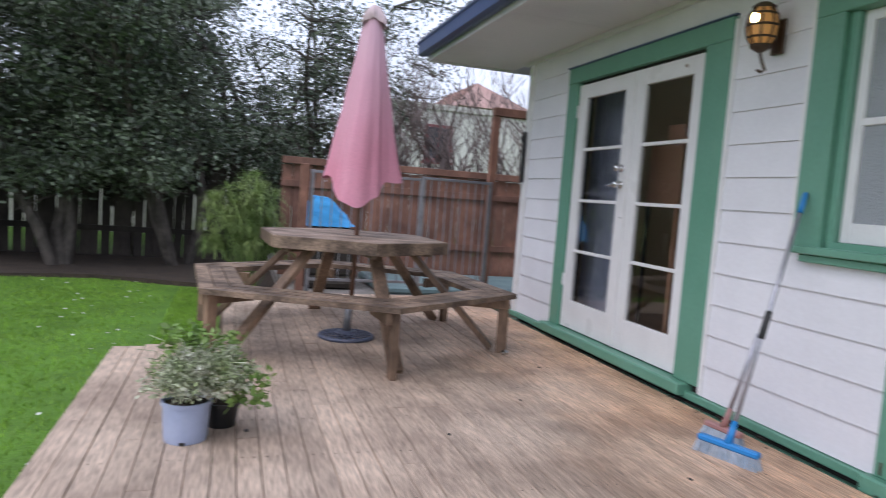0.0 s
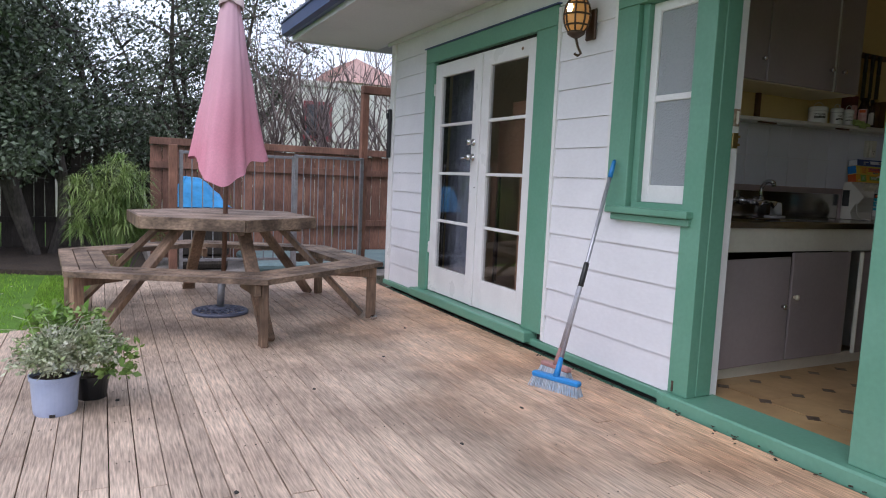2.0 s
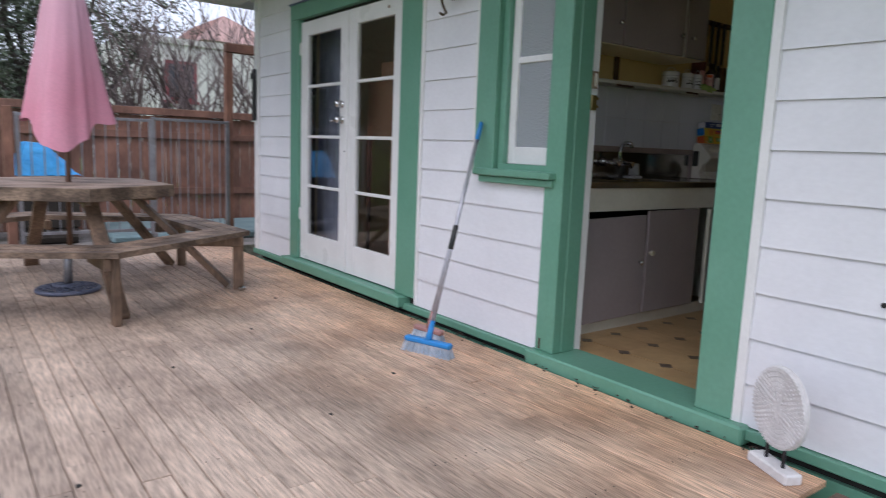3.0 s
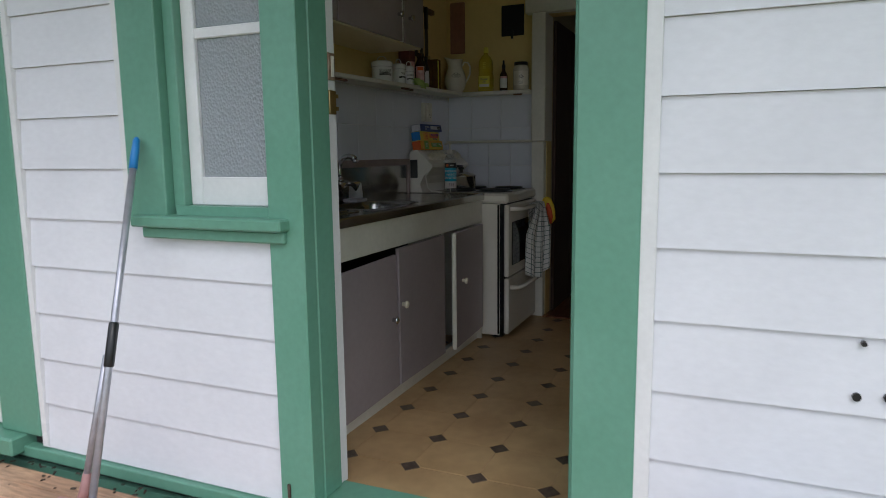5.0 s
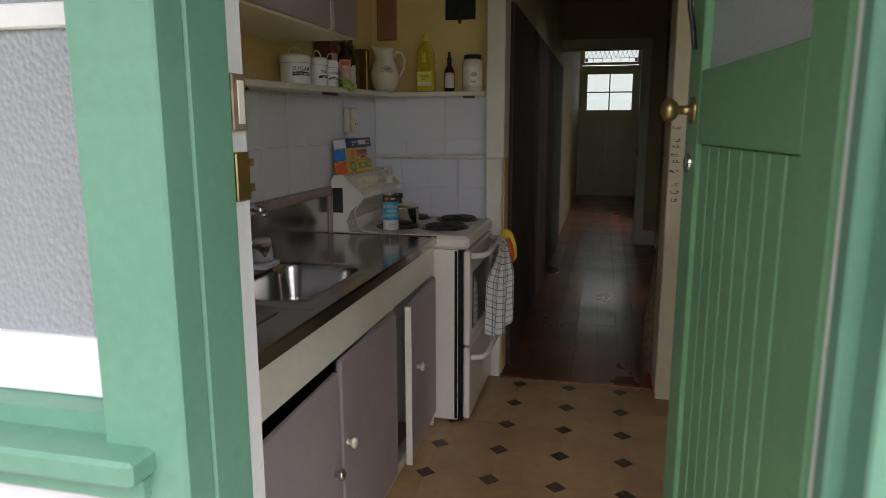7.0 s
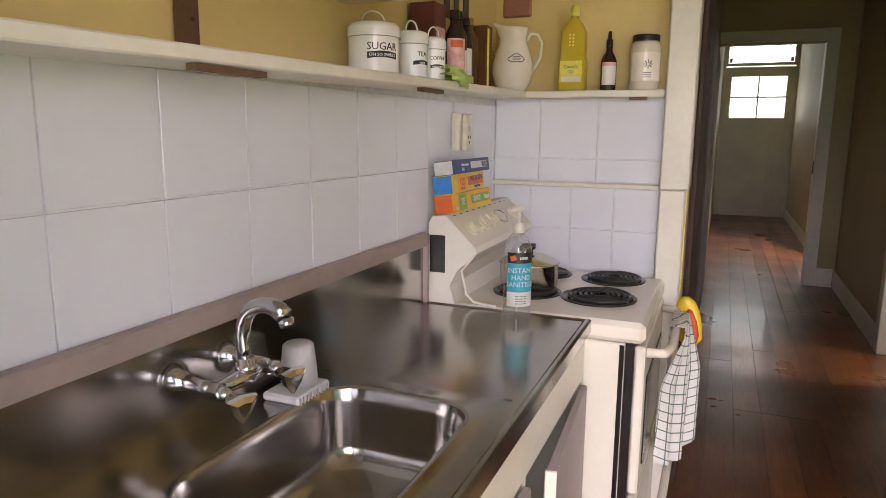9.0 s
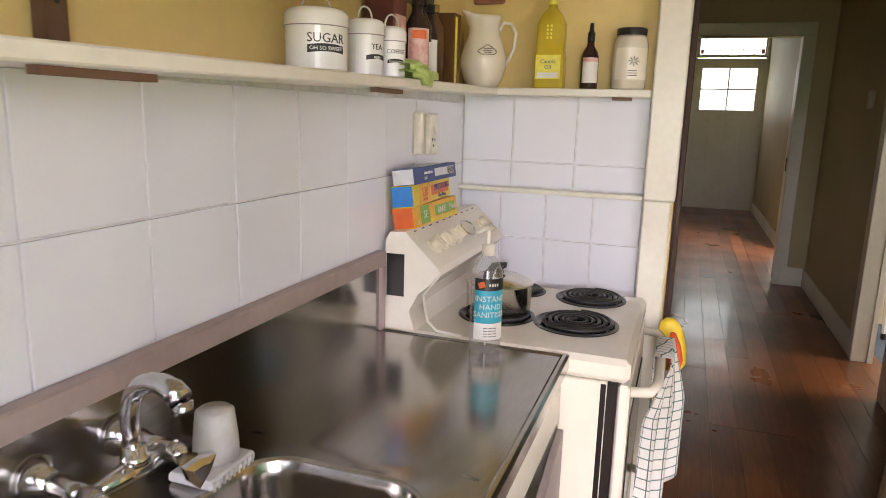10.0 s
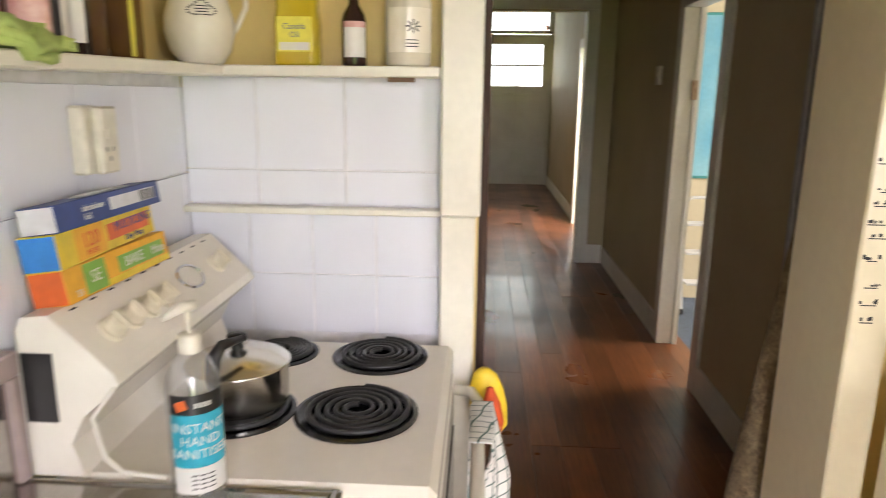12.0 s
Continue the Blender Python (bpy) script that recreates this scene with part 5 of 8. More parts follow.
def wall_lamp():
    y, z = 2.93, 2.12
    t = thing("wall_lamp", (FX, y, z), "lit amber-glass bronze caged wall lantern on the weatherboards", "wall lamp")
    c = Vector((FX - 0.13, y, z))
    part("backplate", bx(FX - 0.028, FX - 0.011, y - 0.045, y + 0.045, z - 0.13, z + 0.05, bev=0.006), BRONZE, t)
    bm = tube(bmesh.new(), [(FX - 0.03, y, z + 0.0), (FX - 0.08, y, z + 0.01), (FX - 0.1, y, z)], 0.012)
    part("arm", bm, BRONZE, t)
    prof = [(0.0, -0.105), (0.04, -0.10), (0.064, -0.06), (0.073, 0.0), (0.064, 0.06), (0.04, 0.10), (0, 0.105)]
    part("glass", lathe(bmesh.new(), prof, c, 24), AMBERG, t, smooth=True)
    for k in range(4):
        a = math.pi * k / 4
        pts = [c + Vector((0.078 * math.cos(e) * math.cos(a), 0.078 * math.cos(e) * math.sin(a), 0.115 * math.sin(e))) for e in [2 * math.pi * q / 24 for q in range(24)]]
        part("cage_hoop", tube(bmesh.new(), pts, 0.006, 6, close=True), BRONZE, t)
    for zz, r in ((0.0, 0.079), (0.06, 0.068), (-0.06, 0.068)):
        part("cage_ring", tube(bmesh.new(), [c + Vector((r * math.cos(e), r * math.sin(e), zz)) for e in [2 * math.pi * q / 24 for q in range(24)]], 0.006, 6, close=True), BRONZE, t)
    part("cap", lathe(bmesh.new(), [(0.055, 0.09), (0.06, 0.10), (0.03, 0.12), (0, 0.125)], c, 20), BRONZE, t, smooth=True)
    part("bottom_cap", lathe(bmesh.new(), [(0.0, -0.135), (0.02, -0.13), (0.05, -0.11), (0.055, -0.095), (0, -0.09)], c, 20), BRONZE, t, smooth=True)
    part("hook", tube(bmesh.new(), [c + Vector((0, 0, -0.13)), c + Vector((0.02, 0, -0.18)), c + Vector((0.06, 0.02, -0.21)), c + Vector((0.045, 0.03, -0.225)), c + Vector((0.02, 0.03, -0.215))], 0.008), BRONZE, t, smooth=True)
    part("bulb", lathe(bmesh.new(), [(0, -0.03), (0.02, -0.02), (0.026, 0.01), (0.015, 0.04), (0, 0.045)], c + Vector((-0.055, -0.01, 0.02)), 14), BULB, t, smooth=True)


def plaque():
    c = Vector((2.80, 0.70, 0.235))
    t = thing("stone_plaque", (c.x, c.y, 0), "round white carved stone disc on two pins, on the deck", "ornament")
    rz = -26
    m = pose(c.x, c.y, 0, 0, 0, rz)
    part("base", box(bmesh.new(), -0.035, 0.035, -0.105, 0.105, 0.0, 0.04, bev=0.006, m=m), PLASTER, t)
    for s in (-0.045, 0.045):
        part("pin", tube(bmesh.new(), [m @ Vector((0, s, 0.04)), m @ Vector((0, s, 0.11))], 0.007), LIDD, t)
    bm = bmesh.new()
    md = m @ Matrix.Translation((0, 0, 0.245)) @ pose(0, 0, 0, 0, -90, 0) @ Matrix.Diagonal((1.0, 0.92, 1, 1))
    lathe(bm, [(0, -0.014), (0.14, -0.014), (0.15, -0.006), (0.15, 0.006), (0.14, 0.014), (0, 0.014)], (0, 0, 0), 40)
    bmesh.ops.transform(bm, matrix=md, verts=bm.verts)
    part("disc", bm, PLASTER, t)
    bm = bmesh.new()
    for ring in range(7):
        r = 0.03 + 0.018 * ring
        cnt = 8 + 8 * ring
        for k in range(cnt):
            a = 2 * math.pi * (k + 0.5 * (ring % 2)) / cnt
            mm = md @ Matrix.Translation((r * math.cos(a), r * math.sin(a), 0.013)) @ pose(0, 0, 0, 0, 0, math.degrees(a))
            box(bm, -0.007, 0.007, -0.0035, 0.0035, 0, 0.005, m=mm)
    part("carving", bm, PLASTER, t, kind="stuff")


def far_things():
    rnd = random.Random(77)
    # pool fence with grey rails and thin bars
    def railing(name, x0, x1, y, top, bottom, step, label):
        t = thing(name, ((x0 + x1) / 2, y, 0), label, "railing")
        part("rail", bx(x0, x1, y - 0.012, y + 0.012, top - 0.03, top, bev=0.003), STEELG, t)
        part("rail", bx(x0, x1, y - 0.012, y + 0.012, bottom, bottom + 0.03, bev=0.003), STEELG, t)
        n = int((x1 - x0) / step)
        proto = None
        for k in range(n + 1):
            x = x0 + (x1 - x0) * k / n
            if proto is None:
                me = mesh_of("baluster", tube(bmesh.new(), [(0, 0, bottom + 0.03), (0, 0, top - 0.03)], 0.006, 6), STEELG)
                proto = me
            if k in (0, n):
                part("end_post", bx(x - 0.02, x + 0.02, y - 0.02, y + 0.02, -0.05, top + 0.005, bev=0.003), STEELG, t)
                continue
            ob = new("baluster", proto)
            ob.parent = t
            ob.location = (x - (x0 + x1) / 2, 0, 0)
    railing("pool_railing", 1.10, 2.32, 7.35, 1.30, 0.10, 0.105, "grey galvanised vertical-bar railing panel at the deck end")
    railing("pool_gate", 2.34, 3.14, 7.33, 1.32, 0.08, 0.085, "grey galvanised vertical-bar gate beside the house")
    for name, x, y, zt, w in (("fence_post", 1.02, 7.35, 1.36, 0.085), ("pergola_post", 3.255, 7.60, 2.12, 0.085)):
        t = thing(name, (x, y, 0), "stained brown square timber post" + (" with a beam to the house" if name == "pergola_post" else " at the railing end"), "post")
        part("post", bx(x - w / 2, x + w / 2, y - w / 2, y + w / 2, -0.3, zt, bev=0.006), FENCER, t)
        if name == "pergola_post":
            part("beam", bx(x - 0.04, 4.6, y - 0.05, y + 0.05, zt + 0.001, zt + 0.10, bev=0.005), FENCER, t)
    # the near low dark retaining rail
    bm = bmesh.new()
    fence = thing("paling_fence", (2.4, 9.3, 0), "stained red-brown timber paling fence with a capping rail", "fence")
    x = 0.98
    me = None
    while x < 9.0:
        if me is None:
            me = mesh_of("paling", bx(-0.07, 0.07, -0.01, 0.01, -0.35, 1.40, bev=0.003), FENCER)
        ob = new("paling", me)
        ob.parent = fence
        ob.location = (x - 2.4, rnd.uniform(-0.004, 0.004), rnd.uniform(-0.01, 0.01))
        x += 0.148
    part("capping", bx(0.9, 9.0, 9.20, 9.34, 1.405, 1.50, bev=0.006), FENCER, fence)
    for z in (0.35, 1.1):
        part("fence_rail", bx(0.9, 9.0, 9.24, 9.288, z, z + 0.09, bev=0.004), FENCER, fence)
    tagged(part("pool_cover", bx(2.0, 6.0, 7.8, 9.2, -0.1, 0.0, bev=0.03), POOL), label="grey-green flat pool cover beyond the railing", category="pool cover")
    # tarpaulin heap
    bm = bmesh.new()
    n = 16
    grid = [[None] * (n + 1) for _ in range(n + 1)]
    for i in range(n + 1):
        for j in range(n + 1):
            u, v = i / n, j / n
            edge = min(u, 1 - u, v, 1 - v)
            top = 1.0 - 0.30 * max(0.0, u - 0.45) / 0.55
            z = 0.66 + (top - 0.66) * min(1, edge * 6) + 0.025 * noise.noise(Vector((u * 6, v * 6, 1)))
            grid[i][j] = bm.verts.new((1.12 + 0.62 * u + (0.02 * noise.noise(Vector((v * 7, u * 7, 3))) if edge < 0.01 else 0), 8.0 + 0.8 * v, z))
    for i in range(n):
        for j in range(n):
            bm.faces.new((grid[i][j], grid[i + 1][j], grid[i + 1][j + 1], grid[i][j + 1]))
    tarp = thing("covered_stack", (1.5, 8.4, 0), "low stack under a bright blue tarpaulin behind the railing", "covered stack")
    part("tarpaulin", bm, TARP, tarp, smooth=False)
    for k in range(5):
        part("stacked_log", tube(bmesh.new(), [(1.16, 8.1 + 0.14 * k, -0.1 + 0.09), (1.70, 8.1 + 0.14 * k, -0.1 + 0.09)], 0.09, 10), FENCED, tarp)
    part("crate", bx(1.14, 1.72, 8.03, 8.77, 0.085, 0.64, bev=0.01), FENCED, tarp)
    # gate latch on the wall corner
    t = thing("gate_striker", (2.97, 6.12, 1.31), "black metal gate striker bar screwed to the house corner board", "gate latch")
    part("bar", bx(2.945, 2.979, 6.03, 6.075, 1.31, 1.80, bev=0.008), BLACKP, t)
    part("catch", bx(2.925, 2.9449, 6.035, 6.065, 1.70, 1.76, bev=0.004), BLACKP, t)
    # dark fence along the trees
    dark = thing("dark_paling_fence", (-6, 12.1, LAWN), "old dark weathered paling fence behind the trees", "fence")
    x = -14.0
    me2 = [mesh_of("paling", bx(-0.072, 0.072, -0.01, 0.01, 0, h, bev=0.003), FENCED) for h in (1.62, 1.66, 1.59)]
    while x < 0.95:
        ob = new("paling", rnd.choice(me2))
        ob.parent = dark
        ob.location = (x + 6, rnd.uniform(-0.005, 0.005), 0)
        ob.rotation_euler = (0, radians(rnd.uniform(-0.7, 0.7)), 0)
        x += 0.148 + rnd.choice([0, 0.003, 0.012, 0.024, 0.034])
    part("fence_rail", bx(-14, 0.95, 12.04, 12.085, 0.15, 0.24), FENCED, dark)
    part("fence_rail", bx(-14, 0.95, 12.04, 12.085, 0.95, 1.05), FENCED, dark)
    # pale ground beyond, seen through the gaps
    # feathery plant
    t = thing("feathery_bush", (0.45, 8.6, LAWN), "bright green feathery papyrus-like bush beside the railing", "bush")
    bm = bmesh.new()
    heads = []
    for k in range(70):
        a = rnd.uniform(0, 6.28)
        r = 0.50 * rnd.random() ** 0.6
        z = LAWN + rnd.uniform(0.6, 1.50) * (1 - 0.35 * r)
        tip = Vector((0.50 + r * math.cos(a), 8.6 + 0.7 * r * math.sin(a), z))
        root = Vector((0.50 + 0.2 * r * math.cos(a), 8.6 + 0.2 * r * math.sin(a), LAWN))
        tube(bm, [root, root.lerp(tip, 0.6) + Vector((0, 0, 0.15)), tip], 0.006, 4)
        heads.append(tip)
    part("stem", bm, FROND, t)
    verts, faces = [], []
    for hd in heads:
        for q in range(95):
            a, e = rnd.uniform(0, 6.28), rnd.uniform(-0.4, 1.2)
            L = rnd.uniform(0.14, 0.28)
            d = Vector((math.cos(a) * math.cos(e), math.sin(a) * math.cos(e), math.sin(e)))
            p0 = hd
            p1 = hd + d * L * 0.6
            p2 = hd + d * L + Vector((0, 0, -0.35 * L))
            s = d.cross(Vector((0, 0, 1))).normalized() * 0.004
            i = len(verts)
            verts += [tuple(p0), tuple(p1 + s), tuple(p2), tuple(p1 - s)]
            faces.append((i, i + 1, i + 2, i + 3))
    me = bpy.data.meshes.new("fronds")
    me.from_pydata(verts, [], faces)
    me.materials.append(FROND)
    fr = new("fronds", me)
    fr.parent, fr.matrix_parent_inverse = t, Matrix.Translation(-Vector(t.location))
    # neighbouring house
    hx, hy = 8.0, 22.0
    t = thing("neighbour_house", (hx, hy, 0), "cream weatherboard house with a flat parapet and a red-framed window", "house")
    x0, x1 = 5.1, 14.5
    wall = part("wall", bx(x0, x1, hy, hy + 6, -0.5, 4.1), NEIGH, t)
    for k in range(23):
        z = 0.0 + 0.18 * k
        part("board", bx(x0 - 0.02, x1, hy - 0.03, hy - 0.001, z, z + 0.172, bev=0.004), NEIGH, wall)
    part("parapet", bx(x0 - 0.1, x1, hy - 0.1, hy - 0.031, 4.0, 4.18), NEIGH, t)
    w = part("window", bx(6.33, 7.30, hy - 0.07, hy - 0.031, 2.27, 3.5), REDP, t)
    part("pane", bx(6.43, 6.79, hy - 0.08, hy - 0.072, 2.38, 3.4), DARKGL, w)
    part("pane", bx(6.85, 7.20, hy - 0.08, hy - 0.072, 2.38, 3.4), DARKGL, w)
    part("sill", bx(6.28, 7.35, hy - 0.13, hy - 0.031, 2.19, 2.27), REDP, w)
    t = thing("neighbour_shed", (-6, 17.5, LAWN), "long low pale weatherboard shed beyond the dark fence", "shed")
    shed = part("wall", bx(-15, 2.2, 17.5, 20.5, LAWN - 0.1, 2.5), NEIGH, t)
    for k in range(15):
        z = LAWN + 0.02 + 0.18 * k
        part("board", bx(-15, 2.2, 17.47, 17.499, z, z + 0.172, bev=0.004), NEIGH, shed)
    part("roof", bx(-15.2, 2.4, 17.3, 20.7, 2.501, 2.58), ROOF, t)
    t = thing("gabled_house", (14.0, 34, 0), "distant house with an orange-red tiled gable roof", "house")
    part("wall", bx(11.7, 15.2, 34, 40, -0.5, 5.89), NEIGH, t)
    bm = bmesh.new()
    vs = [bm.verts.new(p) for p in ((11.2, 33.6, 5.9), (15.6, 33.6, 5.9), (12.9, 35.5, 7.45), (11.2, 42, 5.9), (15.6, 42, 5.9), (12.9, 42, 7.45))]
    for f in ((0, 1, 2), (3, 5, 4), (0, 2, 5, 3), (1, 4, 5, 2), (0, 3, 4, 1)):
        bm.faces.new([vs[i] for i in f])
    part("roof", bm, REDT, t)
    # hipped roof ribs
    bm = bmesh.new()
    for k in range(12):
        y = 33.6 + 0.5 * k
        beam(bm, (11.2, y + 2, 5.93), (12.9, y + 2, 7.48), 0.06, 0.05)
    part("ridge_tiles", bm, REDT, t)


def tree(name, x, y, trunks, height, spread, n, rnd, label):
    """Multi-stemmed tree: bent tapered limbs, crown of small leaves in clumps with gaps."""
    t = thing(name, (x, y, LAWN), label, "tree")
    tips = []
    bm = bmesh.new()
    for _ in range(trunks):
        a = rnd.uniform(0, 6.28)
        p = Vector((x + 0.12 * math.cos(a), y + 0.12 * math.sin(a), LAWN - 0.05))
        d = Vector((0.35 * math.cos(a), 0.3 * math.sin(a), 1)).normalized()
        pts, rs = [p.copy()], [0.075]
        steps = 8
        for s in range(steps):
            p = p + d * height / steps * rnd.uniform(0.8, 1.0)
            d = (d + Vector((rnd.gauss(0, 0.16), rnd.gauss(0, 0.16), 0.05))).normalized()
            pts.append(p.copy())
            rs.append(0.075 * (1 - (s + 1) / steps) ** 0.8 + 0.008)
            if s >= 1:
                for b in range(4):
                    e = rnd.uniform(0, 6.28)
                    q = p.copy()
                    bd = Vector((math.cos(e), math.sin(e), rnd.uniform(-0.1, 0.7))).normalized()
                    L = spread * rnd.uniform(0.4, 1.0) * (1 - 0.4 * s / steps)
                    mid = q + bd * L * 0.5 + Vector((0, 0, rnd.uniform(-0.1, 0.15)))
                    end = q + bd * L + Vector((rnd.gauss(0, 0.15), rnd.gauss(0, 0.15), rnd.uniform(-0.2, 0.2)))
                    tube(bm, [q, mid, end], [0.022, 0.014, 0.004], 5)
                    tips += [mid, q.lerp(end, 0.75), end, end]
        tube(bm, pts, rs, 8)
        tips += pts[4:]
    part("trunk", bm, BARK, t)
    tips = [p for p in tips if p.z > LAWN + 1.25]

    def pick():
        c = rnd.choice(tips)
        g = Vector((rnd.gauss(0, 1), rnd.gauss(0, 1), rnd.gauss(0, 0.75)))
        p = c + g * 0.165
        return p, g.normalized()
    me = leaf_cloud(rnd, n, pick, 0.079, 0.52, droop=0.2)
    me.materials.append(LEAF)
    crown = new("crown", me)
    crown.parent, crown.matrix_parent_inverse = t, Matrix.Translation(-Vector(t.location))


def trees():
    rnd = random.Random(42)
    spots = [(-0.45, 11.2, 4, 5.6, 1.5, 25000), (-1.95, 10.6, 4, 5.4, 1.6, 26000), (-3.6, 11.0, 4, 5.8, 1.6, 24000), (-5.3, 11.3, 3, 5.6, 1.6, 18000), (1.9, 13.4, 4, 5.6, 1.15, 15000),
             (-7.4, 11.2, 3, 5.4, 1.7, 10000), (0.9, 12.6, 4, 5.8, 1.4, 17000), (-1.2, 12.9, 4, 6.4, 1.6, 14000), (-4.4, 13.2, 3, 6.6, 1.6, 12000), (-2.9, 13.4, 3, 6.8, 1.7, 12000), (0.2, 14.0, 3, 7.0, 1.7, 12000)]
    for x, y, k, h, s, n in spots:
        n = int(n * (1.1 if y < 12 else 0.8))
        tree("tree", x, y, k, h, s, n, rnd, "dense dark-leaved multi-stemmed tree in the garden bed before the fence" if y < 12 else "tall dark-leaved tree beyond the dark fence")
    # bare shrubs
    for i, (x, y, h) in enumerate(((2.75, 12.2, 3.6), (3.4, 12.0, 4.0), (4.0, 12.5, 3.9), (4.6, 12.3, 4.2), (5.3, 12.2, 3.9), (6.0, 12.6, 4.0))):
        t = thing("bare_shrub", (x, y, -0.1), "leafless twiggy pruned shrub behind the timber fence", "shrub")
        bm = bmesh.new()

        def grow(p, d, L, r, depth):
            pts = [p]
            q = p
            for s in range(3):
                d = (d + Vector((rnd.gauss(0, 0.13), rnd.gauss(0, 0.13), 0.06))).normalized()
                q = q + d * L / 3
                pts.append(q)
            tube(bm, pts, [r, r * 0.85, r * 0.7, r * 0.5], 5 if depth < 2 else 4)
            if depth < 4:
                for _ in range(2 if depth else 4):
                    k = rnd.choice(pts[1:])
                    nd = (d + Vector((rnd.gauss(0, 0.5), rnd.gauss(0, 0.5), rnd.uniform(0, 0.4)))).normalized()
                    grow(k, nd, L * 0.66, r * 0.55, depth + 1)
        for s in range(6):
            a = rnd.uniform(0, 6.28)
            grow(Vector((x + 0.15 * math.cos(a), y + 0.15 * math.sin(a), -0.1)), Vector((0.35 * math.cos(a), 0.35 * math.sin(a), 1)).normalized(), h * 0.5, 0.034, 0)
        part("branch", bm, TWIG, t)


picnic_table()
parasol()
potted_herbs()
broom((2.535, 2.475, 0.075), (2.955, 2.61, 1.27), "blue_broom", "blue and grey telescopic broom leaning on the weatherboards", BROOMB, BROOMB, -70, True, 0.30)
broom((2.715, 2.72, 0.06), (2.80, 2.615, 0.66), "pink_broom", "dusty pink short broom leaning behind the blue broom", PINKP, PINKP, -80, False, 0.22)
wall_lamp()
plaque()
far_things()
trees()

# ---- kitchen things ----
BT = 0.955         # bench top
SH = 1.622         # shelf top


def shelf_top(x):
    """The long board sags a little away from the corner."""
    return SH if x > 5.73 else 1.592 + 0.0163 * (x - 3.9)
WX = 5.85          # east wall
WY = 2.684         # north wall


def rounded(x0, x1, y0, y1, r, n=6):
    pts = []
    for cx, cy, a0 in ((x1 - r, y1 - r, 0), (x0 + r, y1 - r, 90), (x0 + r, y0 + r, 180), (x1 - r, y0 + r, 270)):
        for k in range(n + 1):
            a = radians(a0 + 90 * k / n)
            pts.append((cx + r * math.cos(a), cy + r * math.sin(a)))
    return pts


def loft(bm, rings, cap_last=False, cap_first=False):
    vr = [[bm.verts.new(p) for p in ring] for ring in rings]
    for a, b in zip(vr, vr[1:]):
        n = len(a)
        for k in range(n):
            bm.faces.new((a[k], a[(k + 1) % n], b[(k + 1) % n], b[k]))
    if cap_last:
        bm.faces.new(vr[-1])
    if cap_first:
        bm.faces.new(vr[0][::-1])
    return bm


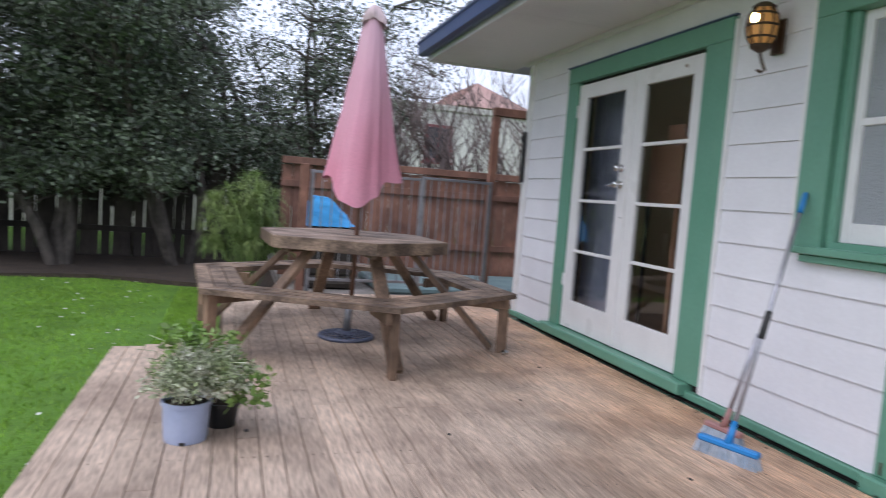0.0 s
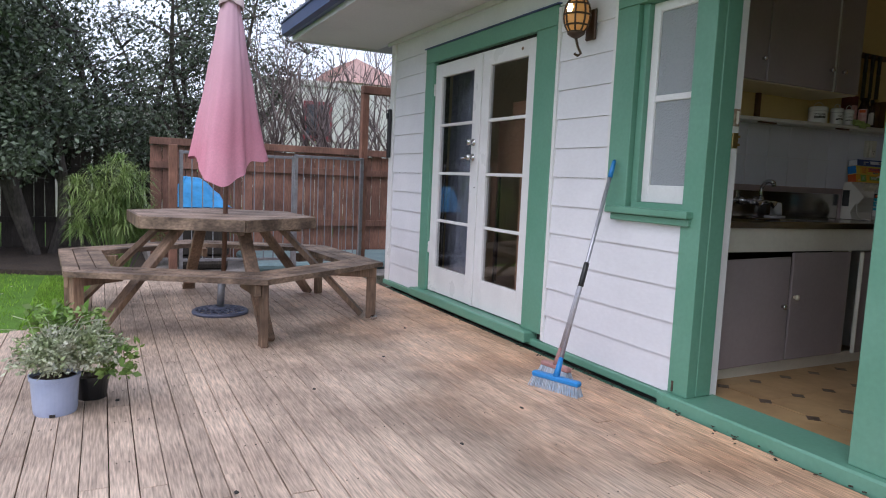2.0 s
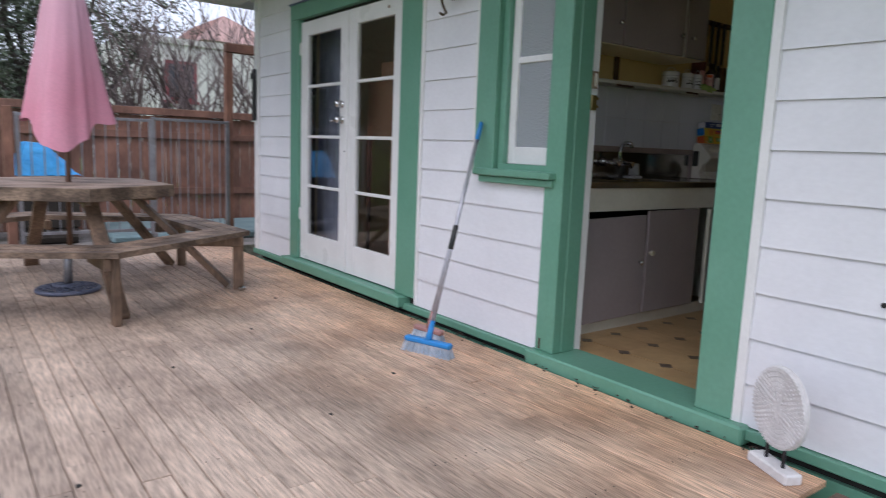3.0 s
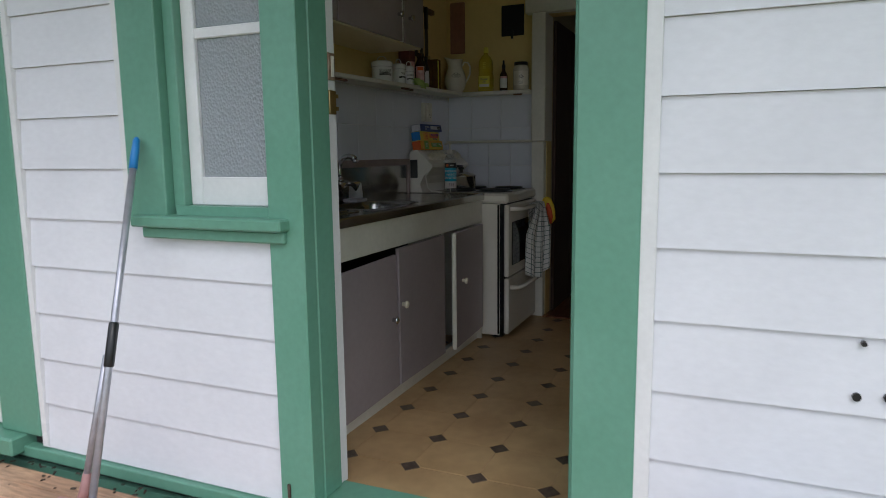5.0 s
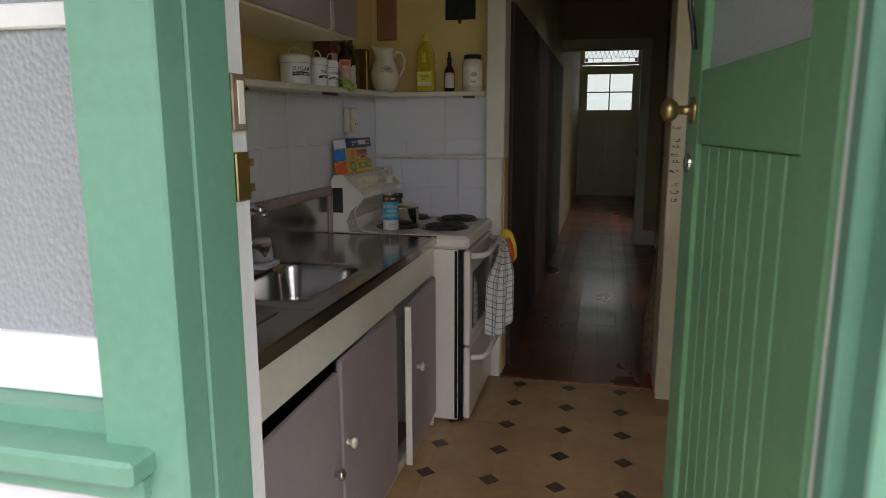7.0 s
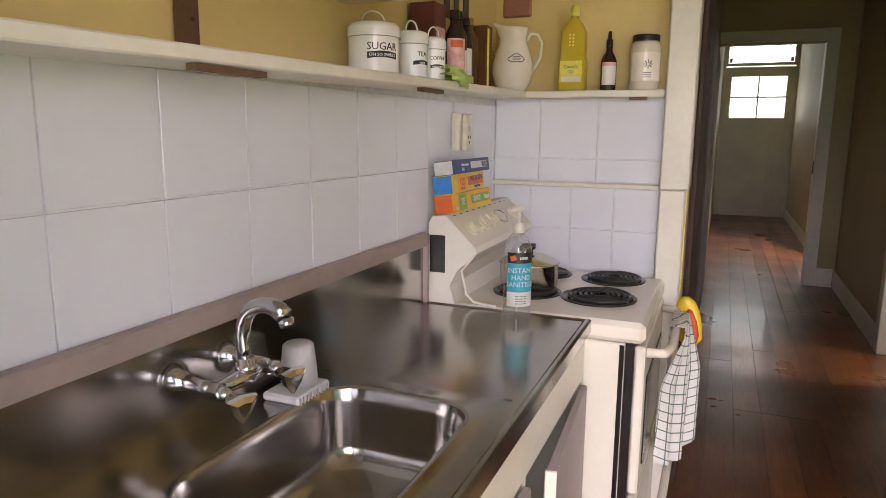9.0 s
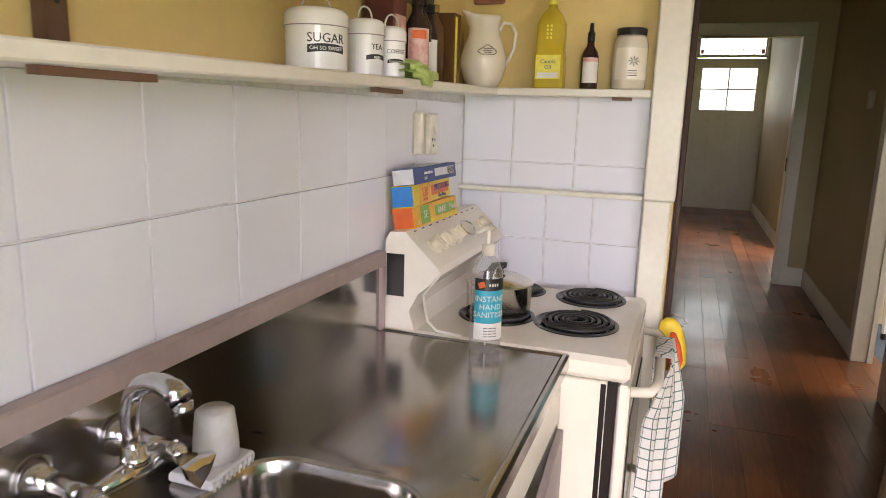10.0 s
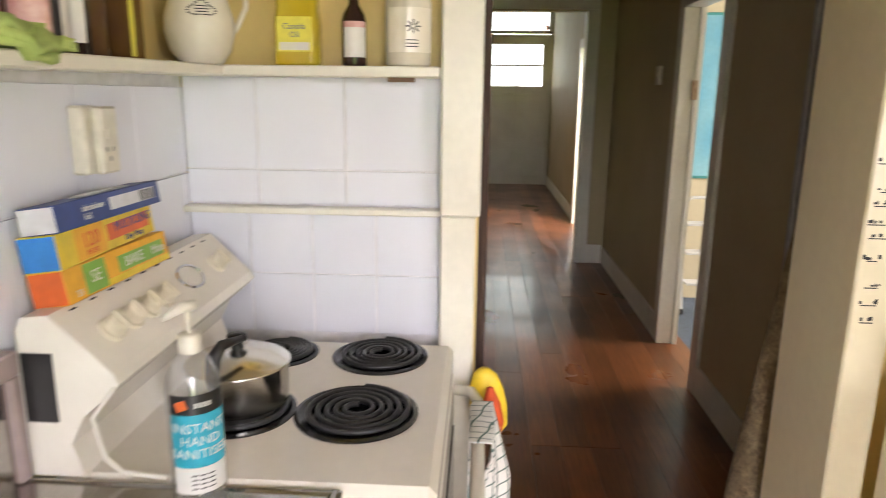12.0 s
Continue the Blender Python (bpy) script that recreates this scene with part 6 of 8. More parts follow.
def bench():
    t = thing("sink_cabinet", (4.2, 2.4, KF), "painted sink cabinet with mauve-grey doors and a white rail", "kitchen cabinet")
    part("rail", bx(3.23, 5.10, 2.165, 2.19, 0.785, 0.918), CREAMW, t)
    part("plinth", bx(3.23, 5.10, 2.19, 2.215, KF, 0.125), CREAMW, t)
    part("bottom_rail", bx(3.23, 5.10, 2.17, 2.19, 0.10, 0.135), CREAMW, t)
    part("side_panel", bx(5.10, 5.122, 2.165, 2.675, KF, 0.918), CREAMW, t)
    # back panel coloured near-black for the shade inside the cabinet
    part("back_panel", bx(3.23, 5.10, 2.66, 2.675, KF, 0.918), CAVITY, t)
    part("stile", bx(4.495, 4.525, 2.168, 2.19, 0.136, 0.784), CREAMW, t)
    for a, b, tilt, kn, lab in ((3.26, 3.945, 1.2, (3.895, 0.465), "mauve-grey door standing slightly askew"), (3.955, 4.49, 0, (3.985, 0.515), ""), (4.572, 5.085, 3.0, (4.69, 0.50), "mauve-grey door standing ajar")):
        m = Matrix.Translation((b, 2.165, 0)) @ pose(0, 0, 0, 0, 0, tilt if a > 4.5 else 0) @ pose(0, 0, 0, 0, -(1.2 if a < 3.3 else 0), 0) @ Matrix.Translation((-b, -2.165, 0))
        top = 0.778 if a > 3.3 else 0.755
        d = part("door", box(bmesh.new(), a, b, 2.146, 2.164, 0.137, top, bev=0.003, m=m), MAUVE, t, lab)
        bm = lathe(bmesh.new(), [(0.010, 0), (0.009, 0.012), (0.017, 0.018), (0.017, 0.026), (0.008, 0.031), (0, 0.031)], (0, 0, 0), 16)
        bmesh.ops.transform(bm, matrix=m @ Matrix.Translation((kn[0], 2.146, kn[1])) @ pose(0, 0, 0, 90), verts=bm.verts)
        part("knob", bm, CHROME if a < 3.3 else KNOB, d, smooth=True)
        if a > 4.5:
            part("edge_strip", box(bmesh.new(), a - 0.008, a - 0.001, 2.14, 2.164, 0.137, top, m=m), CREAMW, d)
    for z in (0.25, 0.66):
        part("hinge", bx(5.086, 5.096, 2.155, 2.168, z - 0.035, z + 0.035), RUST, t)
    # stainless top with a pressed bowl
    s = thing("kitchen_sink", (4.2, 2.4, 0.92), "stained stainless steel sink top with one bowl and a splashback", "sink")
    bm = bmesh.new()
    X0, X1, Y0, Y1 = 3.22, 5.125, 2.150, 2.664
    hx0, hx1, hy0, hy1 = 3.93, 4.43, 2.245, 2.565
    n = 6
    hole = rounded(hx0, hx1, hy0, hy1, 0.085, n)
    outer = []
    for (x, y) in hole:
        cx, cy = (hx0 + hx1) / 2, (hy0 + hy1) / 2
        dx, dy = x - cx, y - cy
        k = min((hx1 + 0.06 - cx) / abs(dx) if dx else 9, (hy1 + 0.055 - cy) / abs(dy) if dy else 9)
        outer.append((cx + dx * k, cy + dy * k))
    ax0, ax1, ay0, ay1 = hx0 - 0.06, hx1 + 0.06, hy0 - 0.055, hy1 + 0.055
    z = BT
    rings = [[(x, y, z) for x, y in outer], [(x, y, z) for x, y in rounded(hx0 - 0.012, hx1 + 0.012, hy0 - 0.012, hy1 + 0.012, 0.095, n)],
             [(x, y, z + 0.003) for x, y in rounded(hx0 - 0.004, hx1 + 0.004, hy0 - 0.004, hy1 + 0.004, 0.088, n)],
             [(x, y, z - 0.004) for x, y in hole]]
    for dz, ins, rr in ((-0.03, 0.006, 0.08), (-0.12, 0.014, 0.075), (-0.148, 0.024, 0.07), (-0.16, 0.05, 0.055)):
        rings.append([(x, y, z + dz) for x, y in rounded(hx0 + ins, hx1 - ins, hy0 + ins, hy1 - ins, rr, n)])
    rings.append([(x, y, z - 0.166) for x, y in rounded(4.16, 4.20, 2.385, 2.425, 0.019, n)])
    loft(bm, rings, cap_last=True)
    bowl = part("bowl", bm, STEEL, s, smooth=True)
    bm = bmesh.new()
    # flat top round the bowl, front nosing, raised lip
    for a in ((X0, ax0, ay0, ay1), (ax1, X1 - 0.012, ay0, ay1), (X0, X1 - 0.012, Y0 + 0.02, ay0), (X0, X1 - 0.012, ay1, Y1)):
        vs = [bm.verts.new(p) for p in ((a[0], a[2], z), (a[1], a[2], z), (a[1], a[3], z), (a[0], a[3], z))]
        bm.faces.new(vs)
    prof = [(Y0 + 0.02, z), (Y0 + 0.014, z + 0.004), (Y0 + 0.006, z + 0.004), (Y0, z - 0.002), (Y0 - 0.001, z - 0.034), (Y0 + 0.012, z - 0.036), (Y0 + 0.014, z - 0.01)]
    a = [bm.verts.new((X0, y, zz)) for y, zz in prof]
    b = [bm.verts.new((X1, y, zz)) for y, zz in prof]
    for k in range(len(prof) - 1):
        bm.faces.new((a[k], b[k], b[k + 1], a[k + 1]))
    prof = [(X1 - 0.012, z), (X1 - 0.008, z + 0.004), (X1 - 0.003, z + 0.003), (X1, z - 0.002), (X1, z - 0.034)]
    a = [bm.verts.new((x, Y0 + 0.0, zz)) for x, zz in prof]
    b = [bm.verts.new((x, Y1, zz)) for x, zz in prof]
    for k in range(len(prof) - 1):
        bm.faces.new((a[k], b[k], b[k + 1], a[k + 1]))
    part("top", bm, STEEL, s)
    part("splashback", bx(3.18, 5.105, 2.660, 2.668, z, 1.132), STEEL, s)
    part("drain", lathe(bmesh.new(), [(0.03, 0), (0.03, 0.003), (0.018, 0.001), (0, 0.0)], (4.18, 2.405, z - 0.165), 20), BRASS, s)
    bm = bmesh.new()
    for k in range(5):
        tube(bm, [(3.36, 2.27 + 0.06 * k, z + 0.0005), (3.82, 2.27 + 0.06 * k, z + 0.0005)], 0.0035, 6)
    part("drain_rib", bm, STEEL, s, kind="stuff")
    t = thing("splash_trim", (4.2, 2.66, 1.13), "pinkish-brown painted timber trim framing the steel splashback", "trim")
    part("cap", bx(3.18, 5.128, 2.648, 2.6765, 1.133, 1.172, bev=0.003), STRIP, t)
    part("end_piece", bx(5.106, 5.130, 2.650, 2.6765, 0.956, 1.132, bev=0.003), STRIP, t)


def sink_tap():
    t = thing("bridge_tap", (4.10, 2.52, 1.1), "worn chrome wall-mounted bridge tap with faceted handles", "tap")
    zb = 1.066
    for x in (4.09, 4.222):
        part("wall_flange", lathe(bmesh.new(), [(0.0, 0.0), (0.03, 0.0), (0.031, 0.006), (0.018, 0.016), (0.014, 0.03), (0, 0.03)], (x, 2.6595, zb), 20, pose(0, 0, 0, 90)), CHROME, t, smooth=True)
        part("union", tube(bmesh.new(), [(x, 2.64, zb), (x, 2.62, zb), (x, 2.60, zb - 0.003), (x, 2.575, zb - 0.004)], [0.013, 0.016, 0.013, 0.012], 12), CHROME, t, smooth=True)
        s = -1 if x < 4.15 else 1
        hx, hy = x - 0.006, 2.542
        part("nut", tube(bmesh.new(), [(x, 2.580, zb - 0.006), (x, 2.562, zb - 0.006)], 0.016, 6), CHROME, t)
        part("valve", tube(bmesh.new(), [(x, 2.57, zb - 0.006), (x + s * 0.003, 2.555, zb - 0.008), (hx, hy, zb - 0.010)], [0.013, 0.013, 0.011], 12), CHROME, t, smooth=True)
        # faceted three-cornered handle
        d = Vector((-0.22 if s > 0 else -0.30, -0.9, -0.12)).normalized()
        side = d.cross(Vector((0, 0, 1))).normalized()
        up = side.cross(d)
        base = Vector((hx, hy, zb - 0.010))
        bm = bmesh.new()
        rings = []
        for f, r in ((0.0, 0.010), (0.012, 0.014), (0.034, 0.027), (0.042, 0.026)):
            ring = []
            for k in range(6):
                a = 2 * math.pi * k / 6 + 0.5
                rr = r * (1.12 if k % 2 == 0 else 0.72)
                ring.append(base + d * f + side * rr * math.cos(a) + up * rr * math.sin(a))
            rings.append(ring)
        rings.append([base + d * 0.046 + (p - base - d * 0.042) * 0.5 for p in rings[-1]])
        loft(bm, rings, cap_last=True, cap_first=True)
        part("handle", bm, CHROME, t)
    part("bridge", tube(bmesh.new(), [(4.09, 2.573, zb - 0.005), (4.163, 2.57, zb - 0.004), (4.222, 2.573, zb - 0.005)], [0.011, 0.017, 0.011], 12), CHROME, t, smooth=True)
    part("collar", lathe(bmesh.new(), [(0, 0), (0.019, 0), (0.019, 0.012), (0.015, 0.014), (0.015, 0.024), (0, 0.024)], (4.163, 2.57, zb + 0.004), 18), CHROME, t, smooth=True)
    pts = [(4.163, 2.57, zb + 0.02), (4.162, 2.573, zb + 0.045), (4.161, 2.573, zb + 0.068), (4.160, 2.568, zb + 0.090), (4.158, 2.558, zb + 0.108), (4.156, 2.543, zb + 0.121), (4.153, 2.524, zb + 0.128), (4.151, 2.505, zb + 0.129), (4.149, 2.488, zb + 0.125), (4.147, 2.475, zb + 0.116)]
    part("spout", tube(bmesh.new(), pts, [0.012, 0.0122, 0.0125, 0.0125, 0.013, 0.013, 0.0135, 0.014, 0.015, 0.0155], 16), CHROME, t, smooth=True)
    part("aerator", tube(bmesh.new(), [(4.1468, 2.4735, zb + 0.113), (4.146, 2.470, zb + 0.099)], 0.0125, 14), CHROME, t, smooth=True)
    u = thing("frosted_cup", (4.30, 2.61, BT), "frosted plastic cup on a small white soap tray by the splashback", "cup")
    part("cup", lathe(bmesh.new(), [(0.034, 0.0), (0.037, 0.0), (0.036, 0.03), (0.031, 0.078), (0.025, 0.083), (0.0, 0.083)], (4.36, 2.60, BT + 0.021), 24), FROST, u, smooth=True)
    part("tray", bx(4.29, 4.405, 2.555, 2.64, BT + 0.001, BT + 0.018, bev=0.005), CARDW, u)
    for k in range(9):
        x = 4.293 + 0.012 * k
        part("rib", bx(x, x + 0.004, 2.5515, 2.5545, BT + 0.003, BT + 0.017), FROST, u)


def stove():
    x0, x1, yf, yb = 5.137, 5.765, 2.03, 2.655
    t = thing("stove", (5.45, 2.3, KF), "white freestanding electric stove with four coil hotplates beside the bench", "stove")
    part("body", bx(x0, x1, yf + 0.025, yb, KF + 0.02, 0.895, bev=0.004), ENAMEL, t)
    part("side_seam", bx(x0 - 0.0015, x0 + 0.002, yf + 0.027, yf + 0.040, KF + 0.03, 0.89), OVENBL, t)
    part("hob", bx(x0 - 0.006, x1 + 0.006, yf - 0.028, yb - 0.03, 0.897, 0.958, bev=0.014), ENAMEL, t, smooth=False)
    part("front_frame", bx(x0, x1, yf, yf + 0.024, KF + 0.02, 0.895), OVENBL, t)
    # oven door, window, handle
    d = part("oven_door", bx(x0 + 0.004, x1 - 0.004, yf - 0.03, yf - 0.001, 0.445, 0.890, bev=0.006), ENAMEL, t)
    part("oven_window", bx(x0 + 0.07, x1 - 0.07, yf - 0.034, yf - 0.0301, 0.51, 0.78, bev=0.004), OVENBL, d)
    part("drawer", bx(x0 + 0.004, x1 - 0.004, yf - 0.03, yf - 0.001, KF + 0.03, 0.435, bev=0.006), ENAMEL, t)
    for z, nm in ((0.862, "handle"), (0.375, "drawer_handle")):
        pts = [(x0 + 0.045, yf - 0.028, z), (x0 + 0.06, yf - 0.075, z), (x0 + 0.12, yf - 0.092, z), (x1 - 0.12, yf - 0.092, z), (x1 - 0.06, yf - 0.075, z), (x1 - 0.045, yf - 0.028, z)]
        part(nm, tube(bmesh.new(), pts, 0.0135, 12), ENAMEL, t, smooth=True)
    for x in (x0 + 0.06, x1 - 0.06):
        for y in (yf + 0.07, yb - 0.06):
            part("foot", tube(bmesh.new(), [(x, y, KF), (x, y, KF + 0.022)], 0.015), BLACKP, t)
    # backguard with a sloped knob panel
    prof = [(yb, 0.955), (yb, 1.20), (yb - 0.012, 1.222), (yb - 0.055, 1.226), (yb - 0.15, 1.135), (yb - 0.158, 1.118), (yb - 0.15, 1.108), (yb - 0.095, 1.06), (yb - 0.07, 1.01), (yb - 0.085, 0.962), (yb - 0.09, 0.955)]
    bm = bmesh.new()
    lo = [bm.verts.new((x0 - 0.002, y, z)) for y, z in prof]
    hi = [bm.verts.new((x1, y, z)) for y, z in prof]
    n = len(prof)
    bm.faces.new(lo), bm.faces.new(hi[::-1])
    for k in range(n):
        bm.faces.new((lo[k], hi[k], hi[(k + 1) % n], lo[(k + 1) % n]))
    guard = part("backguard", bm, ENAMEL, t)
    part("side_bead", tube(bmesh.new(), [(x0 - 0.003, yb - 0.15, 1.112), (x0 - 0.003, yb - 0.11, 1.06), (x0 - 0.003, yb - 0.125, 0.99), (x0 - 0.003, yb - 0.15, 0.968), (x0 - 0.003, yb - 0.22, 0.962)], 0.004, 6), CREAMW, guard, smooth=True)
    part("tape", bx(x0 - 0.0045, x0 - 0.0025, yb - 0.055, yb - 0.005, 1.05, 1.165), BLACKP, guard, "black adhesive tape patch")
    slope = math.degrees(math.atan2(1.226 - 1.135, 0.095))

    def on_panel(x, f, lift=0.0):
        y, z = yb - 0.15 + 0.095 * f, 1.135 + 0.091 * f
        return Matrix.Translation((x, y, z)) @ pose(0, 0, 0, slope, 0, 0) @ Matrix.Translation((0, 0, lift))
    for x in (5.215, 5.275, 5.335, 5.395, 5.66):
        bm = lathe(bmesh.new(), [(0.024, 0), (0.024, 0.006), (0.019, 0.008), (0.018, 0.026), (0.014, 0.029), (0, 0.029)], (0, 0, 0), 20)
        box(bm, -0.004, 0.004, -0.019, 0.019, 0.026, 0.034, bev=0.001)
        bmesh.ops.transform(bm, matrix=on_panel(x, 0.45), verts=bm.verts)
        part("control_knob", bm, KNOB, guard, smooth=False)
    bm = bmesh.new()
    tube(bm, [on_panel(5.53, 0.5, 0.004) @ Vector((0.045 * math.cos(a), 0.028 * math.sin(a), 0)) for a in [2 * math.pi * k / 24 for k in range(24)]], 0.003, 5, close=True)
    part("clock_ring", bm, CHROME, guard)
    for k in range(10):
        x = 5.19 + 0.057 * k
        bm = box(bmesh.new(), -0.009, 0.009, -0.0015, 0.0015, 0, 0.0006, m=on_panel(x, 0.93, 0.0002))
        part("marking", bm, INK, guard)
    # coils
    for cx, cy, r in ((5.385, 2.175, 0.108), (5.675, 2.172, 0.100), (5.675, 2.41, 0.078), (5.375, 2.405, 0.100)):
        part("drip_bowl", lathe(bmesh.new(), [(r + 0.012, 0.0), (r + 0.012, 0.004), (r + 0.004, 0.006), (r - 0.006, 0.002), (0, 0.0012)], (cx, cy, 0.9575), 36), OVENBL, t, smooth=False)
        pts = []
        turns = 5
        for k in range(turns * 26 + 1):
            a = 2 * math.pi * k / 26
            rr = 0.018 + (r - 0.022) * k / (turns * 26)
            pts.append((cx + rr * math.cos(a), cy + rr * math.sin(a), 0.9675))
        part("coil", tube(bmesh.new(), pts, 0.0058, 6), COIL, t, smooth=True)


def saucepan():
    cx, cy, z = 5.39, 2.405, 0.974
    t = thing("saucepan", (cx, cy, z), "polished steel saucepan with a domed lid on the hotplate", "saucepan")
    part("pan", lathe(bmesh.new(), [(0, 0), (0.088, 0), (0.094, 0.006), (0.096, 0.078), (0.100, 0.082), (0.096, 0.084), (0.092, 0.078), (0.090, 0.008), (0, 0.006)], (cx, cy, z), 40), PANST, t, smooth=True)
    part("lid", lathe(bmesh.new(), [(0.098, 0.084), (0.093, 0.088), (0.063, 0.102), (0.02, 0.109), (0, 0.11)], (cx, cy, z), 40), PANST, t, "domed steel lid", smooth=True)
    part("lid_knob", lathe(bmesh.new(), [(0.012, 0.11), (0.01, 0.12), (0.02, 0.126), (0.018, 0.136), (0, 0.139)], (cx, cy, z), 18), BLACKP, t, smooth=True)
    pts = [(cx - 0.092, cy + 0.012, z + 0.064), (cx - 0.104, cy + 0.010, z + 0.09), (cx - 0.102, cy + 0.006, z + 0.125), (cx - 0.085, cy - 0.004, z + 0.146), (cx - 0.045, cy - 0.028, z + 0.146)]
    part("handle", tube(bmesh.new(), pts, [0.010, 0.013, 0.014, 0.010, 0.006], 10), BLACKP, t, smooth=True)


def sanitiser(name, x, y, z, toward, label):
    t = thing(name, (x, y, z), label, "pump bottle")
    prof = [(0, 0.0), (0.036, 0.0), (0.0395, 0.004), (0.0395, 0.185), (0.037, 0.203), (0.026, 0.230), (0.0145, 0.243), (0.0145, 0.252), (0, 0.252)]
    part("bottle", lathe(bmesh.new(), prof, (x, y, z), 32), CLEARP, t, smooth=True).visible_shadow = False
    part("collar", lathe(bmesh.new(), [(0.016, 0.242), (0.0165, 0.268), (0.008, 0.27), (0, 0.27)], (x, y, z), 20), PUMP, t, smooth=True)
    part("stem", tube(bmesh.new(), [(x, y, z + 0.27), (x, y, z + 0.305)], 0.0045, 10), PUMP, t)
    a = math.atan2(toward[1] - y, toward[0] - x)
    ca, sa = math.cos(a - 0.9), math.sin(a - 0.9)
    part("nozzle", tube(bmesh.new(), [(x - 0.012 * ca, y - 0.012 * sa, z + 0.308), (x + 0.01 * ca, y + 0.01 * sa, z + 0.310), (x + 0.038 * ca, y + 0.038 * sa, z + 0.300)], [0.008, 0.008, 0.004], 10), PUMP, t, smooth=True)
    part("dip_tube", tube(bmesh.new(), [(x, y, z + 0.01), (x, y, z + 0.2)], 0.002, 6), PUMP, t)

    def sleeve(nm, z0, z1, half, mat_, off=0.0):
        bm = bmesh.new()
        k = 20
        lo, hi = [], []
        for i in range(k + 1):
            ang = a + off + half * (2 * i / k - 1)
            r = 0.0399
            lo.append(bm.verts.new((x + r * math.cos(ang), y + r * math.sin(ang), z + z0)))
            hi.append(bm.verts.new((x + r * math.cos(ang), y + r * math.sin(ang), z + z1)))
        for i in range(k):
            bm.faces.new((lo[i], lo[i + 1], hi[i + 1], hi[i]))
        return part(nm, bm, mat_, t, smooth=True)
    o = 0.25
    sleeve("label_top", 0.160, 0.190, 1.1, BLACKP, o)
    sleeve("label_middle", 0.078, 0.1598, 1.1, SANLAB, o)
    sleeve("label_bottom", 0.036, 0.0778, 1.1, PAPER, o)
    w = text_part("words", "INSTANT\nHAND\nSANITISER", 0.020, Matrix.Translation((0, 0.119, 0.0006)), PAPER, t)
    wrap_words(w, (x, y, z), 0.0399, a + o)
    bm = bmesh.new()
    for k in range(4):
        for q in range(3):
            ang = a + o - 0.3 + 0.3 * q
            px, py = x + 0.0404 * math.cos(ang), y + 0.0404 * math.sin(ang)
            box(bm, -0.0003, 0.0003, -0.0045, 0.0045, 0, 0.0018, m=pose(px, py, z + 0.044 + 0.007 * k, 0, 0, math.degrees(ang)))
    part("small_print", bm, INK, t, kind="stuff")
    bm = bmesh.new()
    ang = a + o - 0.55
    box(bm, -0.0003, 0.0005, -0.008, 0.008, 0, 0.014, m=pose(x + 0.0403 * math.cos(ang), y + 0.0403 * math.sin(ang), z + 0.168, 20, 0, math.degrees(ang)))
    part("mark", bm, CARDR, t)
    bm = bmesh.new()
    for q in range(4):
        ang = a + o - 0.1 + 0.16 * q
        box(bm, -0.0003, 0.0004, -0.002, 0.002, 0, 0.007, m=pose(x + 0.0403 * math.cos(ang), y + 0.0403 * math.sin(ang), z + 0.171, 0, 0, math.degrees(ang)))
    part("brand_bars", bm, PAPER, t, kind="stuff")


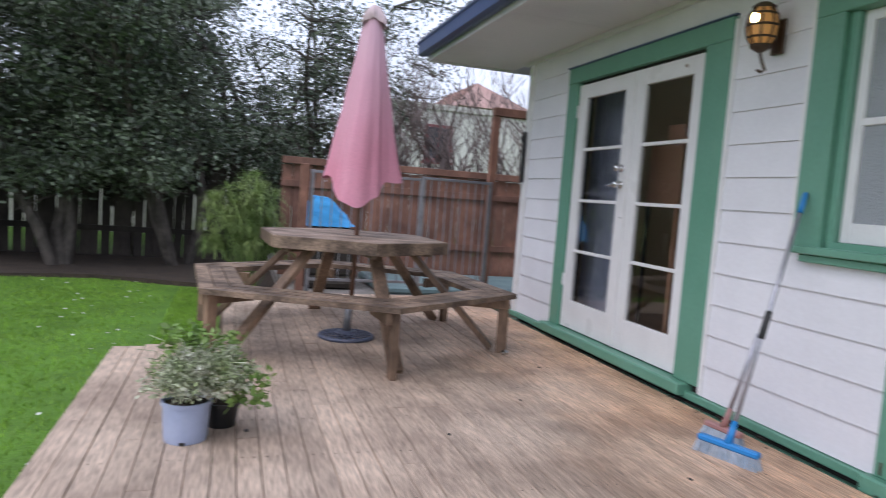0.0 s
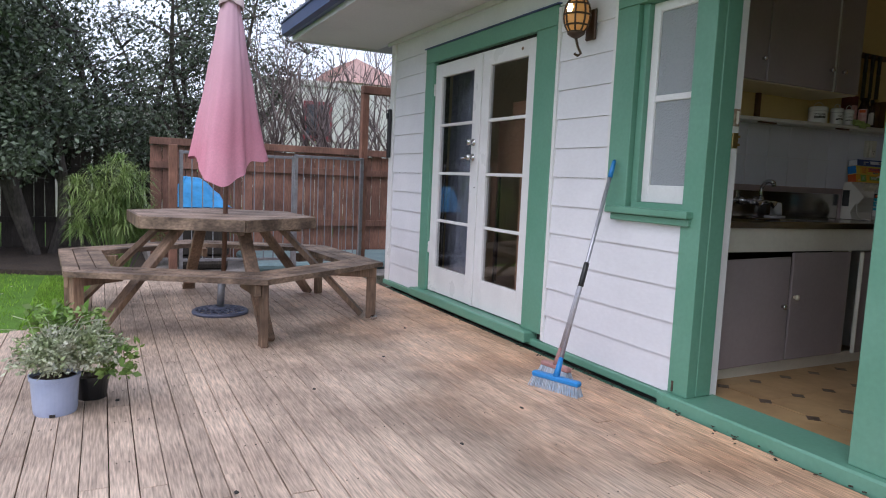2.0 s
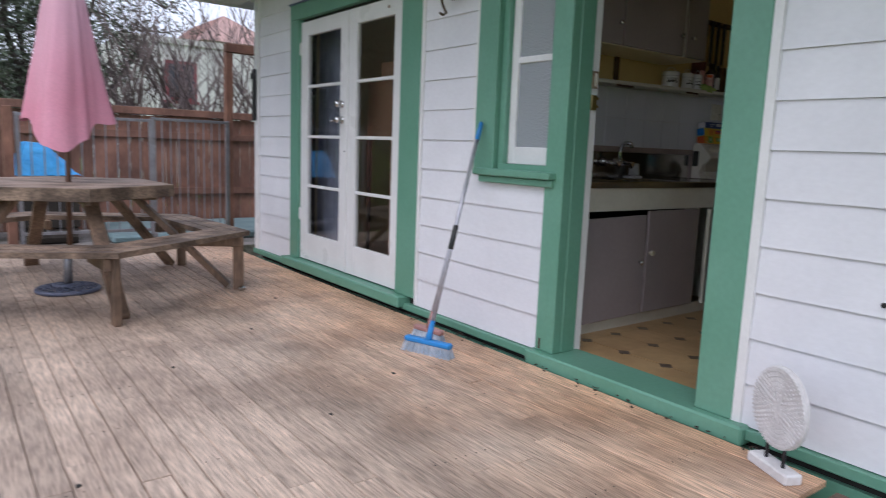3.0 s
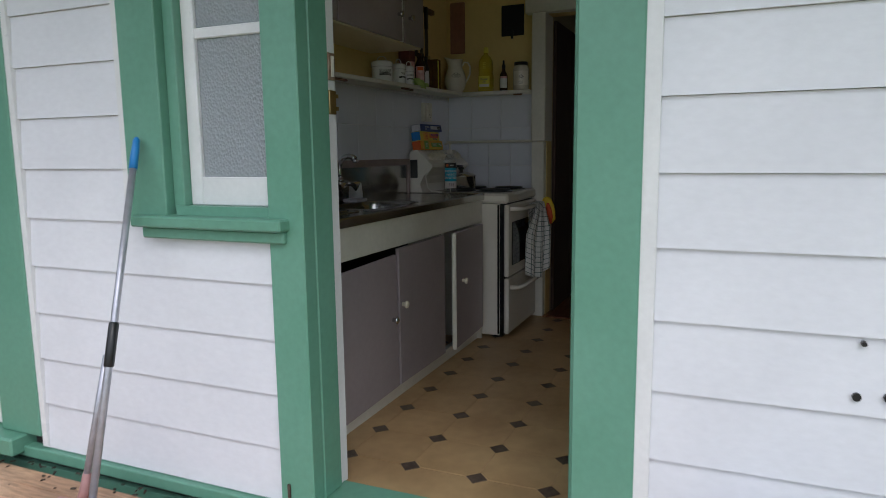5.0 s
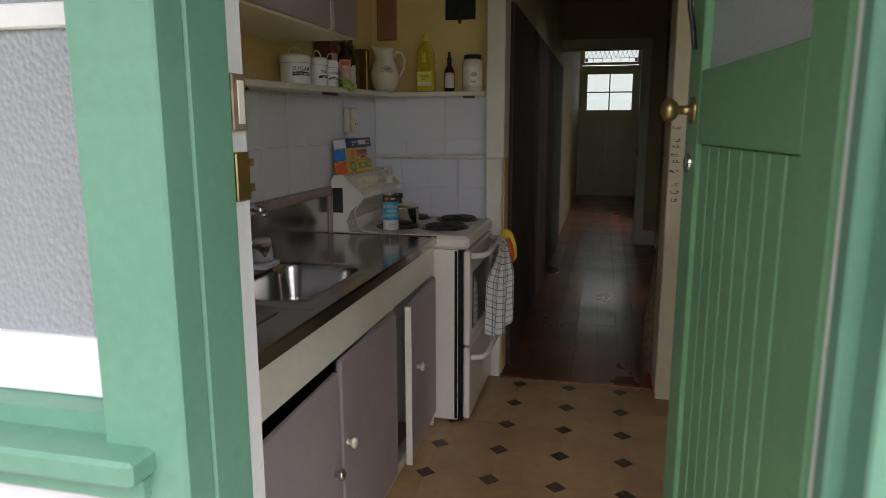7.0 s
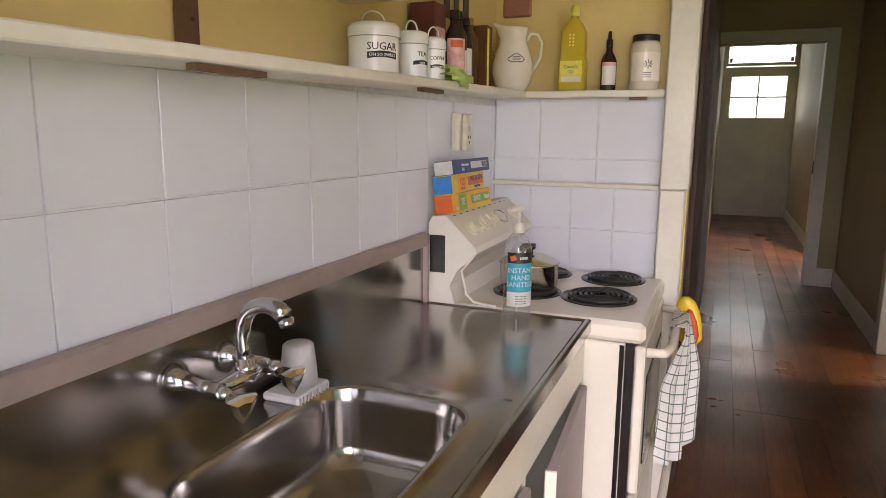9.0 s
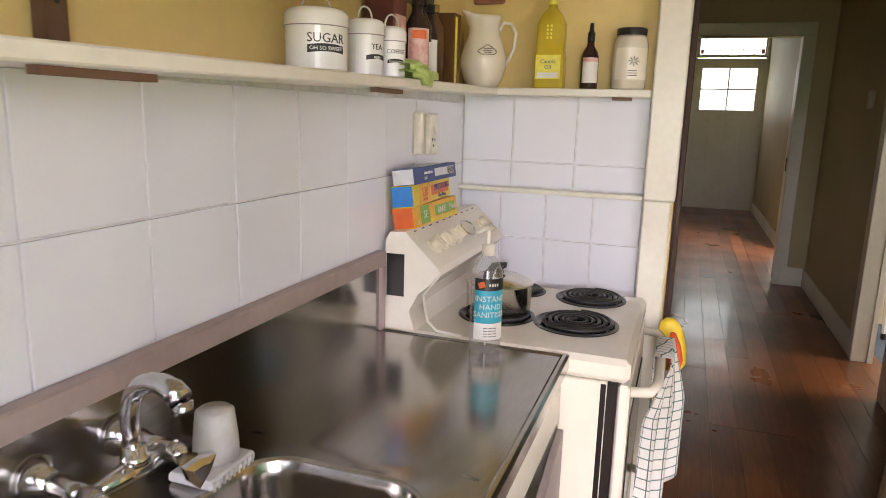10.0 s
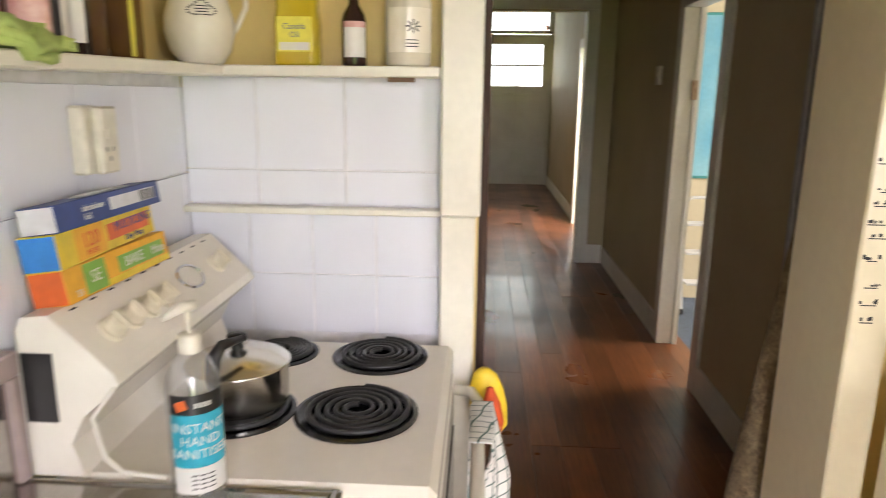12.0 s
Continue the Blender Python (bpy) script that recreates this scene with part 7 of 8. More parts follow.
def wrap_boxes():
    rows = ((1.228, 0.058, CARDR, CARDO, CARDG, 0.0, "orange and green baking paper box"), (1.287, 0.058, CARDB, CARDY, CARDR, -0.01, "blue and yellow cling wrap box"),
            (1.346, 0.044, CARDW, FOILB, CARDW, -0.008, "white and navy foil box"))
    for i, (z, h, end, main, accent, dx, lab) in enumerate(rows):
        x0, x1 = 5.18 + dx, 5.505 + dx
        y0, y1 = 2.59, 2.652
        t = thing("wrap_box", ((x0 + x1) / 2, 2.62, z), lab + " stacked on the stove backguard", "carton", "wrap boxes")
        m = Matrix.Translation((x0, y0, z)) @ pose(0, 0, 0, (-9, -7, -8)[i], 0, (-2, 2, -1)[i]) @ Matrix.Translation((-x0, -y0, -z))
        part("box", box(bmesh.new(), x0, x1, y0, y1, z, z + h, bev=0.0015, m=m), main, t)
        part("end", box(bmesh.new(), x0 - 0.0008, x0 - 0.0001, y0 + 0.001, y1 - 0.001, z + 0.002, z + h - 0.002, m=m), end, t)
        f = -0.0009
        part("accent", box(bmesh.new(), x0 + 0.15, x1 - 0.02, y0 + f, y0 - 0.0001, z + h * 0.28, z + h * 0.78, m=m), accent, t)
        if i == 0:
            part("green_patch", box(bmesh.new(), x0 + 0.05, x0 + 0.11, y0 + f, y0 - 0.0001, z + 0.004, z + h - 0.004, m=m), CARDG, t)
            part("yellow_edge", box(bmesh.new(), x0 + 0.11, x1 - 0.002, y0 + f, y0 - 0.0001, z + 0.002, z + h * 0.22, m=m), CARDY, t)
            words = (("BAKE", 0.026, 0.20, h * 0.52, PAPER), ("Mate", 0.024, 0.285, h * 0.52, PAPER), ("SE", 0.03, 0.08, h * 0.5, PAPER), ("35", 0.016, 0.03, 0.012, PAPER))
        elif i == 1:
            part("yellow_patch", box(bmesh.new(), x0 + 0.05, x0 + 0.14, y0 + f, y0 - 0.0001, z + 0.003, z + h - 0.003, m=m), CARDO, t)
            words = (("120", 0.036, 0.095, h * 0.55, CARDR), ("METER", 0.012, 0.095, h * 0.2, CARDR), ("MULTICLING", 0.024, 0.245, h * 0.62, FOILB), ("Cling Wrap", 0.015, 0.24, h * 0.18, FOILB))
        else:
            words = (("aluminium", 0.015, 0.10, h * 0.62, PAPER), ("foil", 0.015, 0.08, h * 0.3, PAPER))
            bm = bmesh.new()
            for k in range(14):
                box(bm, x1 - 0.075 + 0.004 * k, x1 - 0.073 + 0.004 * k, y0 + f - 0.0003, y0 - 0.0001, z + h * 0.3, z + h * 0.75, m=m)
            part("bars", bm, INK, t, kind="stuff")
            part("seal_tape", box(bmesh.new(), x0 + 0.10, x0 + 0.24, y0 + 0.01, y1 - 0.02, z + h + 0.0001, z + h + 0.003, bev=0.001, m=m), FROST, t)
        for wd, sz, px, pz, mt in words:
            text_part("words", wd, sz, m @ Matrix.Translation((x0 + px, y0 + f - 0.0005, z + pz)) @ pose(0, 0, 0, 90), mt, t)


def shelf_run():
    t = thing("wall_shelf", (4.5, 2.6, SH), "cream-painted L-shaped timber wall shelf above the tiles", "shelf")
    bm = bx(3.175, 5.728, 2.528, WY + 0.004, SH - 0.023, SH, bev=0.003)
    for v in bm.verts:
        v.co.z += shelf_top(v.co.x) - SH
    part("long_board", bm, CREAMW, t)
    part("short_board", bx(5.732, WX - 0.002, 2.043, WY + 0.004, SH - 0.024, SH, bev=0.003), CREAMW, t)
    for a in ((4.04, 4.20, 2.532, 2.55), (4.82, 4.95, 2.532, 2.55)):
        part("packer", bx(a[0], a[1], a[2], a[3], shelf_top(a[0]) - 0.034, shelf_top(a[0]) - 0.0245), BLOTCH, t)
    part("packer", bx(5.74, 5.76, 2.10, 2.16, SH - 0.034, SH - 0.0242), BLOTCH, t)
    part("upright_strip", bx(4.162, 4.194, 2.660, 2.6835, shelf_top(4.194) + 0.001, 1.96), BLOTCH, t, "brown upright strip with one screw")
    part("screw", tube(bmesh.new(), [(4.178, 2.6585, 1.655), (4.178, 2.6599, 1.655)], 0.004), LIDD, t)
    u = thing("tile_ledge", (WX, 2.35, 1.28), "narrow cream timber ledge across the tiles behind the stove", "ledge")
    part("board", bx(5.792, 5.836, 2.043, 2.676, 1.272, 1.288, bev=0.003), CREAMW, u)
    s = thing("power_socket", (5.39, 2.66, 1.47), "ivory wall power socket with one switch on a deep block", "socket")
    part("block", bx(5.362, 5.405, 2.648, 2.677, 1.412, 1.535, bev=0.004), SWITCHP, s)
    part("face", bx(5.385, 5.440, 2.628, 2.6479, 1.412, 1.533, bev=0.004), SWITCHP, s)
    part("switch", bx(5.40, 5.412, 2.624, 2.628, 1.475, 1.493), SWITCHP, s)
    bm = bmesh.new()
    for p, q, w in ((5.395, 1.452, 0.003), (5.415, 1.452, 0.003), (5.405, 1.435, 0.003)):
        box(bm, p, p + w, 2.6265, 2.6281, q, q + 0.009)
    part("slots", bm, INK, s, kind="stuff")


def canister(name, x, y, r, h, ang, words, sub, label):
    S0 = shelf_top(x)
    t = thing("canister", (x, y, S0), label, "canister", "enamel canisters")
    part("body", lathe(bmesh.new(), [(0, 0), (r - 0.003, 0), (r, 0.004), (r, h - 0.034), (0, h - 0.034)], (x, y, S0), 40), CANISTER, t, smooth=False)
    part("lid", lathe(bmesh.new(), [(r + 0.0025, h - 0.0335), (r + 0.0025, h - 0.012), (r - 0.002, h - 0.004), (r - 0.012, h), (0, h + 0.002)], (x, y, S0), 40), CANISTER, t, smooth=True)
    part("rim_line", lathe(bmesh.new(), [(r + 0.0028, h - 0.0345), (r + 0.0034, h - 0.0335), (r + 0.0028, h - 0.0325)], (x, y, S0), 40), STEELG, t)
    ca, sa = math.cos(ang + 1.57), math.sin(ang + 1.57)
    q = r * 0.48
    pts = [(x + q * math.cos(b) * ca, y + q * math.cos(b) * sa, S0 + h + 0.001 + 0.026 * math.sin(b)) for b in [math.pi * k / 10 for k in range(11)]]
    part("handle", tube(bmesh.new(), pts, 0.0022, 6), CANISTER, t, smooth=True)
    size = r * 0.40
    w = text_part("words", words, size, Matrix.Translation((0, 0, 0.0006)), INK, t)
    wrap_words(w, (x, y, S0 + h * 0.50), r, ang)
    bm = bmesh.new()
    n = 14
    half = 0.62
    lo, hi = [], []
    for i in range(n + 1):
        b = ang + half * (2 * i / n - 1)
        rr = r + 0.0006
        dz = 0.003 * math.sin(math.pi * i / n) + S0 + h * 0.27
        lo.append(bm.verts.new((x + rr * math.cos(b), y + rr * math.sin(b), dz)))
        hi.append(bm.verts.new((x + rr * math.cos(b), y + rr * math.sin(b), dz + r * 0.24)))
    for i in range(n):
        bm.faces.new((lo[i], lo[i + 1], hi[i + 1], hi[i]))
    part("ribbon", bm, INK, t)
    w2 = text_part("small_words", sub, r * 0.17, Matrix.Translation((0, 0, 0.0012)), CANISTER, t)
    wrap_words(w2, (x, y, S0 + h * 0.27 + r * 0.14), r, ang)


def bottle(name, x, y, prof, material, label, cap=None, capm=None, lab=None, n=20):
    S0 = shelf_top(x)
    t = thing(name, (x, y, S0), label, "bottle")
    part("bottle", lathe(bmesh.new(), prof, (x, y, S0), n), material, t, smooth=True)
    if cap:
        part("cap", lathe(bmesh.new(), cap, (x, y, S0), n), capm or BLACKP, t, smooth=True)
    for z0, z1, r, ang, half, m in lab or ():
        bm = bmesh.new()
        lo, hi = [], []
        for i in range(11):
            b = ang + half * (i / 5 - 1)
            lo.append(bm.verts.new((x + r * math.cos(b), y + r * math.sin(b), S0 + z0)))
            hi.append(bm.verts.new((x + r * math.cos(b), y + r * math.sin(b), S0 + z1)))
        for i in range(10):
            bm.faces.new((lo[i], lo[i + 1], hi[i + 1], hi[i]))
        part("label", bm, m, t, smooth=True)
    return t


def shelf_things():
    canister("sugar", 4.70, 2.605, 0.059, 0.114, radians(229), "SUGAR", "OH SO SWEET", "large white enamel sugar canister with a wire handle on the shelf")
    canister("tea", 4.895, 2.60, 0.041, 0.118, radians(246), "TEA", "NEED", "white enamel tea canister with a wire handle on the shelf")
    canister("coffee", 5.0, 2.585, 0.033, 0.114, radians(226), "COFFEE", "EVERYTHING", "small white enamel coffee canister with a wire handle on the shelf")
    w = radians(216)
    t = thing("liquor_box", (5.10, 2.64, shelf_top(5.1)), "dark maroon cardboard bottle box on the shelf", "box")
    part("box", bx(5.045, 5.125, 2.60, 2.675, shelf_top(5.1), shelf_top(5.1) + 0.215, bev=0.002, m=None), BOOK1, t)
    part("front_label", bx(5.055, 5.115, 2.5985, 2.5999, shelf_top(5.1) + 0.02, shelf_top(5.1) + 0.15), LABELP, t)
    bottle("pink_label_bottle", 5.155, 2.585, [(0, 0), (0.03, 0), (0.031, 0.13), (0.014, 0.165), (0.013, 0.19), (0, 0.19)], BOTTLED, "pink-labelled glass bottle on the shelf",
           [(0.015, 0.18), (0.015, 0.205), (0, 0.206)], BOTTLED, [(0.02, 0.125, 0.0314, w, 1.0, LABELP), (0.10, 0.12, 0.0317, w, 0.6, CARDR)])
    bottle("dark_bottle", 5.225, 2.60, [(0, 0), (0.026, 0), (0.026, 0.14), (0.012, 0.17), (0.012, 0.20), (0, 0.20)], BOTTLED, "dark glass bottle with a white label on the shelf",
           [(0.014, 0.19), (0.014, 0.212), (0, 0.213)], BLACKP, [(0.02, 0.13, 0.0264, w, 0.5, INK), (0.02, 0.10, 0.0266, w + 0.9, 0.35, PAPER)])
    bottle("dark_bottle", 5.285, 2.60, [(0, 0), (0.024, 0), (0.024, 0.12), (0.011, 0.16), (0.011, 0.19), (0, 0.19)], BOTTLED, "slim dark bottle with a pale label on the shelf",
           [(0.013, 0.18), (0.013, 0.2), (0, 0.201)], BLACKP, [(0.02, 0.11, 0.0244, w, 0.7, PAPER)])
    bottle("brown_bottle", 5.355, 2.615, [(0, 0), (0.03, 0), (0.03, 0.15), (0.013, 0.18), (0.013, 0.2), (0, 0.2)], BOTTLEB, "brown glass bottle on the shelf",
           [(0.015, 0.19), (0.015, 0.21), (0, 0.211)], BRASS, None)
    t = thing("card_packet", (5.44, 2.62, shelf_top(5.1)), "brown and gold narrow packet on the shelf", "packet")
    part("packet", bx(5.40, 5.455, 2.57, 2.66, shelf_top(5.1), shelf_top(5.1) + 0.20, bev=0.002), BOTTLEB, t)
    part("gold_stripe", bx(5.405, 5.42, 2.5685, 2.5699, shelf_top(5.1) + 0.01, shelf_top(5.1) + 0.19), LABELY, t)
    # folded cloth
    rnd = random.Random(6)
    bm = bmesh.new()
    for layer, (ox, oy, w_, d_) in enumerate(((0, 0, 0.20, 0.075), (0.008, -0.004, 0.18, 0.07), (0.0, 0.006, 0.14, 0.06))):
        z = shelf_top(5.1) + 0.002 + 0.011 * layer
        n = 14
        top, bot = [], []
        for i in range(n + 1):
            rt, rb = [], []
            for j in range(6):
                u, v = i / n, j / 5
                x = 4.98 + ox + w_ * u
                y = 2.522 + oy + d_ * v - 0.012 * math.sin(u * 5) * (1 - v)
                sag = -0.016 * (y < 2.528) * (1 if 0.35 < u < 0.85 else 0.2)
                b = 0.010 * math.sin(u * 9 + layer * 2) * (0.4 + v)
                rt.append(bm.verts.new((x, y, z + 0.012 + b + sag)))
                rb.append(bm.verts.new((x, y, z + min(0.002, b) + sag)))
            top.append(rt), bot.append(rb)
        for i in range(n):
            for j in range(5):
                bm.faces.new((top[i][j], top[i + 1][j], top[i + 1][j + 1], top[i][j + 1]))
                bm.faces.new((bot[i][j], bot[i][j + 1], bot[i + 1][j + 1], bot[i + 1][j]))
            bm.faces.new((bot[i][0], bot[i + 1][0], top[i + 1][0], top[i][0]))
            bm.faces.new((top[i][5], top[i + 1][5], bot[i + 1][5], bot[i][5]))
    c = part("dish_cloth", bm, CLOTHG, None, smooth=True)
    tagged(c, label="folded lime-green dish cloth hanging over the shelf edge", category="cloth")
    # jug
    cx, cy = 5.765, 2.592
    t = thing("ceramic_jug", (cx, cy, SH), "cream glazed ceramic jug with a printed crest and a looped handle", "jug")
    prof = [(0, 0.0), (0.045, 0.0), (0.05, 0.006), (0.066, 0.03), (0.077, 0.07), (0.076, 0.10), (0.064, 0.14), (0.052, 0.17), (0.048, 0.19), (0.052, 0.215), (0.056, 0.228), (0.052, 0.228), (0.045, 0.20), (0.045, 0.17), (0, 0.17)]
    bm = lathe(bmesh.new(), prof, (0, 0, 0), 40)
    for v in bm.verts:
        if v.co.z > 0.185:
            f = (v.co.z - 0.185) / 0.045
            a = math.atan2(v.co.y, v.co.x) - radians(120)
            k = max(0, math.cos(a)) ** 5
            v.co.x *= 1 + 0.42 * f * k
            v.co.y *= 1 + 0.42 * f * k
            v.co.z += 0.018 * f * k
        v.co += Vector((cx, cy, SH))
    part("body", bm, CERAMIC, t, smooth=True)
    d = Vector((math.cos(radians(-60)), math.sin(radians(-60)), 0))
    b = Vector((cx, cy, SH))
    pts = [b + d * 0.050 + Vector((0, 0, 0.185)), b + d * 0.065 + Vector((0, 0, 0.212)), b + d * 0.090 + Vector((0, 0, 0.21)), b + d * 0.108 + Vector((0, 0, 0.18)), b + d * 0.104 + Vector((0, 0, 0.13)), b + d * 0.085 + Vector((0, 0, 0.09)), b + d * 0.074 + Vector((0, 0, 0.075))]
    part("handle", tube(bmesh.new(), pts, 0.0065, 10), CERAMIC, t, smooth=True)
    bm = bmesh.new()
    ang = radians(207)
    for k in range(22):
        f = 2 * math.pi * k / 22
        u, w_ = 0.027 * math.cos(f) * (1 + 0.12 * math.cos(4 * f)), 0.018 * math.sin(f) * (1 + 0.15 * math.cos(4 * f))
        z = 0.112 + w_
        rr = 0.0735 - 0.12 * max(0, z - 0.10) + 0.0015
        aa = ang + u / rr
        box(bm, -0.0006, 0.0006, -0.003, 0.003, -0.0014, 0.0014, m=pose(cx + rr * math.cos(aa), cy + rr * math.sin(aa), SH + z, 0, 0, math.degrees(aa)))
    for q in range(4):
        z = 0.103 + 0.006 * q
        rr = 0.0735 - 0.12 * max(0, z - 0.10) + 0.0015
        box(bm, -0.0006, 0.0006, -0.016 + 0.003 * (q % 2), 0.016 - 0.003 * (q % 2), -0.001, 0.001, m=pose(cx + rr * math.cos(ang), cy + rr * math.sin(ang), SH + z, 0, 0, math.degrees(ang)))
    part("crest", bm, INK, t, kind="stuff")
    # oil
    ox, oy = 5.785, 2.37
    t = thing("oil_bottle", (ox, oy, SH), "large clear bottle of yellow canola oil with a lemon label", "bottle")
    bm = bmesh.new()
    rings = []
    for z, w_, d_, r in ((0.0, 0.045, 0.035, 0.012), (0.006, 0.048, 0.038, 0.014), (0.10, 0.048, 0.038, 0.014), (0.125, 0.044, 0.034, 0.014), (0.15, 0.045, 0.035, 0.014), (0.205, 0.044, 0.034, 0.016), (0.235, 0.03, 0.026, 0.016), (0.252, 0.014, 0.014, 0.0135), (0.268, 0.014, 0.014, 0.0135)):
        rings.append([(x, y, SH + z) for x, y in rounded(ox - d_, ox + d_, oy - w_, oy + w_, r, 3)])
    loft(bm, rings, True, True)
    part("bottle", bm, OIL, t, smooth=True)
    part("cap", lathe(bmesh.new(), [(0.017, 0.262), (0.017, 0.29), (0.012, 0.30), (0, 0.301)], (ox, oy, SH), 20), LABELY, t, smooth=True)
    part("label", bx(ox - 0.0392, ox - 0.0384, oy - 0.04, oy + 0.04, SH + 0.03, SH + 0.105), LABELY, t)
    part("white_patch", bx(ox - 0.0398, ox - 0.0393, oy - 0.034, oy + 0.034, SH + 0.033, SH + 0.05), PAPER, t)
    mm = face_to((ox - 0.040, oy, SH + 0.075), (ox - 1, oy), 0.0)
    text_part("words", "Canola\nOil", 0.018, mm, FOILB, t)
    bm = bmesh.new()
    for i in range(4):
        for j in range(2):
            box(bm, ox - 0.0365, ox - 0.0345, oy - 0.008 + 0.012 * j, oy - 0.002 + 0.012 * j, SH + 0.155 + 0.012 * i, SH + 0.162 + 0.012 * i, bev=0.0005)
    part("grip_studs", bm, LABELY, t, kind="stuff")
    v = radians(195)
    bottle("sauce_bottle", 5.79, 2.243, [(0, 0), (0.027, 0), (0.028, 0.004), (0.028, 0.10), (0.024, 0.115), (0.012, 0.135), (0.0105, 0.155), (0, 0.155)], SAUCE, "small dark sauce bottle with a pale label and a pour spout",
           [(0.012, 0.15), (0.012, 0.175), (0.008, 0.18), (0.006, 0.205), (0.004, 0.206), (0, 0.206)], BLACKP, [(0.02, 0.085, 0.0285, v, 1.0, PAPER), (0.085, 0.098, 0.0286, v, 1.0, LABELP)])
    bottle("glass_jar", 5.785, 2.118, [(0, 0), (0.046, 0), (0.052, 0.006), (0.053, 0.135), (0.049, 0.155), (0.042, 0.165), (0, 0.165)], JARW, "glass jar of white coconut fat with a dark lid",
           [(0.046, 0.164), (0.047, 0.182), (0.044, 0.186), (0, 0.187)], LIDD, [(0.03, 0.125, 0.0536, v, 1.1, CERAMIC)])
    bm = bmesh.new()
    for k in range(8):
        a = v + 0.05
        b = 2 * math.pi * k / 8
        aa = a + 0.011 * math.cos(b) / 0.054
        box(bm, -0.0004, 0.0006, -0.006, 0.006, -0.0014, 0.0014, m=pose(5.785 + 0.0541 * math.cos(aa), 2.118 + 0.0541 * math.sin(aa), SH + 0.085 + 0.009 * math.sin(b), 0, 0, math.degrees(a)) @ pose(0, 0, 0, math.degrees(b)))
    for q in range(3):
        box(bm, -0.0004, 0.0006, -0.014, 0.014, 0, 0.002, m=pose(5.785 + 0.0541 * math.cos(v), 2.118 + 0.0541 * math.sin(v), SH + 0.055 - 0.007 * q, 0, 0, math.degrees(v)))
    part("jar_print", bm, INK, bpy.data.objects["glass_jar"], kind="stuff")


def uppers():
    t = thing("wall_cupboard", (4.0, 2.5, 1.77), "mauve-grey painted wall cupboard above the shelf", "wall cupboard")
    part("body", bx(3.18, 4.72, 2.372, WY + 0.004, 1.768, 2.56, bev=0.003), CREAM, t)
    for a, b, kx in ((3.20, 3.83, 3.79), (3.84, 4.455, 4.41), (4.485, 4.715, 4.535)):
        d = part("door", bx(a, b, 2.352, 2.3715, 1.775, 2.54, bev=0.003), MAUVE, t)
        part("knob", lathe(bmesh.new(), [(0.009, 0), (0.008, 0.012), (0.016, 0.018), (0.015, 0.027), (0, 0.03)], (kx, 2.352, 1.90), 16, pose(0, 0, 0, 90)), CHROME, d, smooth=True)
    part("centre_strip", bx(4.458, 4.482, 2.36, 2.3715, 1.775, 2.54), WTRIM, t)
    # hanging knives and chopping board
    r = thing("knife_rack", (5.3, 2.66, 2.15), "dark hanging utensils on a wall rail over the shelf", "knife rack")
    part("rail", bx(5.10, 5.56, 2.655, WY + 0.004, 2.12, 2.15, bev=0.003), BLOTCH, r)
    for k, (x, L, w_) in enumerate(((5.14, 0.28, 0.03), (5.22, 0.32, 0.045), (5.30, 0.30, 0.04), (5.38, 0.33, 0.05))):
        u = thing("hanging_utensil", (x, 2.64, 2.12 - L), "black-handled utensil hanging from the wall rail", "utensil", "hanging utensils")
        part("blade", bx(x - w_ / 2, x + w_ / 2, 2.635, 2.638, 2.13 - L, 2.13 - L * 0.4, bev=0.001), BLACKP if k else STEELG, u)
        part("handle", bx(x - 0.012, x + 0.012, 2.625, 2.648, 2.13 - L * 0.4, 2.14, bev=0.005), BLACKP, u)
    c = thing("chopping_board", (WX - 0.02, 2.60, 1.9), "red-brown wooden chopping board hanging on the yellow wall", "chopping board")
    part("board", bx(WX - 0.022, WX - 0.003, 2.545, 2.655, 1.90, 2.25, bev=0.006), BRICKR, c)
    p = thing("wall_plate", (WX, 2.195, 2.05), "dark grey square metal plate on the yellow wall", "plate")
    part("plate", bx(WX - 0.008, WX - 0.002, 2.115, 2.277, 1.995, 2.20, bev=0.003), LIDD, p)
    part("latch", bx(WX - 0.02, WX - 0.008, 2.19, 2.205, 1.975, 2.03, bev=0.002), LIDD, p)


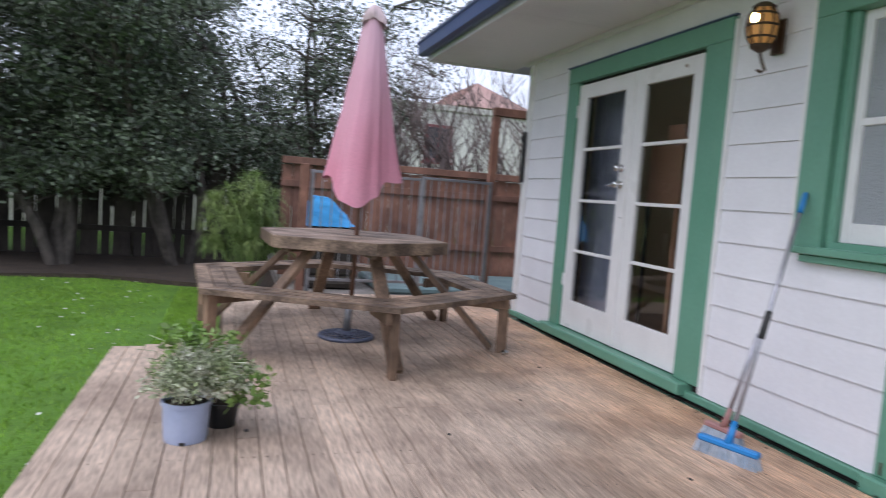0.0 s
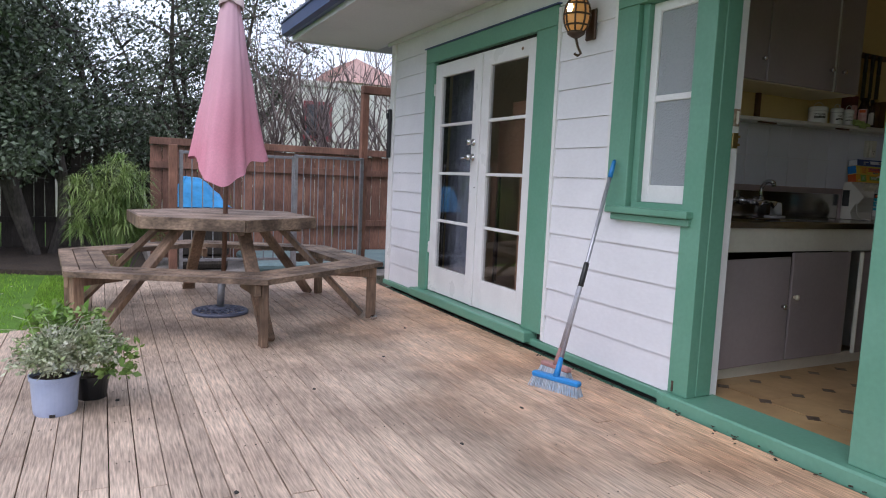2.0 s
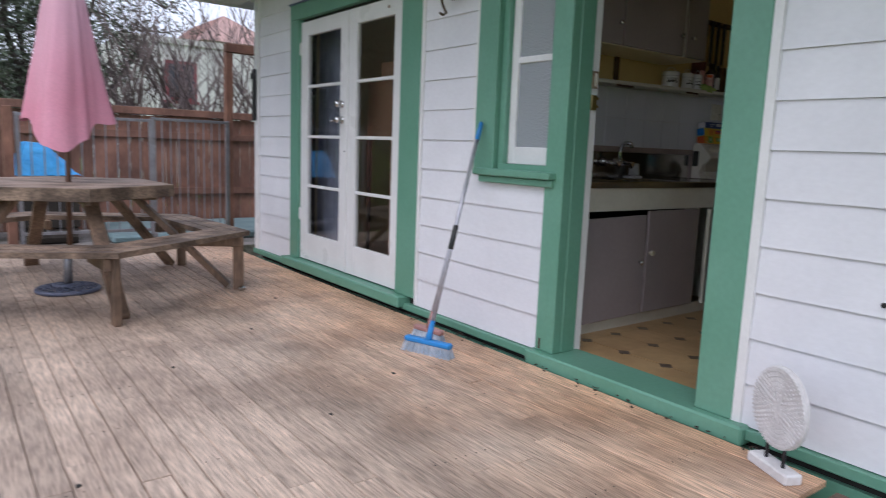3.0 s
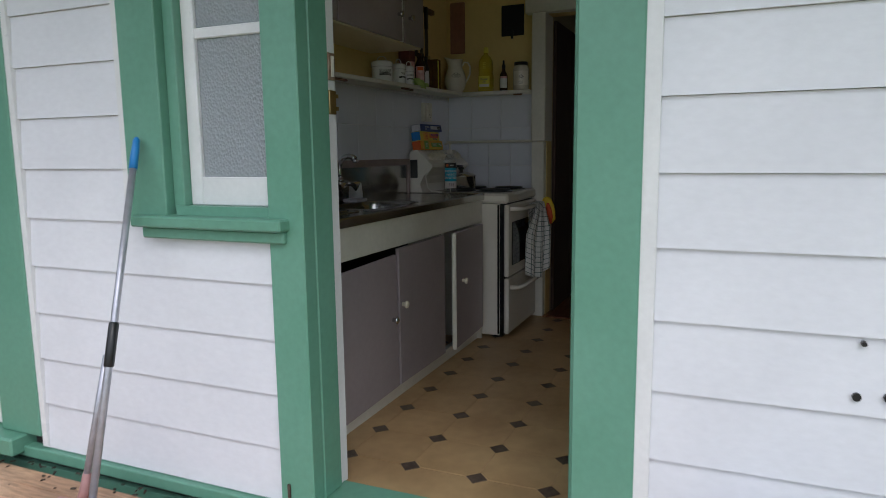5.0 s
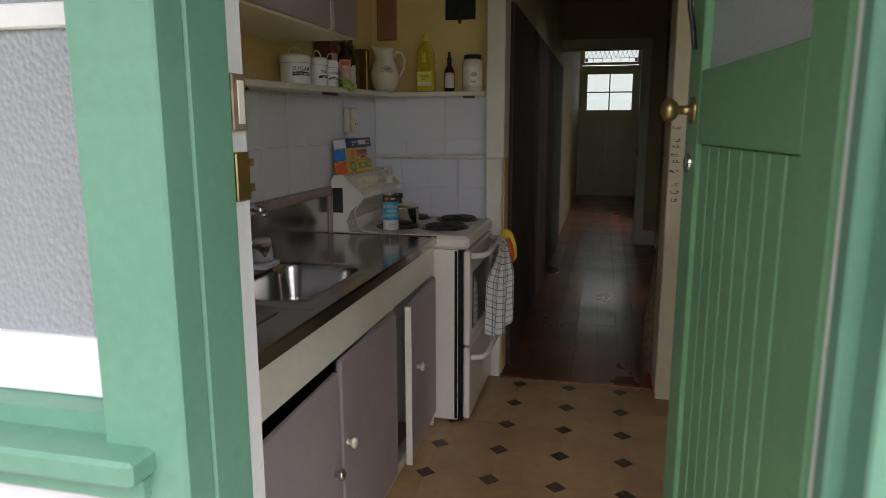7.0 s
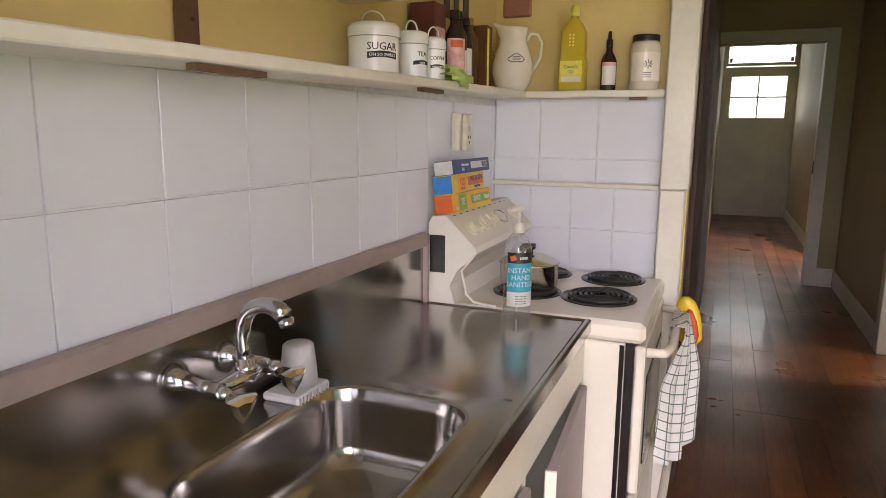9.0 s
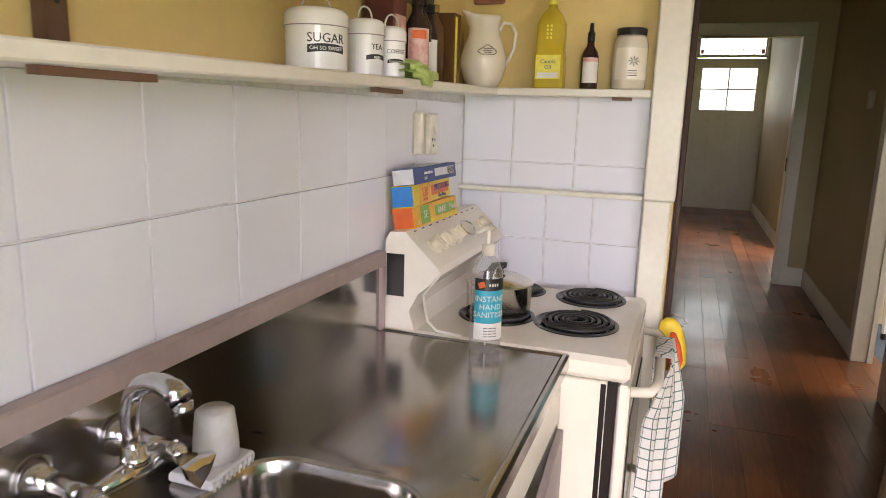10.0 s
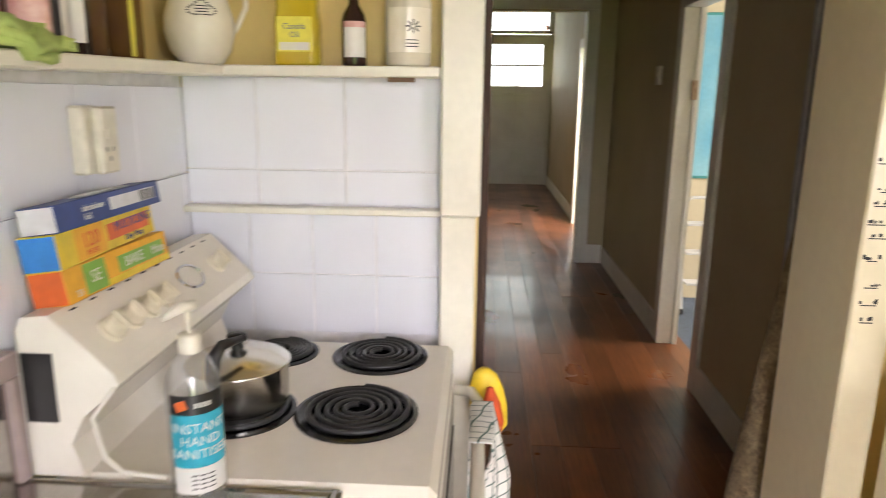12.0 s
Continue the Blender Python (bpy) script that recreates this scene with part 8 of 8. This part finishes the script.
def towel():
    t = thing("tea_towel", (5.6, 1.93, 0.6), "checked white and grey-green tea towel hanging from the oven handle", "tea towel")
    me = bpy.data.meshes.new("towel")
    verts, faces, uvs = [], [], []
    NU, NV = 26, 34
    for i in range(NU + 1):
        for j in range(NV + 1):
            u, v = i / NU, j / NV
            # over the bar: v 0.0 .. 0.3 behind, the rest in front
            L = v * 0.60
            if L < 0.16:
                z, y = 0.877 - (0.16 - L), 1.955
            else:
                z, y = 0.879 - (L - 0.16), 1.905
            if abs(L - 0.16) < 0.02:
                z = 0.879
                y = 1.955 - 0.05 * (L - 0.14) / 0.04
            drop = max(0, (L - 0.16)) / 0.44
            x = 5.43 + 0.19 * u + 0.02 * drop * math.sin(3 * u)
            front = max(0.0, (L - 0.18)) / 0.42
            y += 0.012 * math.sin(u * 17 + drop * 2) * (0.2 + front) + (0.10 * (0.5 - u) + 0.012) * min(1, front * 2.5)
            z += -0.06 * drop * math.sin(u * 3.0 + 0.4)
            verts.append((x, y, z))
            uvs.append((u * 1.3 + 0.2 * v, v * 1.8 - 0.15 * u))
    for i in range(NU):
        for j in range(NV):
            a = i * (NV + 1) + j
            faces.append((a, a + NV + 1, a + NV + 2, a + 1))
    me.from_pydata(verts, [], faces)
    lay = me.uv_layers.new(name="UVMap")
    for lp in me.loops:
        lay.data[lp.index].uv = uvs[lp.vertex_index]
    for p in me.polygons:
        p.use_smooth = True
    me.materials.append(TOWEL)
    ob = new("cloth", me)
    ob.parent, ob.matrix_parent_inverse = t, Matrix.Translation(-Vector(t.location))
    sol = ob.modifiers.new("thickness", "SOLIDIFY")
    sol.thickness = 0.002
    g = thing("rubber_glove", (5.74, 1.93, 0.8), "yellow and red rubber glove hanging from the oven handle end", "glove")
    bm = bmesh.new()
    rings = []
    for z, w_, d_ in ((0.90, 0.012, 0.010), (0.885, 0.030, 0.014), (0.85, 0.042, 0.018), (0.80, 0.048, 0.018), (0.75, 0.044, 0.014), (0.72, 0.02, 0.008)):
        rings.append([(5.765 + d_ * math.cos(a), 1.925 + w_ * math.sin(a) - (0.9 - z) * 0.12, z) for a in [2 * math.pi * k / 16 for k in range(16)]])
    loft(bm, rings, True, True)
    part("glove", bm, YCLOTH, g, smooth=True)
    bm = bmesh.new()
    rings = []
    for z, w_, d_ in ((0.86, 0.008, 0.008), (0.82, 0.022, 0.012), (0.77, 0.026, 0.012), (0.72, 0.01, 0.006)):
        rings.append([(5.737 + d_ * math.cos(a), 1.915 + w_ * math.sin(a) - (0.9 - z) * 0.12, z) for a in [2 * math.pi * k / 12 for k in range(12)]])
    loft(bm, rings, True, True)
    part("red_lining", bm, RCLOTH, g, "bright red lining", smooth=True)


def green_door():
    t = thing("green_door", (3.17, 1.16, KF), "open green tongue-and-groove kitchen door with a brass knob", "door")
    a, b = Vector((3.155, 1.150, 0)), Vector((3.945, 1.242, 0))
    ang = math.degrees(math.atan2(b.y - a.y, b.x - a.x))
    L = (b - a).length
    m = pose(a.x, a.y, 0, 0, 0, ang)
    th = 0.04
    zb, zt = KF + 0.012, 2.09

    def pb(nm, x0, x1, z0, z1, y0=-th, y1=0.0, mat_=GREEND, parent=t, bev=0.003):
        return part(nm, box(bmesh.new(), x0, x1, y0, y1, z0, z1, bev=bev, m=m), mat_, parent)
    pb("stile", 0, 0.11, zb, zt), pb("stile", L - 0.11, L, zb, zt)
    pb("bottom_rail", 0.11, L - 0.11, zb, 0.22, -th + 0.001, -0.001)
    pb("lock_rail", 0.11, L - 0.11, 1.41, 1.57, -th + 0.001, -0.001)
    pb("top_rail", 0.11, L - 0.11, 1.98, zt, -th + 0.001, -0.001)
    n = 8
    w = (L - 0.22) / n
    for k in range(n):
        pb("board", 0.11 + w * k + 0.0015, 0.11 + w * (k + 1) - 0.0015, 0.22, 1.41, -th + 0.012, -0.010, bev=0.0035)
    part("pane", box(bmesh.new(), 0.11, L - 0.11, -0.022, -0.018, 1.57, 1.98, m=m), TEXGLASS, t).visible_shadow = False
    k = m @ Vector((L - 0.055, 0, 1.485))
    d = (m.to_3x3() @ Vector((0, 1, 0)))
    bm = lathe(bmesh.new(), [(0.03, 0), (0.03, 0.004), (0.011, 0.007), (0.010, 0.032), (0.02, 0.038), (0.028, 0.050), (0.026, 0.062), (0.012, 0.07), (0, 0.071)], (0, 0, 0), 28)
    bmesh.ops.transform(bm, matrix=Matrix.Translation(k) @ d.to_track_quat("Z", "Y").to_matrix().to_4x4(), verts=bm.verts)
    part("knob", bm, BRASS, t, "worn brass knob", smooth=True)
    bm = lathe(bmesh.new(), [(0.022, 0), (0.022, 0.006), (0.016, 0.009), (0, 0.009)], (0, 0, 0), 24)
    bmesh.ops.transform(bm, matrix=Matrix.Translation(m @ Vector((L - 0.05, 0, 1.365))) @ d.to_track_quat("Z", "Y").to_matrix().to_4x4(), verts=bm.verts)
    part("lock", bm, CHROME, t, smooth=True)
    pts = [m @ Vector(p) for p in ((L - 0.10, 0.004, 1.95), (L - 0.06, 0.02, 1.80), (L - 0.03, 0.015, 1.72), (L - 0.05, 0.01, 1.67), (L - 0.06, 0.006, 1.62))]
    c = part("hanging_cord", tube(bmesh.new(), pts, 0.006, 8), BLACKP, t, "black cord hanging over the door", smooth=True)
    for z in (0.3, 1.75):
        part("hinge", tube(bmesh.new(), [(3.150, 1.158, z - 0.05), (3.150, 1.158, z + 0.05)], 0.007), RUST, t)
    # latch keeper on the frame
    u = thing("latch_keeper", (3.2, 1.98, 1.48), "tarnished metal latch keepers on the white door frame", "latch")
    part("keeper", bx(3.150, 3.190, 1.974, 1.9845, 1.445, 1.53, bev=0.002), RUST, u)
    part("keeper_slot", bx(3.164, 3.180, 1.972, 1.9741, 1.455, 1.52), CREAMW, u)
    part("brass_plate", bx(3.152, 3.192, 1.975, 1.9845, 1.336, 1.412, bev=0.002), BRASS, u)
    for z in (1.355, 1.395):
        part("bolt", bx(3.1925, 3.205, 1.975, 1.984, z - 0.006, z + 0.006), BRASS, u)


def right_side():
    t = thing("drawer_chest", (5.45, 0.75, KF), "cream chest of five mauve-grey drawers beside the hall doorway", "chest of drawers")
    part("side", bx(5.245, 5.645, 0.998, 1.018, KF, 0.93), CREAM, t)
    part("side", bx(5.245, 5.645, 0.45, 0.47, KF, 0.93), CREAM, t)
    part("top", bx(5.225, 5.650, 0.44, 1.022, 0.951, 0.955, bev=0.004), CREAMW, t)
    part("back", bx(5.63, 5.645, 0.4701, 0.9979, KF, 0.93), CREAM, t)
    part("front_edge", bx(5.228, 5.2449, 0.994, 1.02, KF, 0.93, bev=0.002), CREAMW, t)
    zs = [KF + 0.02, 0.28, 0.445, 0.612, 0.778, 0.925]
    for a, b in zip(zs, zs[1:]):
        part("drawer", bx(5.232, 5.26, 0.475, 0.992, a + 0.004, b - 0.004, bev=0.003), MAUVE, t)
    sanitiser("pump_bottle", 5.42, 0.90, 0.956, (2.7, 1.65), "second clear sanitiser pump bottle on the drawer chest")
    s = thing("small_wall_shelf", (5.75, 0.8, 1.52), "small cream wall shelf on a curved bracket beside the doorway", "shelf")
    part("board", bx(5.55, 5.85, 0.35, 1.03, 1.505, 1.528, bev=0.003), CREAMW, s)
    part("bracket", tube(bmesh.new(), [(5.57, 0.99, 1.50), (5.66, 0.99, 1.46), (5.78, 0.99, 1.37), (5.84, 0.99, 1.26)], [0.012, 0.014, 0.013, 0.012], 8), CREAMW, s)
    part("wall_strip", bx(5.833, 5.8495, 0.975, 1.005, 1.24, 1.504), CREAMW, s)
    bottle_z = 1.528
    c = thing("spray_can", (5.66, 0.80, bottle_z), "green spray can with a purple cap on the small shelf", "spray can")
    part("can", lathe(bmesh.new(), [(0, 0), (0.027, 0), (0.028, 0.17), (0.02, 0.185), (0, 0.185)], (5.66, 0.80, bottle_z), 20), FRESH, c, smooth=True)
    part("cap", lathe(bmesh.new(), [(0.026, 0.18), (0.026, 0.225), (0.015, 0.24), (0, 0.24)], (5.66, 0.80, bottle_z), 20), FOILB, c, "purple-blue cap", smooth=True)
    part("label", lathe(bmesh.new(), [(0.0284, 0.03), (0.0284, 0.09)], (5.66, 0.80, bottle_z), 20), PAPER, c)
    g = thing("green_tub", (5.60, 0.70, bottle_z), "green and black tub on the small shelf", "tub")
    part("tub", lathe(bmesh.new(), [(0, 0), (0.035, 0), (0.036, 0.16), (0, 0.16)], (5.61, 0.70, bottle_z), 20), BLACKP, g, smooth=True)
    part("lid", lathe(bmesh.new(), [(0.037, 0.155), (0.037, 0.18), (0, 0.181)], (5.61, 0.70, bottle_z), 20), FRESH, g, smooth=True)
    # rolled rug leaning in the hall
    bm = bmesh.new()
    tube(bm, [(6.09, 1.11, KF), (6.09, 1.10, 0.4), (6.10, 1.045, 1.0), (6.10, 1.0, 1.52)], [0.075, 0.068, 0.045, 0.02], 18)
    r = part("rolled_rug", bm, RUG, None, smooth=True)
    tagged(r, label="brown pile rug rolled up, leaning in the hall corner", category="rug")
    # grey sheet in place of the shadow behind the rug
    p = part("rug_shadow_sheet", bx(6.13, 6.16, 0.83, 1.06, KF, 1.9, bev=0.003), STEELG, None)
    tagged(p, label="thin grey sheet standing in for the shadow behind the rolled rug", category="board")
    sw = thing("light_switch", (8.75, 0.82, 1.70), "ivory light switch on the beige hall wall", "switch")
    part("plate", bx(8.70, 8.80, 0.8005, 0.825, 1.64, 1.76, bev=0.004), SWITCHP, sw)
    part("rocker", bx(8.74, 8.76, 0.8251, 0.830, 1.69, 1.71), SWITCHP, sw)
    # side room
    q = thing("sea_chart", (9.29, 0.30, 1.5), "blue sea chart in a teal frame on the side room wall", "picture")
    part("frame", bx(9.275, 9.299, -0.20, 0.52, 0.98, 2.15, bev=0.003), TEAL, q)
    part("chart", bx(9.271, 9.2749, -0.18, 0.50, 1.0, 2.13), BLUEPIC, q)
    lad = thing("step_ladder", (9.0, 0.35, KF), "small white metal step ladder standing in the side room", "step ladder")
    for y in (0.20, 0.50):
        part("rail", tube(bmesh.new(), [(8.86, y, KF), (9.03, y, 0.80), (9.035, y - 0.02 * (1 if y > 0.3 else -1), 0.84)], 0.013, 8), WTRIM, lad)
        part("back_leg", tube(bmesh.new(), [(9.22, y, KF), (9.06, y, 0.78)], 0.011, 8), WTRIM, lad)
        part("foot", tube(bmesh.new(), [(8.86, y, KF), (8.865, y, KF + 0.04)], 0.017, 8), BLACKP, lad)
    for z, x in ((0.27, 8.90), (0.48, 8.95), (0.68, 8.99)):
        part("tread", bx(x - 0.05, x + 0.06, 0.215, 0.485, z, z + 0.02, bev=0.004), WTRIM, lad)
    part("top_hoop", tube(bmesh.new(), [(9.035, 0.48, 0.84), (9.04, 0.44, 0.87), (9.04, 0.26, 0.87), (9.035, 0.22, 0.84)], 0.012, 8), WTRIM, lad)
    # mirror strip on the hall's left wall
    # lounge things seen through the french doors
    cur = thing("curtain", (3.3, 4.9, 0.1), "grey-blue curtain hanging behind the french doors", "curtain")
    for ya, yb, lab in ((4.62, 5.25, ""), (3.30, 3.50, "")):
        bm = bmesh.new()
        n = 60
        lo, hi = [], []
        for k in range(n + 1):
            f = k / n
            x = 3.27 + 0.03 * math.sin(f * 36) + 0.01 * math.sin(f * 91)
            lo.append(bm.verts.new((x, ya + (yb - ya) * f, KF + 0.02)))
            hi.append(bm.verts.new((x * 0.4 + 3.27 * 0.6, ya + (yb - ya) * f, 2.25)))
        for k in range(n):
            bm.faces.new((lo[k], lo[k + 1], hi[k + 1], hi[k]))
        part("drape", bm, CURT, cur, smooth=True)
    part("rod", tube(bmesh.new(), [(3.27, 3.2, 2.26), (3.27, 5.4, 2.26)], 0.012, 8), BRASS, cur)
    # made-up panel on legs, supplies the tan patch in the right leaf's glass
    sc = thing("tan_pane_patch", (3.24, 4.14, KF), "tan panel added behind the french doors for the tan patch in the glass", "screen")
    part("panel", bx(3.22, 3.245, 3.95, 4.33, 1.16, 1.60, bev=0.003), TANP, sc)
    part("upper_panel", bx(3.22, 3.245, 3.95, 4.14, 1.601, 1.74, bev=0.003), TANP, sc)
    part("leg", bx(3.222, 3.243, 3.95, 3.99, KF, 1.159, bev=0.003), TANP, sc)
    part("leg", bx(3.222, 3.243, 4.29, 4.33, KF, 1.159, bev=0.003), BLACKP, sc)
    cb = thing("display_cabinet", (4.9, 3.9, KF), "tall orange-brown timber cabinet in the lounge", "cabinet")
    part("body", bx(4.7, 5.2, 3.45, 4.15, KF + 0.9, 1.95, bev=0.006), BRICKR, cb)
    part("base", bx(4.65, 5.2, 3.4, 4.2, KF, KF + 0.88, bev=0.006), BLACKP, cb)


bench()
sink_tap()
stove()
saucepan()
sanitiser("hand_sanitiser", 5.085, 2.357, 0.9555, (3.8, 1.93), "clear pump bottle of hand sanitiser on the steel bench")
wrap_boxes()
shelf_run()
shelf_things()
uppers()
towel()
green_door()
right_side()


build_deck()
build_lino()
build_grass()
